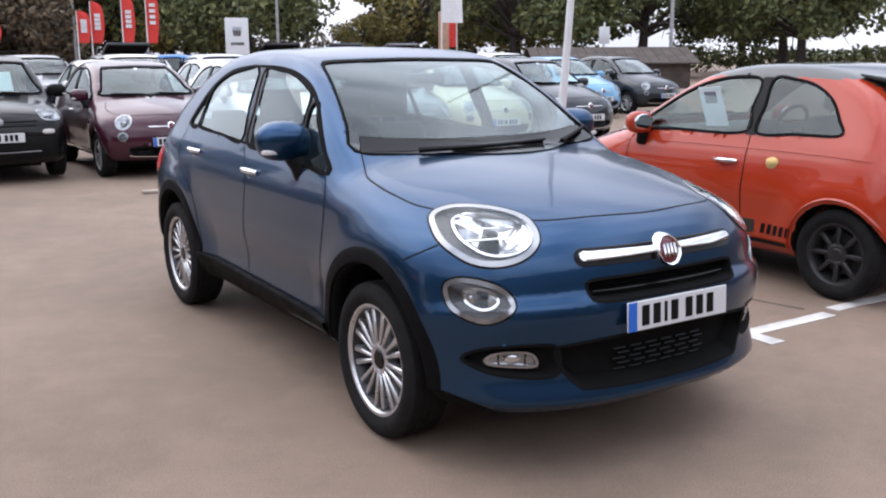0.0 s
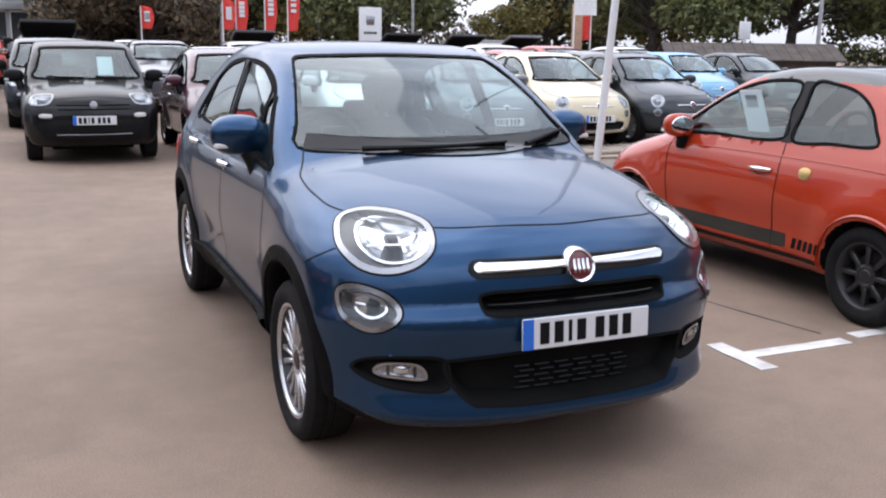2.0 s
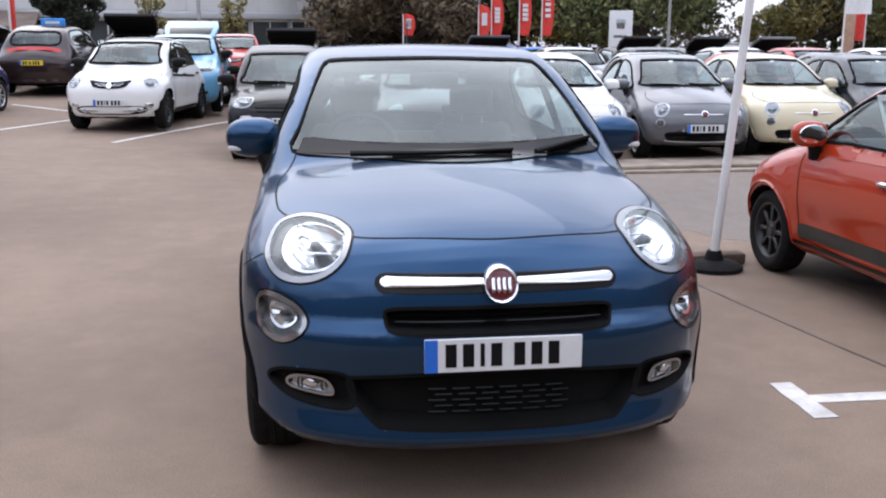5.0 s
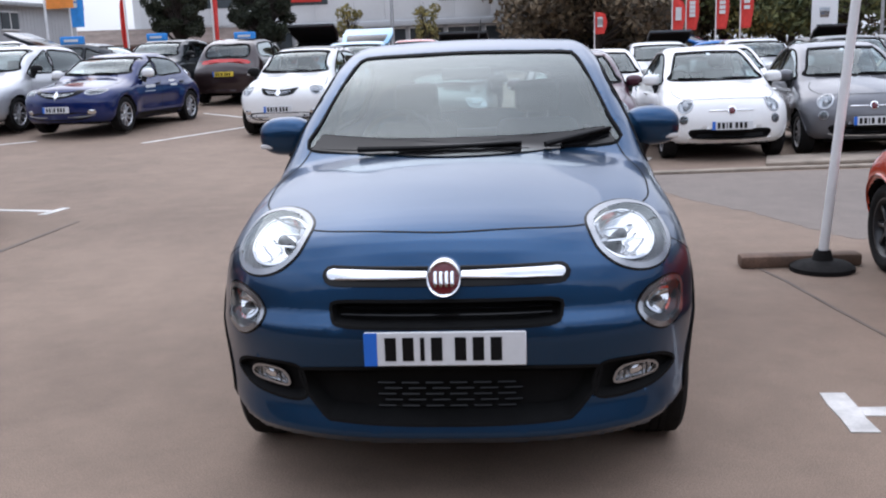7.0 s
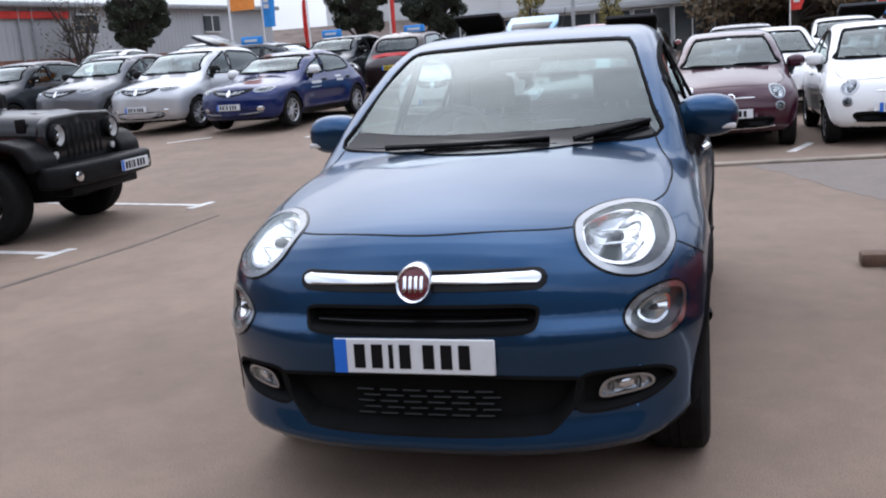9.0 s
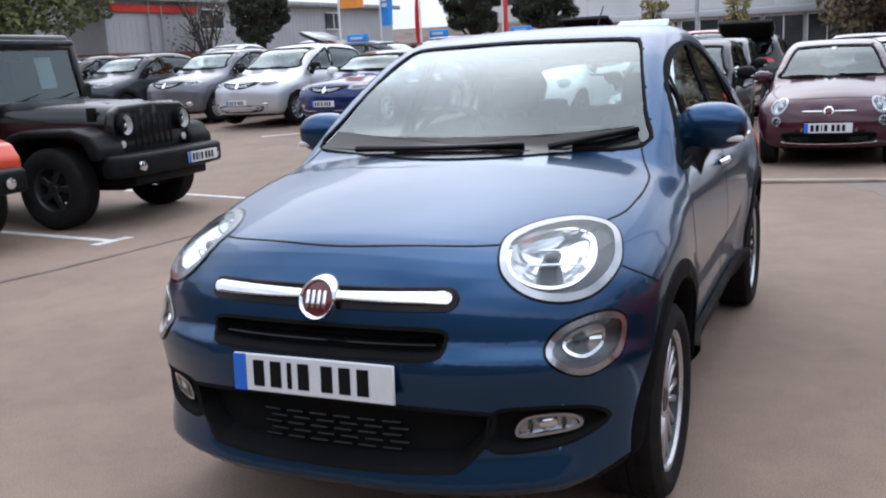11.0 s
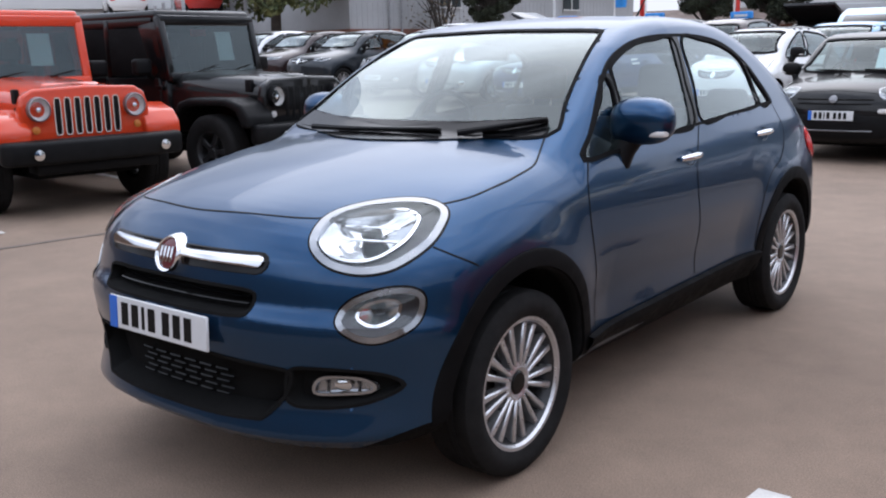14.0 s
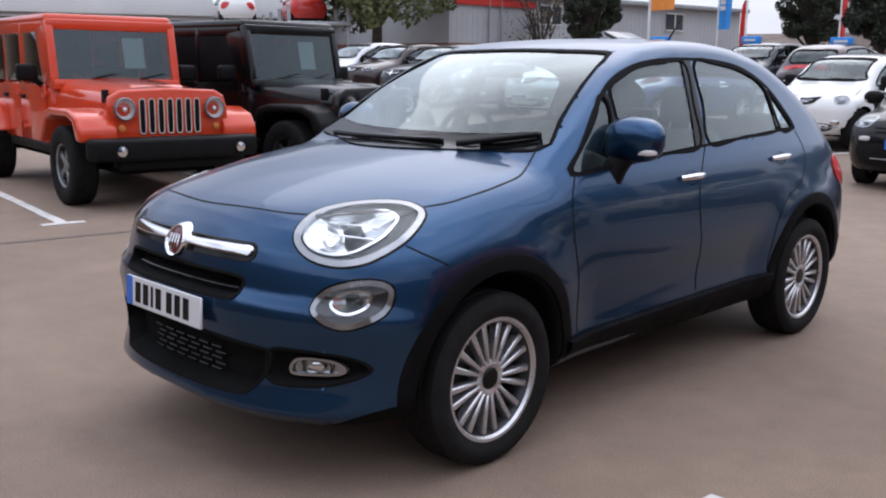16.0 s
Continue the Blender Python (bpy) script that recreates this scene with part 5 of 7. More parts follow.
def family(name, label, c, paint, face="wide", rim=ALLOY, lid=None, rear_plate=True, h=0.05, roof=None, lid_paint=None):
    """A five-door hatchback, estate or soft-roader. lid: degrees by which its tailgate stands open."""
    f = body_field(c)
    car = tagged(new(name), label, "car")
    holes = []
    z0, z1, wb, wt = c["ws"]
    ws = resample(spline([(-wb, z0 + 0.01), (0, z0 - 0.01), (wb, z0 + 0.01), ((wb * 2 + wt) / 3, (z0 * 2 + z1) / 3), ((wb + wt * 2) / 3 + 0.01, (z0 + z1 * 2) / 3), (wt, z1 - 0.015), (0, z1 + 0.005), (-wt, z1 - 0.015), (-(wb + wt * 2) / 3 - 0.01, (z0 + z1 * 2) / 3), (-(wb * 2 + wt) / 3, (z0 * 2 + z1) / 3)], 6), 64)
    holes.append(glazed(car, f, "front", ws, "windscreen", SCREEN, seal=0.028, lip=0.006))
    ya, yb, yc, b, t = c["dlo"]
    rw = resample(spline([(-wt + 0.05, b + 0.04), (0, b + 0.03), (wt - 0.05, b + 0.04), (wt - 0.08, t - 0.06), (0, t - 0.04), (-wt + 0.08, t - 0.06)], 6), 48)
    holes.append(glazed(car, f, "rear", rw, "rear_window", DARK_GLASS, seal=0.04))
    split = 0.12
    rise = 0.06
    front_win = [(ya, b), (ya + 0.35, b + 0.012), (split - 0.04, b + 0.02), (split - 0.04, (b + t) / 2), (split - 0.04, t), (yb + 0.12, t - 0.01), (yb - 0.1, t - 0.09), ((ya + yb) / 2 - 0.05, (b + t) / 2)]
    rear_win = [(split + 0.04, b + 0.022), ((split + yc) / 2, b + 0.03), (yc - 0.12, b + rise), (yc - 0.14, (b + t) / 2 + 0.03), (yc - 0.3, t - 0.05), ((split + yc) / 2 - 0.1, t - 0.005), (split + 0.04, t), (split + 0.04, (b + t) / 2)]
    lz = c["lampz"]
    head = facing((0.64, -c["nose"] + 0.25, lz), (0.45, -0.82, 0.3))
    hl = resample(spline([(-0.17, -0.03), (-0.05, -0.055), (0.12, -0.03), (0.24, 0.05), (0.16, 0.065), (0.0, 0.055), (-0.14, 0.03)], 6), 48) if face != "round" else oval(0, 0, 0.12, 0.10, 15, 40, 2.5)
    for side in ("left", "right"):
        s = 1 if side == "left" else -1
        for loop, g in ((front_win, GLASS), (rear_win, DARK_GLASS)):
            holes.append(glazed(car, f, side, resample(spline(loop, 6), 56), "side_window", g, seal=0.022, lip=0.01))
        for path in ([(ya + 0.05, b - 0.02), (ya, b - 0.3), (ya + 0.06, 0.33)], [(split, b), (split, b - 0.35), (split, 0.33)], [(yc - 0.1, b), (c["hubs"][1] - 0.25, b - 0.25), (c["hubs"][1] - 0.42, 0.4)]):
            part("door_gap", line_on(f, side, spline(path, 8, False), 0.008), INK, car)
        for y in (split - 0.14, yc - 0.32):
            handle(car, f, side, y, b - 0.13, False)
        mirror_housing(car, s * (c["widths"][3][1] + 0.07), ya + 0.1, b + 0.08, s, PLASTIC if paint is not NAVY else WHITE_PAINT, 0.95)
        for hub in c["hubs"]:
            wheel(car, (s * (c["widths"][3][1] - 0.11), hub, c["hub_z"]), 0.325, 0.205, 0.22, "twin", s, rim)
        hole = lamp(car, f, head, hl, "headlight", 0.014, 0.05, s < 0, inner=face == "round")
        holes.append((tuple(q * np.array((s, 1, 1)) for q in head), hole))
        tl = c["profile"][19][0]
        part("tail_lamp", sheet(f, side, oval(tl - 0.20, b - 0.06, 0.07, 0.06, -10, 32), 0.006, 0.01, 4, 0.02), LAMP_RED, car)
        part("fog_lamp", (lambda q: mirrored(q) if s < 0 else q)(sheet(f, facing((0.62, -c["nose"] + 0.12, 0.42), (0.35, -0.93, 0)), oval(0, 0, 0.075, 0.04, 0, 28, 3), 0.004, 0.006, 3, 0.012)), REFLECTOR, car)
        ys = np.linspace(c["hubs"][0] + 0.42, c["hubs"][1] - 0.42, 20)
        part("sill", (np.vstack([onto(f, side, np.stack([ys, np.full(20, z)], 1), 0.01) for z in (0.24, 0.31, 0.325)]), [(r * 20 + k, r * 20 + k + 1, (r + 1) * 20 + k + 1, (r + 1) * 20 + k) for r in (0, 1) for k in range(19)]), PLASTIC, car)
    gw = 0.46 if face == "wide" else 0.34
    gr = resample(spline([(-gw, lz + 0.035), (-0.15, lz + 0.012), (0, lz + 0.006), (0.15, lz + 0.012), (gw, lz + 0.035), (gw - 0.03, lz - 0.02), (0.26, lz - 0.075), (0.12, lz - 0.10), (-0.12, lz - 0.10), (-0.26, lz - 0.075), (-gw + 0.03, lz - 0.02)], 6), 80)
    grp = part("grille", sheet(f, "front", gr, 0.004, 0.003, 5, 0.012), GLOSS_BLACK, car)
    for k in (0.25, 0.6):
        part("slat", tube(onto(f, "front", [(x, lz - 0.02 - 0.07 * k + abs(x) * 0.07) for x in np.linspace(-gw * (0.8 - 0.4 * k), gw * (0.8 - 0.4 * k), 13)], 0.008), 0.006, 5), CHROME, grp)
    dia = resample(np.array([(0, lz + 0.03), (0.05, lz - 0.05), (0, lz - 0.13), (-0.05, lz - 0.05)]), 32)
    part("badge", sheet(f, "front", dia, 0.016, 0.012, 4, 0.02), CHROME, car)
    lg = resample(spline([(-0.55, 0.40), (0, 0.42), (0.55, 0.40), (0.5, 0.29), (0, 0.27), (-0.5, 0.29)], 6), 64)
    part("lower_grille", sheet(f, "front", lg, 0.004, -0.01, 4, 0.012), PLASTIC, car)
    for s in (-1, 1):
        part("bumper_blade", tube(onto(f, "front", [(s * x, 0.335 + 0.13 * max(0.0, x - 0.45)) for x in np.linspace(0.2, 0.66, 8)], 0.012), [0.006, 0.010, 0.012, 0.012, 0.012, 0.012, 0.010, 0.006], 6), MATT_ALLOY, car)
    number_plate(car, (0, -c["nose"] - 0.022, 0.47), -1, -2)
    if rear_plate:
        number_plate(car, (0, c["profile"][20][0] + 0.02, 0.72), 1, 3, True)
    part("bonnet_gap", line_on(f, "top", spline([(-0.68, c["cabin"][0] - 0.1), (-0.72, -1.35), (-0.62, -c["nose"] + 0.3), (0, -c["nose"] + 0.13), (0.62, -c["nose"] + 0.3), (0.72, -1.35), (0.68, c["cabin"][0] - 0.1)], 8, False), 0.009), INK, car)
    wiper(car, f, (-0.1, z0 + 0.005), (-0.58, z0 + 0.03))
    wiper(car, f, (0.5, z0 + 0.005), (0.05, z0 + 0.03))
    part("underbody", box(-0.55, 0.55, -c["nose"] + 0.5, c["nose"] - 0.6, 0.18, 0.3), DARK, car)
    if lid is not None:
        yr = c["cabin"][1] - 0.25
        hi = max(p[1] for p in c["profile"])
        m = Matrix.Translation((0, yr, hi - 0.08)) @ Matrix.Rotation(radians(lid), 4, "X")
        gate = part("tailgate", placed(prism([(-0.55, 0.0), (0.55, 0.0), (0.62, 0.55), (0.58, 0.95), (-0.58, 0.95), (-0.62, 0.55)], "z", -0.03, 0.05, 0.02), m), lid_paint or paint, car, "raised tailgate")
        part("tailgate_lining", placed(prism([(-0.5, 0.04), (0.5, 0.04), (0.57, 0.55), (0.53, 0.9), (-0.53, 0.9), (-0.57, 0.55)], "z", -0.05, -0.028, 0.008), m), DARK, gate)
        part("tailgate_glass", placed(prism([(-0.46, 0.08), (0.46, 0.08), (0.5, 0.5), (-0.5, 0.5)], "z", -0.036, 0.056, 0.01), m), GLOSS_BLACK, gate)
    cabin(car, c)
    body_shell(car, c, f, h, paint, holes, None if roof is None else (lambda x, y, z: z > max(p[1] for p in c["profile"]) - 0.07, "roof_panel", roof))
    return car


def repaint(car, old, fresh):
    """Another colour for a copy's painted parts."""
    for o in (car, *car.children_recursive):
        if o.type == "MESH":
            for slot in o.material_slots:
                if slot.material == old:
                    slot.link = "OBJECT"
                    slot.material = fresh


def rise(x, y):
    """The car park's height: level round the middle, climbing gently towards its far side at -x."""
    far, aside = max(0.0, min(y, 24.0) - 2.5), max(0.0, -x - 0.5)
    return 0.024 * far * far / (far + 3.0) * 1.4 * aside / (aside + 4.0) * 1.5


def facing_to(x, y, turn):
    """A car's pose: origin on the ground; turn 0 faces -y, and grows anticlockwise."""
    return pose(x, y, rise(x, y), 0, 0, turn)


ROW = "cars parked in rows"


def copied(car, old, fresh, label, m):
    other = copy_thing(car, m)
    repaint(other, old, fresh)
    return tagged(other, label, group=ROW)


# the orange three-door with its dark roof
orange = city_car("hatchback_car", "orange-red three-door city car with dark grey roof and black wheels", ORANGE, 0.028, ROOF_GREY, "seven", DARK_ALLOY, True, GLOSS_BLACK, True)
of = body_field(CITY)
for side in ("left", "right"):
    part("side_stripe", sheet(of, side, resample(np.array([(-0.72, 0.335), (0.5, 0.335), (0.5, 0.43), (-0.72, 0.43)]), 64), 0.002, 0, 5), surface("stripe_vinyl_" + side, (0.03, 0.028, 0.022), 0.45, vary=0.2), orange, "dark sill stripe")
    for i in range(5):
        part("stripe_bar", sheet(of, side, resample(np.array([(0.55 + i * 0.055, 0.345), (0.585 + i * 0.055, 0.345), (0.60 + i * 0.055, 0.415), (0.565 + i * 0.055, 0.415)]), 20), 0.003, 0, 2), INK, orange)
    part("shield_badge", sheet(of, side, resample(spline([(0.60, 0.80), (0.66, 0.80), (0.68, 0.85), (0.63, 0.87), (0.58, 0.85)], 4), 24), 0.004, 0.004, 3, 0.008), surface("gilt_" + side, (0.6, 0.42, 0.16), 0.35, 0.6), orange, "gilt shield badge")
part("roof_spoiler", prism([(1.02, 1.425), (1.2, 1.405), (1.47, 1.345), (1.48, 1.33), (1.25, 1.36), (1.05, 1.40)], "x", -0.50, 0.50, 0.012), ROOF_GREY, orange)
sheet_paper = part("price_sheet", placed(box(-0.003, 0.003, -0.105, 0.105, -0.148, 0.148), Matrix.Translation((0.60, -0.06, 1.17)) @ Matrix.Rotation(radians(18), 4, "Y") @ Matrix.Rotation(radians(3), 4, "X")), PAPER, orange)
part("printed_block", placed(box(0.0032, 0.006, -0.06, 0.05, 0.03, 0.115), Matrix.Translation((0.60, -0.06, 1.17)) @ Matrix.Rotation(radians(18), 4, "Y") @ Matrix.Rotation(radians(3), 4, "X")), surface("faded_print", (0.2, 0.23, 0.26), 0.8), sheet_paper)
for side in ("left", "right"):
    for hub in CITY["hubs"]:
        th = np.radians(np.linspace(-4, 184, 60))
        ca = CITY["arch"]
        rows = [onto(of, side, np.stack([hub + r * np.cos(th), CITY["hub_z"] + r * np.sin(th)], 1), o) for r, o in ((ca - 0.006, -0.01), (ca - 0.006, 0.010), (ca + 0.026, 0.011), (ca + 0.036, 0.0))]
        rows[0][:, 0] = rows[1][:, 0] * 0.93
        part("arch_lip", (np.vstack(rows), [(r * 60 + k, r * 60 + k + 1, (r + 1) * 60 + k + 1, (r + 1) * 60 + k) for r in range(3) for k in range(59)]), ORANGE, orange)
orange.matrix_basis = facing_to(3.43, 0.2, 180)

# the facing row of small cars
small = city_car("hatchback_car", "dark maroon three-door city car with chrome trim", MAROON)
small.matrix_basis = facing_to(1.06, 9.45, 0)
small["group"] = ROW
copied(small, MAROON, WHITE_PAINT, "white three-door city car with chrome trim", facing_to(2.97, 9.4, 1))
copied(small, MAROON, GREY_PAINT, "metallic grey three-door city car", facing_to(4.88, 9.5, -2))
copied(small, MAROON, CREAM, "cream three-door city car", facing_to(6.62, 9.7, -2))
copied(small, MAROON, SLATE, "dark slate three-door city car", facing_to(8.4, 9.7, -1))
copied(small, MAROON, SKY_BLUE, "light blue three-door city car", facing_to(13.2, 14.6, -4))
upright_one = upright_city_car("hatchback_car", "black upright five-door city car with a price sheet behind the windscreen", BLACK_PAINT)
upright_one.matrix_basis = facing_to(-0.92, 9.76, 0)

# second row, behind
for x, y, old_paint, label in ((1.9, 14.2, WHITE_PAINT, "white three-door city car behind the front row"), (4.2, 14.2, WHITE_PAINT, "white three-door city car behind the front row"), (6.4, 14.3, SILVER, "silver three-door city car behind the front row"), (8.6, 14.3, RED_PAINT, "red three-door city car behind the front row"), (10.8, 14.5, GREY_PAINT, "grey three-door city car behind the front row"), (15.6, 15.0, SLATE, "dark three-door city car behind the front row")):
    copied(small, MAROON, old_paint, label, facing_to(x, y, 0))
copied(upright_one, BLACK_PAINT, SLATE, "dark upright five-door city car in a column", facing_to(-1.15, 14.2, 0))

striped_one = family("hatchback_car", "white five-door city car with a dark side stripe", SUPERMINI, WHITE_PAINT, "round", DARK_ALLOY, roof=GLOSS_BLACK)
twf = body_field(SUPERMINI)
for side in ("left", "right"):
    part("side_stripe", sheet(twf, side, oval(-0.05, 0.87, 0.78, 0.022, -2, 48, 5), 0.003, 0, 3), INK, striped_one)
striped_one.matrix_basis = facing_to(-3.7, 13.3, -7)
blue_hatch = family("hatchback_car", "royal blue five-door hatchback with white lettering bars on its doors", HATCH, NAVY)
tf = body_field(HATCH)
for side in ("left", "right"):
    for y, z, a, b in ((-0.35, 0.80, 0.20, 0.028), (-0.38, 0.71, 0.22, 0.008), (0.6, 0.88, 0.12, 0.02), (0.62, 0.80, 0.14, 0.022)):
        part("lettering_bar", sheet(tf, side, oval(y, z, a, b, 0, 28, 6), 0.003, 0, 2), PLATE_WHITE, blue_hatch)
blue_hatch.matrix_basis = facing_to(-7.75, 13.8, -7)
estate_one = family("estate_car", "pale silver tall five-door estate car", MPV, SILVER)
estate_one.matrix_basis = facing_to(-10.15, 14.3, -5)
tall_one = family("soft_roader", "grey five-door crossover with black roof", SUV, GREY_PAINT)
tall_one.matrix_basis = facing_to(-12.6, 14.9, -6)
copied(tall_one, GREY_PAINT, SLATE, "dark grey five-door crossover", facing_to(-15.4, 15.1, -6))
copied(tall_one, GREY_PAINT, BROWN, "dark brown five-door crossover", facing_to(-18.1, 15.9, -6))
copied(estate_one, SILVER, SILVER, "silver tall five-door estate car", facing_to(-20.9, 16.8, -6))
copied(tall_one, GREY_PAINT, BROWN, "dark brown crossover seen from behind with yellow plate", facing_to(-6.9, 20.3, 178))
copied(tall_one, GREY_PAINT, SLATE, "dark grey crossover with a blue sign on its roof", facing_to(-9.25, 20.8, -8))

# far rows, some with their tailgates up
far_open = family("hatchback_car", "dark hatchback with its tailgate raised", SUV, BLACK_PAINT, lid=22)
far_open.matrix_basis = facing_to(-4.9, 21.2, 180)
far_open["group"] = ROW
for x, y, paint, turn, label in ((-3.35, 16.7, SKY_BLUE, 0, "pale blue hatchback with its tailgate raised"), (-1.05, 20.6, BLACK_PAINT, 180, "black hatchback with its tailgate raised"), (4.6, 25.0, SLATE, 180, "dark hatchback with its tailgate raised"), (7.0, 25.0, MID_BLUE, 60, "blue hatchback with its tailgate raised"), (9.3, 25.2, BLACK_PAINT, 180, "black hatchback with its tailgate raised"), (11.6, 25.4, SLATE, 180, "dark hatchback with its tailgate raised"), (13.8, 25.6, GREY_PAINT, 180, "grey hatchback with its tailgate raised"), (-9.7, 17.6, SLATE, 90, "dark slate hatchback with its tailgate raised")):
    copied(far_open, BLACK_PAINT, paint, label, facing_to(x, y, turn))
for x, y, paint, label in ((1.4, 19.2, GREY_PAINT, "grey crossover in the middle row"), (3.7, 19.2, WHITE_PAINT, "white crossover in the middle row"), (6.0, 19.3, SILVER, "silver crossover in the middle row"), (8.3, 19.4, SLATE, "dark crossover in the middle row"), (10.6, 19.4, SILVER, "silver crossover in the middle row"), (13.0, 20.2, RED_PAINT, "red crossover in the middle row"), (15.4, 20.0, WHITE_PAINT, "white crossover in the middle row"),
                           (-2.9, 25.0, RED_PAINT, "red crossover in the far row"), (2.0, 30.2, WHITE_PAINT, "white crossover in the far row"), (-3.2, 30.0, SILVER, "silver crossover in the far row"), (-6.0, 34.0, SILVER, "silver crossover in the far row"), (-15.5, 24.0, SILVER, "silver crossover in the far row"), (-19.0, 24.0, WHITE_PAINT, "white crossover in the far row"), (-12.5, 30.0, SLATE, "dark crossover in the far row")):
    copied(tall_one, GREY_PAINT, paint, label, facing_to(x, y, 0))


# ---- the two off-roaders ----
def off_roader(name, label, paint, fender, rim, slots, flare_paint):
    car = tagged(new(name), label, "off-road vehicle")
    W, hub, r = 0.74, 1.475, 0.405
    top = paint
    slant = lambda z: -0.64 + (z - 1.16) * 0.22
    part("tub", join(box(-W, W, -0.62, 2.0, 0.52, 1.16, 0.05), box(-W + 0.02, W - 0.02, 1.95, 2.03, 0.55, 1.1, 0.02)), paint, car)
    nose = [(-0.61, 0.58), (-0.61, 0.98), (-0.585, 1.07), (-0.52, 1.125), (-0.3, 1.155), (0, 1.165), (0.3, 1.155), (0.52, 1.125), (0.585, 1.07), (0.61, 0.98), (0.61, 0.58)]
    bonnet_pts = []
    secs = ((-2.0, 0.88, 0.0), (-1.6, 0.94, 0.03), (-1.1, 1.02, 0.05), (-0.6, 1.12, 0.07))
    for y, k, dz in secs:
        for x, z in nose:
            bonnet_pts.append((x * k, y, z + dz * (z > 0.9)))
    n = len(nose)
    fc = [(i * n + j, i * n + j + 1, (i + 1) * n + j + 1, (i + 1) * n + j) for i in range(3) for j in range(n - 1)] + [tuple(range(n))]
    part("bonnet", (np.array(bonnet_pts), fc), paint, car)
    part("bonnet_bulge", prism([(-0.34, -1.85), (0.34, -1.85), (0.30, -0.75), (-0.30, -0.75)], "z", 1.12, 1.188, 0.03, 3, 0.82), paint, car)
    for s in (-1, 1):
        part("bonnet_catch", box(s * 0.54 - 0.025, s * 0.54 + 0.025, -1.80, -1.70, 1.03, 1.15, 0.012), PLASTIC, car)
    # grille panel with seven upright slots
    gp = part("grille_panel", prism([(-0.63, 0.72), (-0.64, 0.98), (-0.60, 1.10), (-0.5, 1.15), (0, 1.168), (0.5, 1.15), (0.60, 1.10), (0.64, 0.98), (0.63, 0.72), (0.5, 0.66), (-0.5, 0.66)], "y", -2.06, -1.95, 0.025, 3), paint, car)
    for i in range(7):
        x = (i - 3) * 0.096
        part("grille_slot", box(x - 0.03, x + 0.03, -2.068, -2.04, 0.745, 1.075, 0.02, 2), INK, gp)
        if slots is not None:
            loop = oval(0, 0.91, 0.036, 0.172, 0, 32, 6)
            a, b = loop + (x, 0), inset(loop, 0.011) + (x, 0)
            pts = np.vstack([np.stack([q[:, 0], np.full(len(q), y), q[:, 1]], 1) for q, y in ((a, -2.058), (a, -2.076), (b, -2.076), (b, -2.06))])
            part("slot_trim", (pts, [(k * 32 + j, k * 32 + (j + 1) % 32, (k + 1) * 32 + (j + 1) % 32, (k + 1) * 32 + j) for k in range(3) for j in range(32)]), slots, gp)
    for s in (-1, 1):
        hl = part("headlight", placed(revolve([(0.106, 0.06), (0.106, -0.03), (0.098, -0.036), (0.094, -0.02)], 36, "y"), Matrix.Translation((s * 0.472, -2.085, 0.985))), MATT_ALLOY if slots else PLASTIC, car)
        part("reflector", placed(revolve([(0.095, -0.02), (0.075, 0.02), (0.04, 0.045), (0.001, 0.05)], 32, "y"), Matrix.Translation((s * 0.472, -2.085, 0.985))), LENS_SOLID, hl)
        part("lens", placed(revolve([(0.096, -0.022), (0.06, -0.034), (0.001, -0.04)], 32, "y"), Matrix.Translation((s * 0.472, -2.085, 0.985))), LENS, hl).visible_shadow = False
        part("bulb_cap", placed(revolve([(0.022, 0.03), (0.022, -0.01), (0.001, -0.016)], 16, "y"), Matrix.Translation((s * 0.472, -2.085, 0.985))), CHROME, hl)
        part("indicator", placed(revolve([(0.038, 0.0), (0.036, -0.014), (0.001, -0.022)], 20, "y"), Matrix.Translation((s * 0.50, -2.055, 0.80))), AMBER if slots else LENS_SOLID, car)
        # flared wings, fore and aft
        prof = [(-2.13, 0.68), (-2.12, 0.80), (-2.02, 0.92), (-1.80, 0.985), (-1.20, 0.985), (-1.02, 0.94), (-0.80, 0.62), (-0.86, 0.60), (-1.06, 0.86), (-1.24, 0.905), (-1.76, 0.905), (-1.92, 0.85), (-2.0, 0.68)]
        part("wing", prism(prof, "x", min(s * 0.56, s * 0.94), max(s * 0.56, s * 0.94), 0.03, 3), flare_paint, car)
        rear = [(0.86, 0.62), (1.06, 0.92), (1.24, 0.985), (1.78, 0.985), (1.98, 0.88), (2.06, 0.66), (1.98, 0.64), (1.9, 0.82), (1.74, 0.905), (1.26, 0.905), (1.12, 0.86), (0.93, 0.62)]
        part("rear_wing", prism(rear, "x", min(s * 0.70, s * 0.94), max(s * 0.70, s * 0.94), 0.03, 3), flare_paint, car)
        for y in (-hub, hub):
            wheel(car, (s * 0.80, y, r), r, 0.255, 0.225, "five", s, rim)
        part("sill", box(min(s * 0.70, s * 0.78), max(s * 0.70, s * 0.78), -0.85, 0.9, 0.46, 0.56, 0.02), PLASTIC, car)
        part("inner_wing", box(min(s * 0.3, s * 0.56), max(s * 0.3, s * 0.56), -1.95, -0.9, 0.5, 1.0), DARK, car)
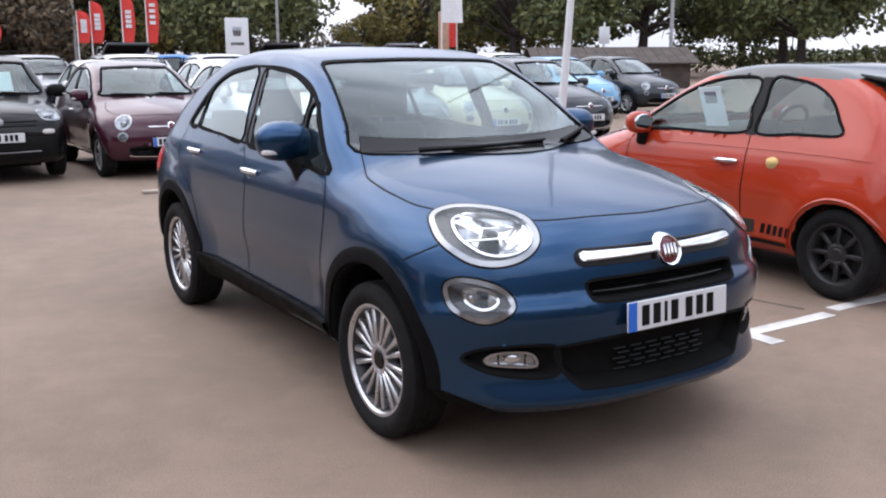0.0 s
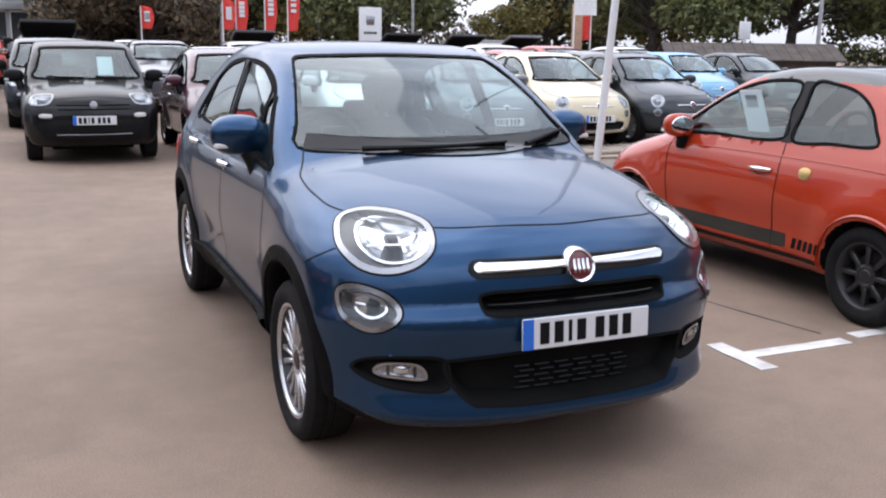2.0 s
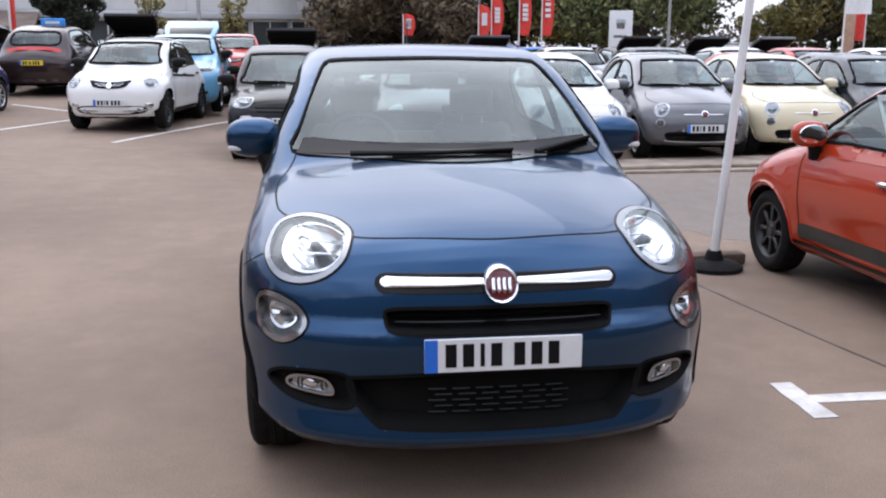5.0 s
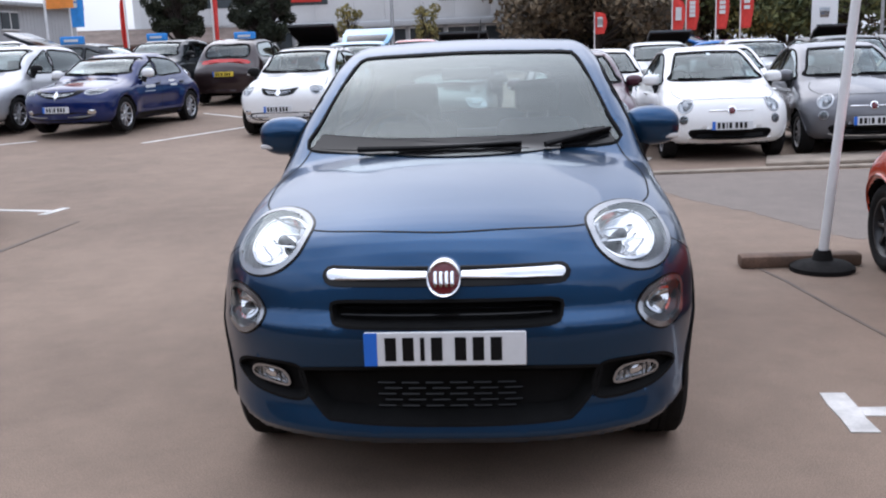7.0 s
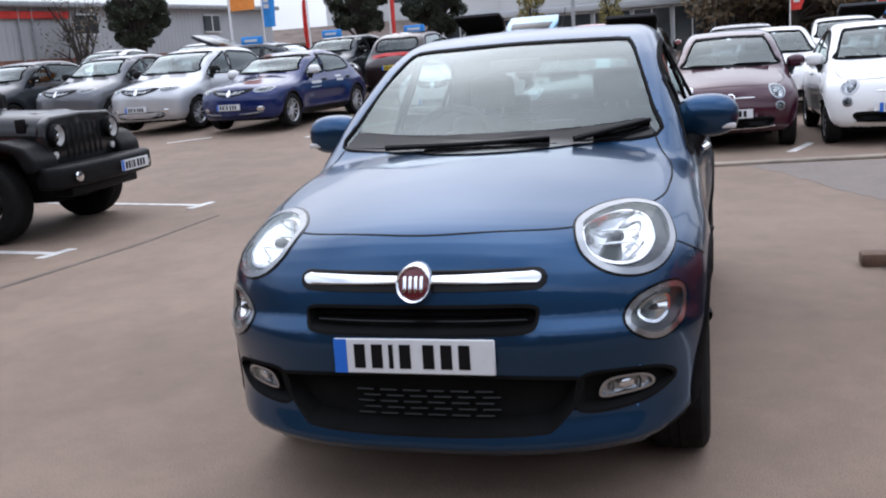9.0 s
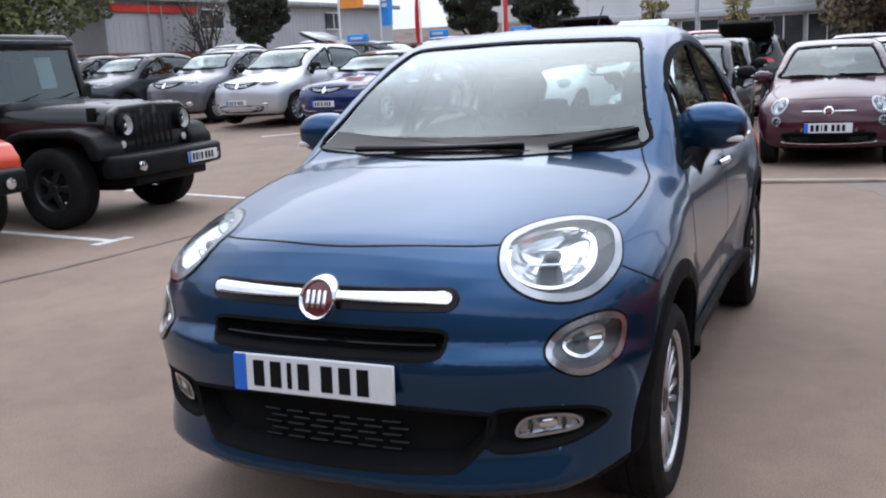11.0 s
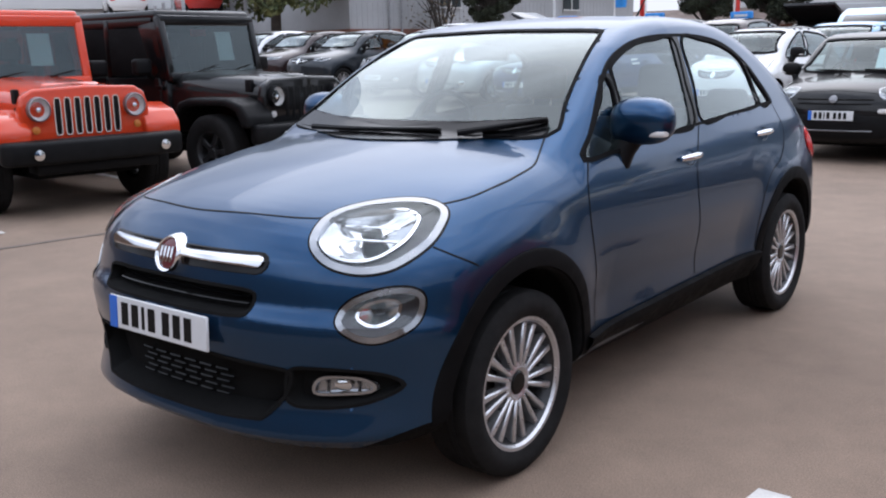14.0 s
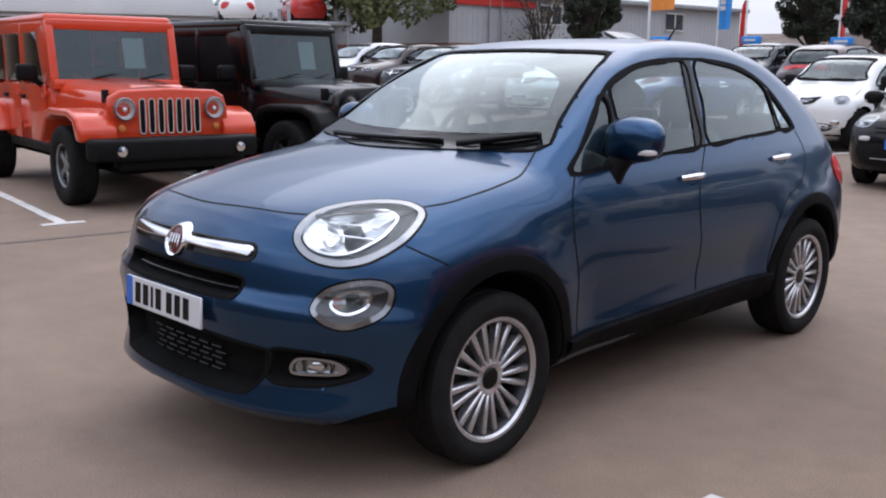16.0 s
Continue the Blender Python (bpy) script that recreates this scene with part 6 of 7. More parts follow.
        for a, b in ((-0.52, 0.42), (0.47, 1.12)):
            d = part("door", box(min(s * 0.735, s * 0.765), max(s * 0.735, s * 0.765), a, b, 0.56, 1.17, 0.015), paint, car)
            part("door_handle", box(min(s * 0.76, s * 0.79), max(s * 0.76, s * 0.79), b - 0.2, b - 0.06, 1.02, 1.06, 0.01), PLASTIC, d)
            for z in (0.72, 1.05):
                part("hinge", box(min(s * 0.76, s * 0.785), max(s * 0.76, s * 0.785), a - 0.06, a + 0.05, z, z + 0.045, 0.006), paint, d)
        for a, b, lean in ((-0.40, 0.40, 0.13), (0.48, 1.10, 0.0), (1.2, 1.92, 0.0)):
            q = [(a, 1.19), (b, 1.19), (b, 1.66), (a + lean * 1.6, 1.66)]
            part("side_window", prism(q, "x", min(s * 0.715, s * 0.728), max(s * 0.715, s * 0.728), 0.004), DARK_GLASS if paint is not BLACK_PAINT else SEAL, car).visible_shadow = False
        part("top_side", box(min(s * 0.69, s * 0.722), max(s * 0.69, s * 0.722), -0.40, 2.0, 1.64, 1.76, 0.01), top, car)
        part("door_frame", prism([(slant(1.15) + 0.04, 1.15), (-0.37, 1.16), (-0.17, 1.68), (slant(1.72) + 0.04, 1.72)], "x", min(s * 0.69, s * 0.73), max(s * 0.69, s * 0.73), 0.006), top, car)
        mir = part("wing_mirror", box(min(s * 0.80, s * 1.02), max(s * 0.80, s * 1.02), -0.48, -0.36, 1.20, 1.36, 0.035, 3), PLASTIC, car)
        part("arm", tube([(s * 0.75, -0.40, 1.16), (s * 0.84, -0.42, 1.22)], 0.03, 8), PLASTIC, mir)
        part("fog_lamp", placed(revolve([(0.05, 0.0), (0.048, -0.02), (0.001, -0.026)], 20, "y"), Matrix.Translation((s * 0.62, -2.36, 0.60))), REFLECTOR, car)
        part("tail_lamp", box(min(s * 0.62, s * 0.74), max(s * 0.62, s * 0.74), 2.02, 2.07, 0.9, 1.1, 0.01), LAMP_RED, car)
    bump = [(-0.90, -2.20), (-0.84, -2.30), (-0.5, -2.37), (0.5, -2.37), (0.84, -2.30), (0.90, -2.20), (0.86, -2.05), (-0.86, -2.05)]
    part("front_bumper", prism(bump, "z", 0.50, 0.715, 0.04, 3), PLASTIC, car)
    part("valance", prism([(-0.6, -2.25), (0.6, -2.25), (0.55, -1.9), (-0.55, -1.9)], "z", 0.40, 0.5, 0.02), PLASTIC, car)
    part("rear_bumper", box(-0.85, 0.85, 2.03, 2.2, 0.5, 0.68, 0.03), PLASTIC, car)
    # screen frame, screen and hard top
    for s in (-1, 1):
        part("screen_pillar", prism([(slant(1.14) - 0.03, 1.14), (slant(1.14) + 0.07, 1.14), (slant(1.76) + 0.07, 1.76), (slant(1.76) - 0.03, 1.76)], "x", min(s * 0.64, s * 0.73), max(s * 0.64, s * 0.73), 0.015), paint, car)
    part("screen_rail", box(-0.72, 0.72, slant(1.72) - 0.03, slant(1.72) + 0.08, 1.68, 1.78, 0.02), paint, car)
    part("cowl", box(-0.72, 0.72, -0.70, -0.52, 1.12, 1.22, 0.03), paint, car)
    pane = part("windscreen", placed(box(-0.65, 0.65, -0.004, 0.004, 0, 0.53), Matrix.Translation((0, slant(1.2), 1.2)) @ Matrix.Rotation(-math.atan(0.22), 4, "X")), DIM_SCREEN, car)
    pane.visible_shadow = False
    part("hard_top", box(-0.72, 0.72, slant(1.76) + 0.02, 2.02, 1.72, 1.83, 0.045, 3), top, car)
    part("rear_rail", box(-0.72, 0.72, 1.95, 2.02, 1.14, 1.25, 0.01), top, car)
    for s in (-1, 1):
        for y0, y1, x0, x1 in ((1.12, 1.2, 0.66, 0.72), (0.40, 0.48, 0.67, 0.73), (1.92, 2.02, 0.6, 0.72)):
            part("top_pillar", box(min(s * x0, s * x1), max(s * x0, s * x1), y0, y1, 1.16, 1.75, 0.01), top, car)
    part("rear_window", box(-0.6, 0.6, 1.97, 1.98, 1.24, 1.72), DARK_GLASS, car).visible_shadow = False
    for x in (-0.3, 0.25):
        part("wiper", tube([(x, -0.68, 1.225), (x + 0.3, -0.61, 1.27), (x + 0.42, -0.595, 1.275)], 0.009, 6), PLASTIC, car)
    part("price_sheet", placed(box(-0.12, 0.12, -0.003, 0.003, -0.15, 0.15), Matrix.Translation((0.24, slant(1.47) + 0.04, 1.47)) @ Matrix.Rotation(-math.atan(0.22), 4, "X")), PAPER, car)
    part("rear_view_mirror", box(-0.11, 0.11, -0.36, -0.33, 1.58, 1.65, 0.01), LAMP_RED, car, "red-tagged mirror")
    part("chassis", join(box(-0.5, 0.5, -2.0, 2.0, 0.34, 0.5), tube([(-0.7, -hub, r), (0.7, -hub, r)], 0.06, 10), tube([(-0.7, hub, r), (0.7, hub, r)], 0.06, 10)), DARK, car)
    part("dashboard", box(-0.7, 0.7, -0.56, -0.3, 0.95, 1.2, 0.04), DASH, car)
    ring = [(-0.36 + 0.18 * math.cos(a), -0.1 + 0.05 * math.sin(a), 1.2 + 0.16 * math.sin(a)) for a in np.linspace(0, 2 * math.pi, 21)]
    part("steering_wheel", tube(ring, 0.016, 6, False), DASH, car)
    for x in (-0.36, 0.36):
        seat(car, x, 0.2, 0.62)
    if slots is None:
        number_plate(car, (0.36, -2.385, 0.60), -1, 0)
    return car


def taller(car, z0, k):
    """Stretch a tall-bodied vehicle's upper works."""
    for o in car.children_recursive:
        if o.type == "MESH" and o.parent.name.split(".")[0] != "wheel" and o.parent.name.split(".")[0] != "number_plate":
            up = o.parent.matrix_basis.translation.z if o.parent is not car else 0.0
            co = np.empty(len(o.data.vertices) * 3)
            o.data.vertices.foreach_get("co", co)
            co = co.reshape(-1, 3)
            z = co[:, 2] + up
            co[:, 2] = np.where(z > z0, z0 + (z - z0) * k, z) - up
            o.data.vertices.foreach_set("co", co.ravel())
            o.data.update()


orange_boxy = off_roader("off_road_vehicle", "bright orange boxy off-road vehicle with black bumper and silver grille slots", VIVID_ORANGE, VIVID_ORANGE, MATT_ALLOY, CHROME, VIVID_ORANGE)
taller(orange_boxy, 1.0, 1.15)
orange_boxy.matrix_basis = facing_to(-7.82, 1.40, 83.4)
black_boxy = off_roader("off_road_vehicle", "glossy black boxy off-road vehicle with black wheels", BLACK_PAINT, BLACK_PAINT, DARK_ALLOY, None, PLASTIC)
taller(black_boxy, 1.0, 1.15)
black_boxy.matrix_basis = facing_to(-7.38, 3.46, 93.2)


# ---- ground, markings, kerbs ----
gx = np.r_[np.linspace(-500, -60, 8), np.linspace(-50, 50, 101), np.linspace(60, 500, 8)]
gy = np.r_[np.linspace(-400, -30, 8), np.linspace(-25, 75, 101), np.linspace(90, 800, 8)]
gp = np.array([(x, y, rise(x, y)) for y in gy for x in gx])
gn = len(gx)
ground = tagged(solid("ground", (gp, [(j * gn + i, j * gn + i + 1, (j + 1) * gn + i + 1, (j + 1) * gn + i) for j in range(len(gy) - 1) for i in range(gn - 1)]), ASPHALT), "worn brownish asphalt of a car park", "ground", kind="structure")


def slab(name, loop, z0, z1, material, label, category, kind="structure", bevel=0.0):
    p, f = prism(loop, "z", z0, z1, bevel)
    p[:, 2] += [rise(x, y) for x, y, _ in p]
    return tagged(solid(name, (p, f), material), label, category, kind=kind)


def marking(a, b, wide=0.1, label="white painted bay line"):
    a, b = np.array(a, float), np.array(b, float)
    t = (b - a) / np.linalg.norm(b - a)
    n = np.array((-t[1], t[0])) * wide / 2
    k = max(2, int(np.linalg.norm(b - a) / 0.12))
    rng = np.random.default_rng(int(abs(a[0] * 97 + a[1] * 31) * 100) % 9999)
    left = [a + (b - a) * i / k + n * (1 + rng.uniform(-0.16, 0.08)) for i in range(k + 1)]
    right = [a + (b - a) * i / k - n * (1 + rng.uniform(-0.16, 0.08)) for i in range(k + 1)]
    slab("road_marking", left + right[::-1], 0.001, 0.005, LINE_PAINT, label, "road marking")


def tee(foot, head, across):
    """A bay line ending in a short cross bar at foot."""
    f0, h0 = np.array(foot, float), np.array(head, float)
    t = (h0 - f0) / np.linalg.norm(h0 - f0)
    n = np.array((-t[1], t[0]))
    marking(f0 + t * 0.055, h0)
    marking(f0 - n * across, f0 + n * across, 0.11)


edge = spline([(1.15, 6.42), (1.61, 5.55), (1.96, 4.51), (2.36, 3.75), (2.53, 3.26), (2.71, 2.77), (3.1, 2.2), (3.7, 1.95)], 10, False)
edge = edge + np.random.default_rng(6).normal(size=edge.shape) * 0.022
slab("road", [tuple(q) for q in edge] + [(30, 2.2), (30, 7.4), (16, 6.9)], 0.0005, 0.0022, ASPHALT_GREY, "newer grey asphalt of the access lane", "road")
slab("kerb", [(0.3, 6.32), (3.4, 6.62), (30, 7.3), (30, 7.5), (3.4, 6.78), (0.3, 6.46)], 0.0, 0.035, CONCRETE, "low worn concrete kerb strip", "kerb", bevel=0.008)
slab("pavement", [(3.3, 7.0), (5.4, 7.15), (9.5, 7.3), (9.5, 8.1), (5.2, 8.05), (3.5, 7.75)], 0.0, 0.05, CONCRETE, "small raised concrete island", "pavement", bevel=0.015)
timber = slab("wheel_stop", [(1.76, 1.48), (2.58, 1.52), (2.58, 1.66), (1.76, 1.62)], 0.0, 0.085, TIMBER, "weathered timber wheel stop on the asphalt", "wheel stop", "thing", 0.018)
del timber["kind"]
slab("joint", [(-5.2, -4.0), (-4.62, 0.2), (-4.40, 1.2), (-4.22, 2.6), (-4.15, 4.0), (-4.13, 4.0), (-4.17, 2.6), (-4.34, 1.2), (-4.56, 0.2), (-5.14, -4.0)], 0.001, 0.004, JOINT, "dark tarred joint in the asphalt", "joint")
slab("joint", [(1.82, 1.70), (1.95, 1.12), (2.04, 0.49), (2.2, -0.5), (2.3, -1.0), (2.318, -1.0), (2.218, -0.5), (2.06, 0.49), (1.972, 1.12), (1.84, 1.70)], 0.001, 0.0035, JOINT, "dark tarred joint in the asphalt", "joint")

tee((1.60, -1.155), (2.34, -1.16), 0.22)
marking((2.45, -1.10), (3.6, -1.10))
tee((-5.38, -0.17), (-8.6, 0.28), 0.19)
tee((-4.82, 2.27), (-8.3, 2.76), 0.2)
tee((-4.70, 4.62), (-8.1, 5.3), 0.2)
marking((-3.65, 10.2), (-2.17, 14.2))
marking((-6.2, 10.9), (-5.03, 13.5))
marking((-6.9, 16.4), (-5.5, 15.2))
marking((-9.0, 10.9), (-8.4, 11.5))
marking((1.75, 7.45), (2.05, 8.3))


# plain unseen walls, added behind the walk to close the yard and darken reflections
for name, x0, x1, y0, y1 in (("wall_south", -30.0, 30.0, -16.4, -16.0), ("wall_east", 26.0, 26.4, -16.0, 8.0), ("wall_west", -26.4, -26.0, -16.0, 3.0)):
    tagged(solid(name, box(x0, x1, y0, y1, -0.05, 5.6 if name == "wall_south" else 4.6), UNSEEN_WALL, smooth=False), "plain dark unseen wall added to dim reflections", "wall", kind="structure")


# ---- the banner pole on its rubber foot ----
def banner_pole():
    root = tagged(new("banner_pole"), "slim white leaning banner pole in a round black rubber base", "banner pole")
    part("base", revolve([(0.001, 0.0), (0.21, 0.0), (0.21, 0.03), (0.17, 0.055), (0.07, 0.075), (0.05, 0.14), (0.001, 0.14)], 32, "z"), RUBBER, root)
    part("pole", tube([(0, 0, 0.1), (0.145, 0.0, 1.9), (0.42, 0.02, 5.2)], [0.032, 0.03, 0.024], 12), POLE_WHITE, root)
    root.matrix_basis = pose(2.28, 1.42, 0.0)


banner_pole()


def feather_flag(x, y, high, cloth, label, wide=0.75, low=1.7, turn=0.0, bars=True, straight=False):
    """A tall flag on a pole > pole, cloth."""
    root = tagged(new("feather_flag"), label, "flag", "feather flags")
    part("pole", tube([(0, 0, 0), (0, 0, high)], [0.045, 0.025], 8), POLE_WHITE, root)
    rows, cols = 24, 8
    pts, faces = [], []
    for i in range(rows + 1):
        z = low + (high - low) * i / rows
        k = i / rows
        w = wide * (1.0 if straight else (0.75 + 0.25 * math.sin(k * 3.1)) * (1 if k < 0.85 else math.sqrt(max(0.02, 1 - ((k - 0.85) / 0.15) ** 2))))
        for j in range(cols + 1):
            u = j / cols
            pts.append((0.04 + u * w, 0.08 * math.sin(6 * u + 3 * k) * u, z + 0.12 * u * math.sin(k * 9) * 0.3))
    for i in range(rows):
        for j in range(cols):
            a = i * (cols + 1) + j
            faces.append((a, a + 1, a + cols + 2, a + cols + 1))
    cl = part("cloth", (np.array(pts), faces), cloth, root)
    if bars:
        for k in (0.32, 0.42, 0.52, 0.62):
            z = low + (high - low) * k
            part("printed_bar", box(0.18 * wide + 0.04, 0.7 * wide, -0.10, -0.095, z, z + 0.18), PLATE_WHITE, cl)
    root.matrix_basis = pose(x, y, 0, 0, 0, turn)


for x, y, hgt in ((8.4, 47.0, 3.8), (9.2, 47.5, 4.3), (10.65, 47.0, 4.6), (11.9, 47.0, 5.2), (4.6, 50.0, 3.4)):
    feather_flag(x, y, hgt, FLAG_RED, "tall red feather flag on a white pole", 0.66, 2.2)
feather_flag(22.0, 34.0, 6.2, FLAG_WHITE, "white square flag on a tall pole", 1.15, 3.0, 0, False, True)
feather_flag(24.5, 36.5, 4.2, FLAG_RED, "red feather flag on a tan pole", 0.55, 1.9, 180)
feather_flag(-11.55, 18.75, 5.2, FLAG_ORANGE, "orange square banner on a white pole", 0.72, 2.95, 0, False, True)
feather_flag(-18.4, 34.7, 5.6, FLAG_BLUE, "blue narrow banner on a white pole", 0.55, 3.1, 0, True, True)
feather_flag(-12.2, 25.4, 3.6, FLAG_RED, "red feather flag beside the showroom", 0.13, 1.6, 180, False)
feather_flag(-10.0, 27.4, 5.2, FLAG_RED, "red tall banner beside the showroom", 0.13, 1.6, 0, False, True)


def post(x, y, high, r, material, label, arm=False):
    root = tagged(new("lamp_post" if arm else "post"), label, "post")
    part("shaft", tube([(0, 0, 0), (0, 0, high)], [r * 1.3, r * 0.8], 10), material, root)
    if arm:
        part("sign_box", box(-0.3, 0.3, -0.06, 0.06, high - 1.0, high - 0.2, 0.02), PLATE_WHITE, root)
    root.matrix_basis = pose(x, y, 0)


post(34.0, 31.0, 10, 0.09, STEEL, "tall grey steel lighting column")
post(29.0, 30.5, 3.0, 0.06, POLE_WHITE, "short white post with a sign box", True)
post(18.0, 44.0, 11, 0.07, STEEL, "tall thin steel lighting column")
post(9.3, 52.0, 11, 0.07, STEEL, "tall thin steel lighting column")
post(-27.0, 36.0, 10, 0.09, STEEL, "tall grey steel lighting column")
post(-6.0, 44.0, 11, 0.08, STEEL, "tall grey steel lighting column")

totem = tagged(new("totem_sign"), "white upright totem sign with a grey emblem", "sign")
part("panel", box(-0.52, 0.52, -0.09, 0.09, 0.0, 3.2, 0.03), PLATE_WHITE, totem)
part("emblem", prism([(-0.17, 2.4), (0.17, 2.4), (0.22, 2.82), (-0.22, 2.82)], "y", -0.105, -0.088, 0.01), LAMP_GREY, totem)
part("lettering_bar", box(-0.3, 0.3, -0.1, -0.088, 2.0, 2.12, 0.0), LAMP_GREY, totem)
totem.matrix_basis = pose(13.3, 37.6, 0, 0, 0, -18)
tan_post = tagged(new("sign_post"), "tan upright sign post beside a red banner", "sign")
part("panel", box(-0.25, 0.25, -0.1, 0.1, 0, 3.6, 0.02), surface("tan_board", (0.42, 0.26, 0.18), 0.8, vary=0.2), tan_post)
tan_post.matrix_basis = pose(23.4, 36.0, 0)

# ---- buildings ----
CLADDING = surface("pale_grey_cladding", (0.42, 0.43, 0.44), 0.5, 0.1, vary=0.08, scale=0.5, fine=6)
WHITE_CLAD = surface("white_cladding", (0.66, 0.67, 0.67), 0.5, vary=0.06, scale=0.4, fine=5)
BRICK_RED = surface("red_brown_brick", (0.24, 0.11, 0.08), 0.9, vary=0.3, scale=2, fine=14, bump=0.01)
FELT = surface("brown_roof_sheets", (0.16, 0.12, 0.10), 0.9, vary=0.3, scale=1, fine=8)
SHOP_GLASS = surface("showroom_glazing", (0.05, 0.06, 0.065), 0.06, vary=0.3, scale=0.6)
OLD_TIMBER = surface("dark_weathered_boards", (0.07, 0.055, 0.045), 0.9, vary=0.35, scale=2, fine=20)


def showroom():
    root = tagged(new("showroom_building"), "long white-clad showroom with glazed ground floor", "building")
    part("upper_wall", box(-24, 8.5, 0, 18, 3.6, 9.0), WHITE_CLAD, root, smooth=False)
    part("plinth", box(-24, 8.5, 0.3, 17.7, 0, 3.6), CLADDING, root, smooth=False)
    part("canopy_edge", box(-24.2, 8.7, -0.35, 0.05, 3.35, 3.75, 0.03), CLADDING, root)
    for i in range(12):
        x = -23.4 + i * 2.62
        w = part("window", box(x, x + 2.3, 0.2, 0.32, 0.3, 3.2), SHOP_GLASS, root, smooth=False)
        part("frame", join(box(x - 0.06, x, 0.12, 0.32, 0.2, 3.3), box(x, x + 2.3, 0.12, 0.3, 3.2, 3.32), box(x + 1.1, x + 1.18, 0.14, 0.3, 0.3, 3.2)), POLE_WHITE, w, smooth=False)
    for i in range(14):
        x = -23.5 + i * 2.4
        part("wall_panel", box(x, x + 2.36, -0.06, 0.0, 3.9, 8.9, 0.015), WHITE_CLAD, root)
    for x in (-20.5, -14.0, -3.0):
        part("upper_window", box(x, x + 3.4, -0.1, -0.055, 5.0, 6.3), SHOP_GLASS, root, smooth=False)
    part("fascia_sign", box(-13.2, -11.0, -0.3, -0.06, 5.2, 6.0, 0.03), FLAG_RED, root)
    part("roof", box(-24.3, 8.8, -0.2, 18.2, 9.0, 9.3), CLADDING, root, smooth=False)
    root.matrix_basis = pose(-2.0, 62.0, 0, 0, 0, 4)


showroom()


def warehouse():
    """Corrugated grey shed: every rib of the near wall stands proud."""
    root = tagged(new("warehouse_building"), "grey ribbed-metal warehouse with low brick base", "building")
    part("wall", box(0, 21, 0, 22, 2.4, 4.6), CLADDING, root, smooth=False)
    part("brick_base", box(-0.06, 21.06, -0.06, 22, 0, 2.4), BRICK_RED, root, smooth=False)
    ribs = [box(0.1 + i * 0.3, 0.16 + i * 0.3, -0.012, 0.0, 2.42, 4.55) for i in range(69)]
    part("ribs", join(*ribs), CLADDING, root, smooth=False)
    part("roof", prism([(-0.3, 4.55), (11, 4.95), (22.4, 4.55), (22.4, 4.7), (11, 5.1), (-0.3, 4.7)], "x", -0.3, 21.3), CLADDING, root, smooth=False)
    part("gutter", box(-0.3, 21.3, -0.42, -0.2, 4.5, 4.72, 0.03), STEEL, root)
    part("sign_band", box(0.2, 5.0, -0.16, -0.06, 4.05, 4.35, 0.02), FLAG_RED, root)
    for x in (5.4, 14.5):
        w = part("window", box(x, x + 1.3, -0.1, -0.05, 3.4, 4.2), SHOP_GLASS, root, smooth=False)
        part("frame", join(box(x - 0.06, x + 1.36, -0.12, -0.05, 3.34, 3.4), box(x - 0.06, x + 1.36, -0.12, -0.05, 4.2, 4.26), box(x + 0.62, x + 0.68, -0.12, -0.05, 3.4, 4.2)), POLE_WHITE, w, smooth=False)
    for x in (2.2, 2.9):
        part("downpipe", tube([(x, -0.12, 0.1), (x, -0.12, 4.5)], 0.05, 8), STEEL, root)
    root.matrix_basis = pose(-26.6, 26.4, 0, 0, 0, 82.9)


warehouse()


def bay_office():
    root = tagged(new("glazed_building"), "white-framed glazed low showroom", "building")
    part("wall", box(-9, 9, 0, 10, 0, 4.6), WHITE_CLAD, root, smooth=False)
    for i in range(7):
        x = -8.6 + i * 2.5
        w = part("window", box(x, x + 2.0, -0.05, 0.02, 0.4, 3.4), SHOP_GLASS, root, smooth=False)
        part("frame", join(box(x - 0.1, x, -0.1, 0.0, 0.3, 3.5), box(x + 2.0, x + 2.1, -0.1, 0.0, 0.3, 3.5), box(x - 0.1, x + 2.1, -0.1, 0, 3.4, 3.5)), POLE_WHITE, w, smooth=False)
    part("fascia", box(-9.2, 9.2, -0.5, 0, 3.6, 4.7, 0.03), WHITE_CLAD, root)
    part("roof", box(-9.3, 9.3, -0.55, 10.2, 4.7, 4.9), CLADDING, root, smooth=False)
    root.matrix_basis = pose(-40.0, 19.0, 0, 0, 0, 62)


bay_office()


def low_brick():
    root = tagged(new("low_brick_building"), "low brown brick building with sheet roof", "building")
    part("wall", box(-6, 6, 0, 8, 0, 2.6), BRICK_RED, root, smooth=False)
    part("roof", prism([(-0.5, 2.55), (4, 3.6), (8.5, 2.55), (8.5, 2.7), (4, 3.8), (-0.5, 2.7)], "x", -6.4, 6.4), FELT, root, smooth=False)
    for i in range(4):
        part("window", box(-5.2 + i * 2.7, -3.6 + i * 2.7, -0.05, 0.02, 0.8, 2.0), SHOP_GLASS, root, smooth=False)
    root.matrix_basis = pose(-23.5, 56.0, 0, 0, 0, 10)


low_brick()


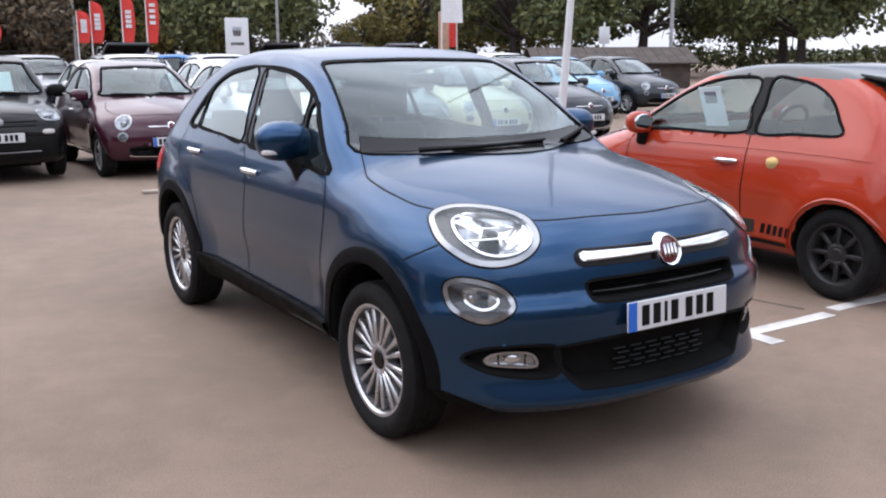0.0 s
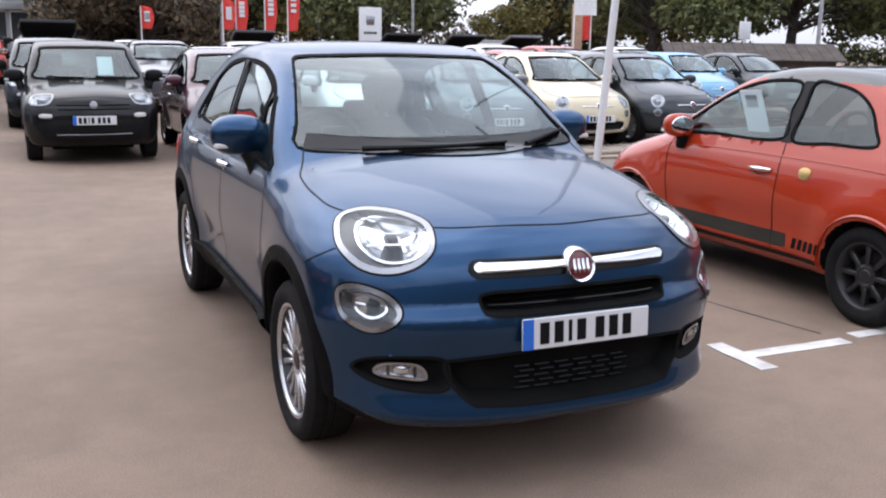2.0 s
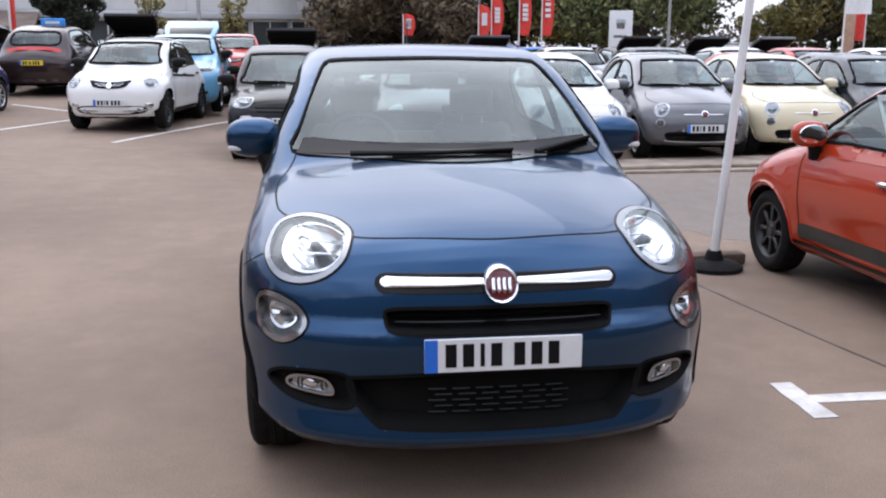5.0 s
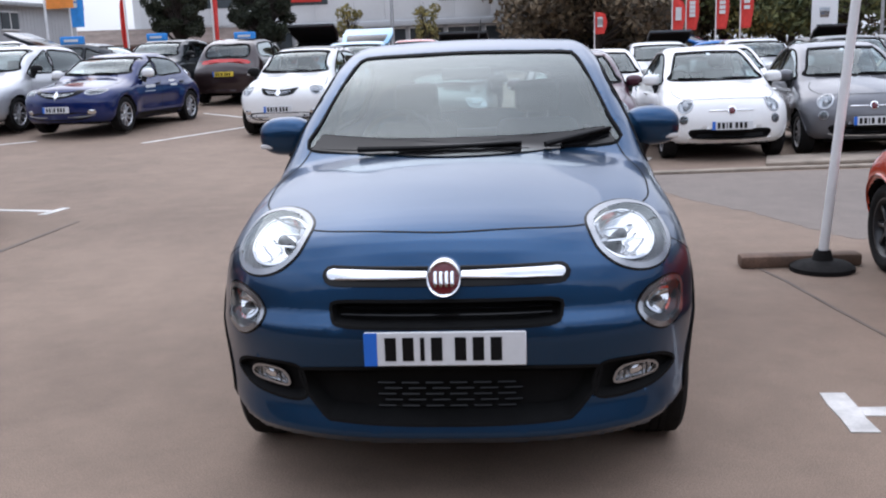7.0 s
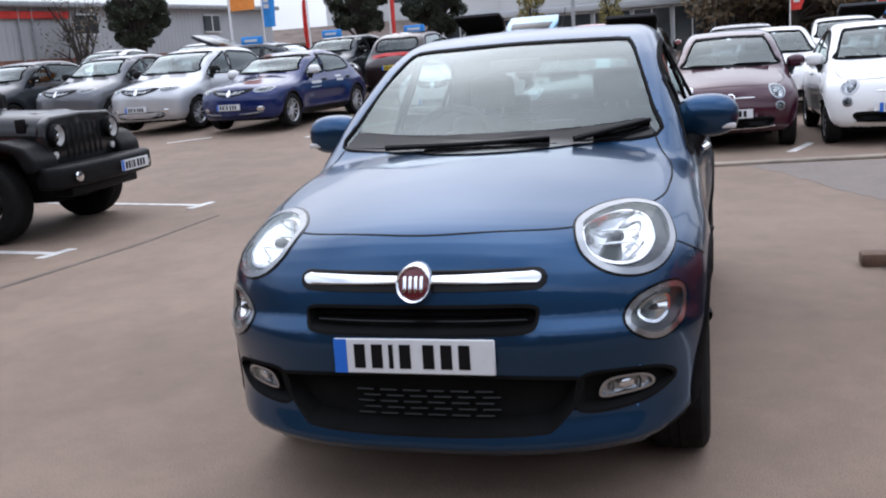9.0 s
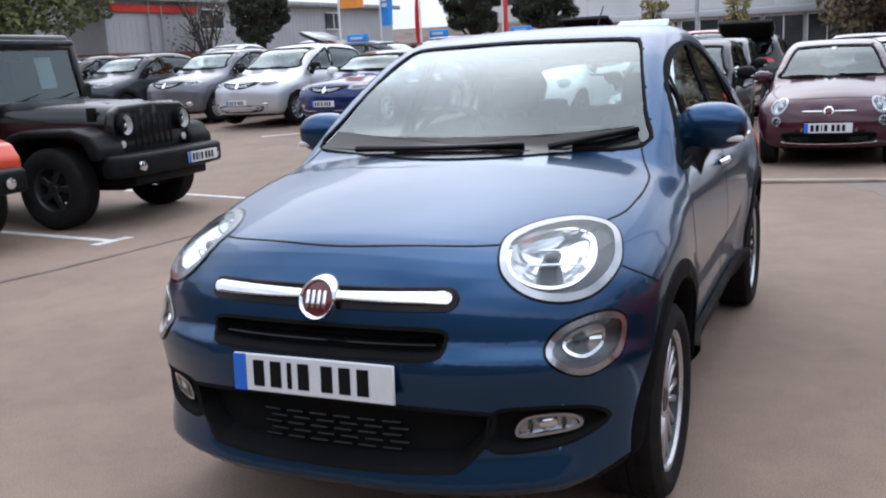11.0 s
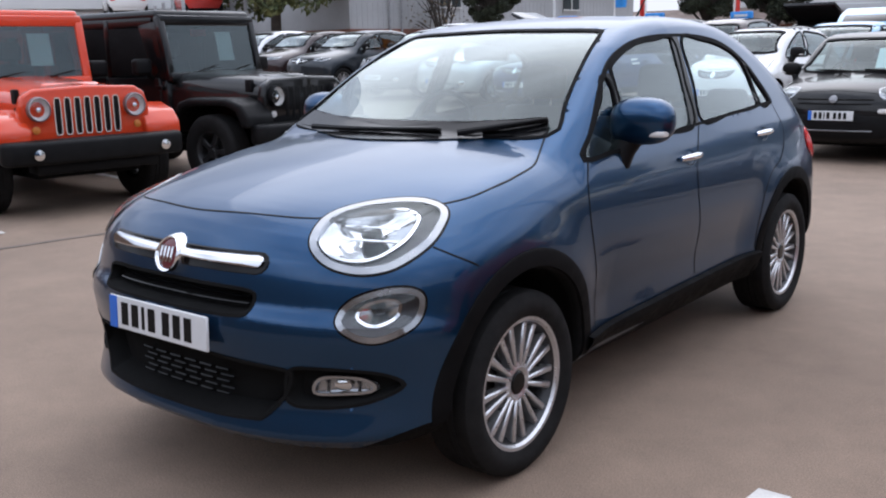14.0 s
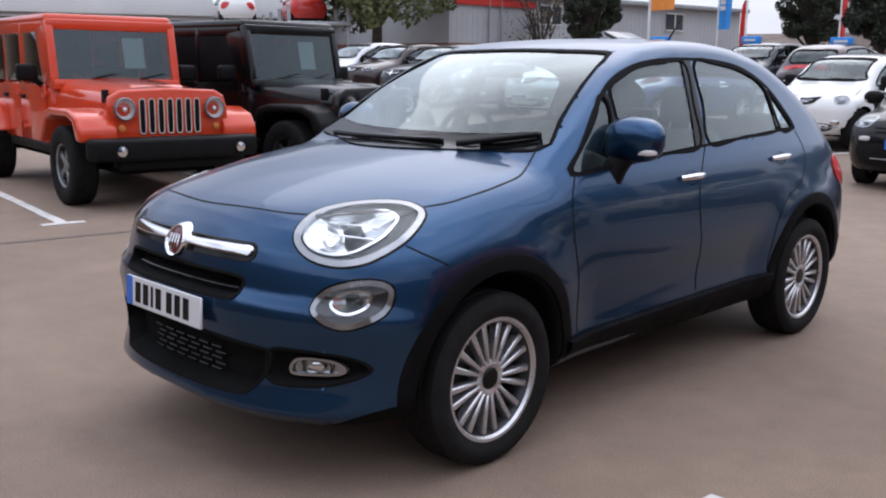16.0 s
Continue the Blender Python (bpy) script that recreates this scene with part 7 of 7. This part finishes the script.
def barn():
    root = tagged(new("timber_shed"), "dark weathered timber shed with boarded roof", "shed")
    part("wall", box(-3.4, 3.4, 0, 4, 0, 1.2), OLD_TIMBER, root, smooth=False)
    part("gable", prism([(0, 1.2), (4, 1.2), (2, 1.75)], "x", 3.3, 3.4), OLD_TIMBER, root, smooth=False)
    for i in range(17):
        x = -3.7 + i * 0.44
        for s in (0, 1):
            rows = [(-0.3, 1.08), (2.0, 1.78), (2.0, 1.83), (-0.3, 1.13)] if s == 0 else [(4.3, 1.08), (2.0, 1.78), (2.0, 1.83), (4.3, 1.13)]
            part("board", prism(rows, "x", x, x + 0.42), OLD_TIMBER, root, smooth=False)
    root.matrix_basis = pose(27.0, 27.5, 0, 0, 0, -30)


barn()
trailer = tagged(new("box_trailer"), "white box trailer standing behind the rows", "trailer")
part("box", box(-1.3, 1.3, 0, 3.5, 0.5, 1.72, 0.03), WHITE_PAINT, trailer)
part("rail", box(-1.34, 1.34, -0.03, 3.53, 1.68, 1.78, 0.02), STEEL, trailer)
for x in (-1.0, 1.0):
    part("wheel", placed(revolve([(0.001, -0.1), (0.33, -0.1), (0.33, 0.1), (0.001, 0.1)], 24), Matrix.Translation((x, 1.8, 0.33))), RUBBER, trailer)
trailer.matrix_basis = pose(16.2, 30.5, 0, 0, 0, -8)

# roof signs on two demonstrators
for x, y, z, turn in ((-6.9, 20.2, 1.6, 0), (-9.2, 20.0, 1.6, -8), (-10.25, 17.3, 1.6, 0)):
    rs = tagged(new("roof_sign"), "blue box sign standing on a car roof", "sign")
    part("box", box(-0.28, 0.28, -0.07, 0.07, 0, 0.2, 0.03), FLAG_BLUE, rs)
    part("lettering_bar", box(-0.17, 0.17, -0.082, -0.068, 0.07, 0.13), PLATE_WHITE, rs)
    rs.matrix_basis = pose(x, y, rise(x, y) + z - 0.03, 0, 0, turn)

# car carrier with a red car on its upper deck
carrier = tagged(new("car_transporter"), "steel car transporter with raised deck", "transporter")
part("deck", box(-1.25, 1.25, -4.5, 4.5, 2.95, 3.1, 0.02), STEEL, carrier)
part("lower_deck", box(-1.25, 1.25, -4.5, 4.5, 0.75, 0.9, 0.02), STEEL, carrier)
for y in (-4.2, -1.4, 1.4, 4.2):
    for x in (-1.2, 1.2):
        part("stanchion", box(x - 0.06, x + 0.06, y - 0.06, y + 0.06, 0.75, 3.7), STEEL, carrier, smooth=False)
for y in (-2.6, 2.6, 3.5):
    for x in (-1.05, 1.05):
        part("wheel", placed(revolve([(0.001, -0.13), (0.44, -0.13), (0.44, 0.13), (0.001, 0.13)], 24), Matrix.Translation((x, y, 0.44))), RUBBER, carrier)
carrier.matrix_basis = pose(-31.9, 22.5, 0.0, 0, 0, 62)
up_red = copied(small, MAROON, RED_PAINT, "red three-door city car on the upper deck of a transporter", pose(-31.8, 22.5, 3.1, 0, 0, 62 + 180))
up_white = copied(small, MAROON, WHITE_PAINT, "white three-door city car on the transporter", pose(-34.8, 20.9, 3.1, 0, 0, 62 + 180))


# ---- trees ----
def bark_and_leaf(name, leaf, leaf2, vary=0.35):
    m, nt, b = nodes_of(name)
    geo = nt.nodes.new("ShaderNodeNewGeometry")
    nt.links.new(spread(nt, geo.outputs["Random Per Island"], leaf, leaf2, 0.1, 0.9), b.inputs["Base Color"])
    b.inputs["Roughness"].default_value = 0.7
    return m


BARK = surface("dark_bark", (0.055, 0.045, 0.038), 0.95, vary=0.4, scale=3, fine=20, bump=0.01)
GREEN = bark_and_leaf("green_leaves", (0.045, 0.062, 0.022), (0.16, 0.17, 0.06))
AUTUMN = bark_and_leaf("turning_leaves", (0.09, 0.09, 0.03), (0.32, 0.26, 0.08))
BRONZE = bark_and_leaf("bronze_leaves", (0.07, 0.058, 0.042), (0.22, 0.165, 0.10))
DEEP = bark_and_leaf("deep_green_leaves", (0.012, 0.017, 0.009), (0.032, 0.040, 0.017))


def crown_cards(rng, centres, sizes, count, leaf):
    """Small folded leaf sprays thrown round clump centres."""
    which = rng.integers(0, len(centres), count)
    d = rng.normal(size=(count, 3))
    d /= np.linalg.norm(d, axis=1, keepdims=True)
    rad = rng.uniform(0.35, 1.0, (count, 1)) ** 0.6
    p = np.array(centres)[which] + d * rad * np.array(sizes)[which][:, None] * (1, 1, 0.8)
    a = rng.normal(size=(count, 3))
    a /= np.linalg.norm(a, axis=1, keepdims=True)
    b = np.cross(a, rng.normal(size=(count, 3)))
    b /= np.linalg.norm(b, axis=1, keepdims=True)
    s = leaf * rng.uniform(0.6, 1.4, (count, 1))
    fold = np.cross(a, b) * s * 0.35
    pts = np.stack([p - a * s, p - b * s * 0.6 + fold, p + a * s, p + b * s * 0.6 + fold], 1).reshape(-1, 3)
    return pts, [(4 * i, 4 * i + 1, 4 * i + 2, 4 * i + 3) for i in range(count)]


def tree(seed, high, spread_r, trunk_h, leaves, label, shape="oak", count=5200, leaf=0.2, bare=False):
    rng = np.random.default_rng(seed)
    root = tagged(new("tree"), label, "tree", "trees round the car park")
    limbs = [tube([(0, 0, 0), (0.05 * rng.normal(), 0.05 * rng.normal(), trunk_h * 0.5), (0.15 * rng.normal(), 0.15 * rng.normal(), trunk_h), (0.2 * rng.normal(), 0.2 * rng.normal(), trunk_h + (high - trunk_h) * 0.55)], [0.035 * high, 0.028 * high, 0.024 * high, 0.006 * high], 9)]
    centres, sizes = [], []
    n = 22 if shape == "oak" else (70 if count > 5000 else 16)
    for i in range(n):
        a = i * 2.4 + rng.uniform(-0.3, 0.3)
        k = rng.uniform(0.1, 1.0)
        z = trunk_h * 0.9 + (high - trunk_h) * k * 0.92
        if shape == "oak":
            rr = spread_r * math.sqrt(max(0.05, 1 - ((k - 0.35) / 0.75) ** 2)) * rng.uniform(0.55, 0.95)
        else:
            rr = spread_r * math.sqrt(max(0.03, 1 - ((k - 0.56) / 0.6) ** 2)) * (rng.uniform(0.6, 0.8) if n > 20 else rng.uniform(0.4, 0.72))
        tip = np.array((rr * math.cos(a), rr * math.sin(a), z))
        base = np.array((0, 0, trunk_h * rng.uniform(0.75, 1.0) + (high - trunk_h) * 0.25 * k))
        mid = (base + tip) / 2 + (0, 0, 0.08 * high * rng.uniform(-0.3, 1))
        limbs.append(tube([base, mid, tip], [0.012 * high, 0.007 * high, 0.002 * high], 5))
        for _ in range(3):
            t2 = tip + rng.normal(size=3) * spread_r * (0.08 if n == 70 else 0.25)
            limbs.append(tube([mid, (mid + t2) / 2 + rng.normal(size=3) * 0.1, t2], [0.005 * high, 0.003 * high, 0.001 * high], 4))
        centres.append(tip)
        sizes.append(spread_r * (rng.uniform(0.26, 0.44) if shape == "oak" else (rng.uniform(0.2, 0.27) if n > 20 else rng.uniform(0.34, 0.5))))
    part("trunk", join(*limbs), BARK, root)
    if not bare:
        part("crown", crown_cards(rng, centres, sizes, count, leaf), leaves, root, smooth=False)
    return root


oak = tree(3, 11.0, 5.0, 2.6, GREEN, "broad green tree with thin gaps in its crown", count=7500, leaf=0.21)
oak.matrix_basis = pose(19.3, 52.0, 0, 0, 0, 40)
turning = tree(5, 10.0, 4.4, 2.2, AUTUMN, "tree with leaves turning yellow", count=6500, leaf=0.2)
turning.matrix_basis = pose(33.2, 56.0, 0)
bronze = tree(8, 10.5, 5.0, 1.6, BRONZE, "dense bronze-leaved tree behind the car park", count=8000, leaf=0.21)
bronze.matrix_basis = pose(5.5, 56.0, 0)
lolly = tree(11, 6.4, 1.36, 2.6, DEEP, "clipped dark egg-shaped tree on a slim trunk", "egg", 19000, 0.058)
lolly.matrix_basis = pose(-21.1, 29.1, 0)
side_tree = tree(23, 8.5, 2.9, 3.4, GREEN, "broad dark tree with a bare lower trunk before the glazed showroom", count=4800, leaf=0.15)
side_tree.matrix_basis = pose(-28.2, 23.6, 0, 0, 0, 60)
sapling = tree(14, 5.2, 0.9, 1.2, AUTUMN, "slim young tree with yellow leaves", "egg", 900, 0.1)
sapling.matrix_basis = pose(-9.2, 50.0, 0)
bare_tree = tree(17, 5.5, 1.8, 1.0, BRONZE, "bare brown tree before the warehouse", "egg", 350, 0.08)
bare_tree.matrix_basis = pose(-24.9, 30.6, 0)
for src, x, y, turn, size in ((lolly, -12.2, 30.26, 70, 0.97), (lolly, -7.25, 23.63, 150, 0.8), (sapling, -5.0, 52.0, 90, 1.0), 
                                             (oak, 33.0, 43.0, 120, 0.95), (oak, 41.0, 40.0, 200, 1.05), (oak, 47.0, 33.0, 280, 0.95), (turning, 38.5, 50.0, 90, 1.0), (oak, 54.0, 40.0, 10, 1.1), (bronze, 57.0, 27.0, 45, 0.9), (oak, 21.5, 60.0, 300, 1.0), (turning, 28.6, 55.0, 40, 0.42),
                                             (bronze, 2.4, 58.0, 100, 0.95), (bronze, 10.5, 60.0, 210, 1.0), (oak, 14.0, 62.0, 30, 1.0), (turning, 17.5, 58.0, 180, 0.85), (bronze, 8.0, 66.0, 300, 1.15), (oak, 20.0, 70.0, 75, 1.1), (bronze, 5.2, 68.0, 160, 1.1), (turning, 12.0, 72.0, 260, 1.1), (oak, 46.0, 58.0, 140, 1.1), (oak, 62.0, 50.0, 220, 1.1), (bronze, 38.8, 64.0, 20, 1.0)):
    t = copy_thing(src, pose(x, y, 0, 0, 0, turn))
    t.matrix_basis = pose(x, y, 0, 0, 0, turn) @ Matrix.Scale(size, 4)


def hedge(x0, y0, x1, y1, high, leaves, seed, label):
    rng = np.random.default_rng(seed)
    n = int(math.hypot(x1 - x0, y1 - y0) / 0.8)
    centres = [(x0 + (x1 - x0) * (i + rng.uniform(-0.3, 0.3)) / n, y0 + (y1 - y0) * (i + rng.uniform(-0.3, 0.3)) / n, high * rng.uniform(0.3, 0.8)) for i in range(n) for _ in (0, 1)]
    ob = solid("hedge", crown_cards(rng, centres, [high * 0.45] * len(centres), n * 110, 0.2), leaves, smooth=False)
    tagged(ob, label, "hedge", kind="stuff")


hedge(1.5, 72.0, 34.0, 66.0, 4.2, BRONZE, 21, "dense dark undergrowth below the far trees")
hedge(24.0, 62.0, 75.0, 38.0, 2.0, GREEN, 22, "low hedge below the far trees")

# fence before the warehouse
fence = tagged(new("fence"), "steel mesh fence with slim posts", "fence")
for i in range(10):
    part("post", tube([(i * 2.4, 0, 0), (i * 2.4, 0, 1.9)], 0.03, 6), STEEL, fence)
for z in (0.3, 1.0, 1.85):
    part("rail", tube([(0, 0, z), (21.6, 0, z)], 0.02, 5), STEEL, fence)
fence.matrix_basis = pose(-23.4, 25.0, 0, 0, 0, 82.9)
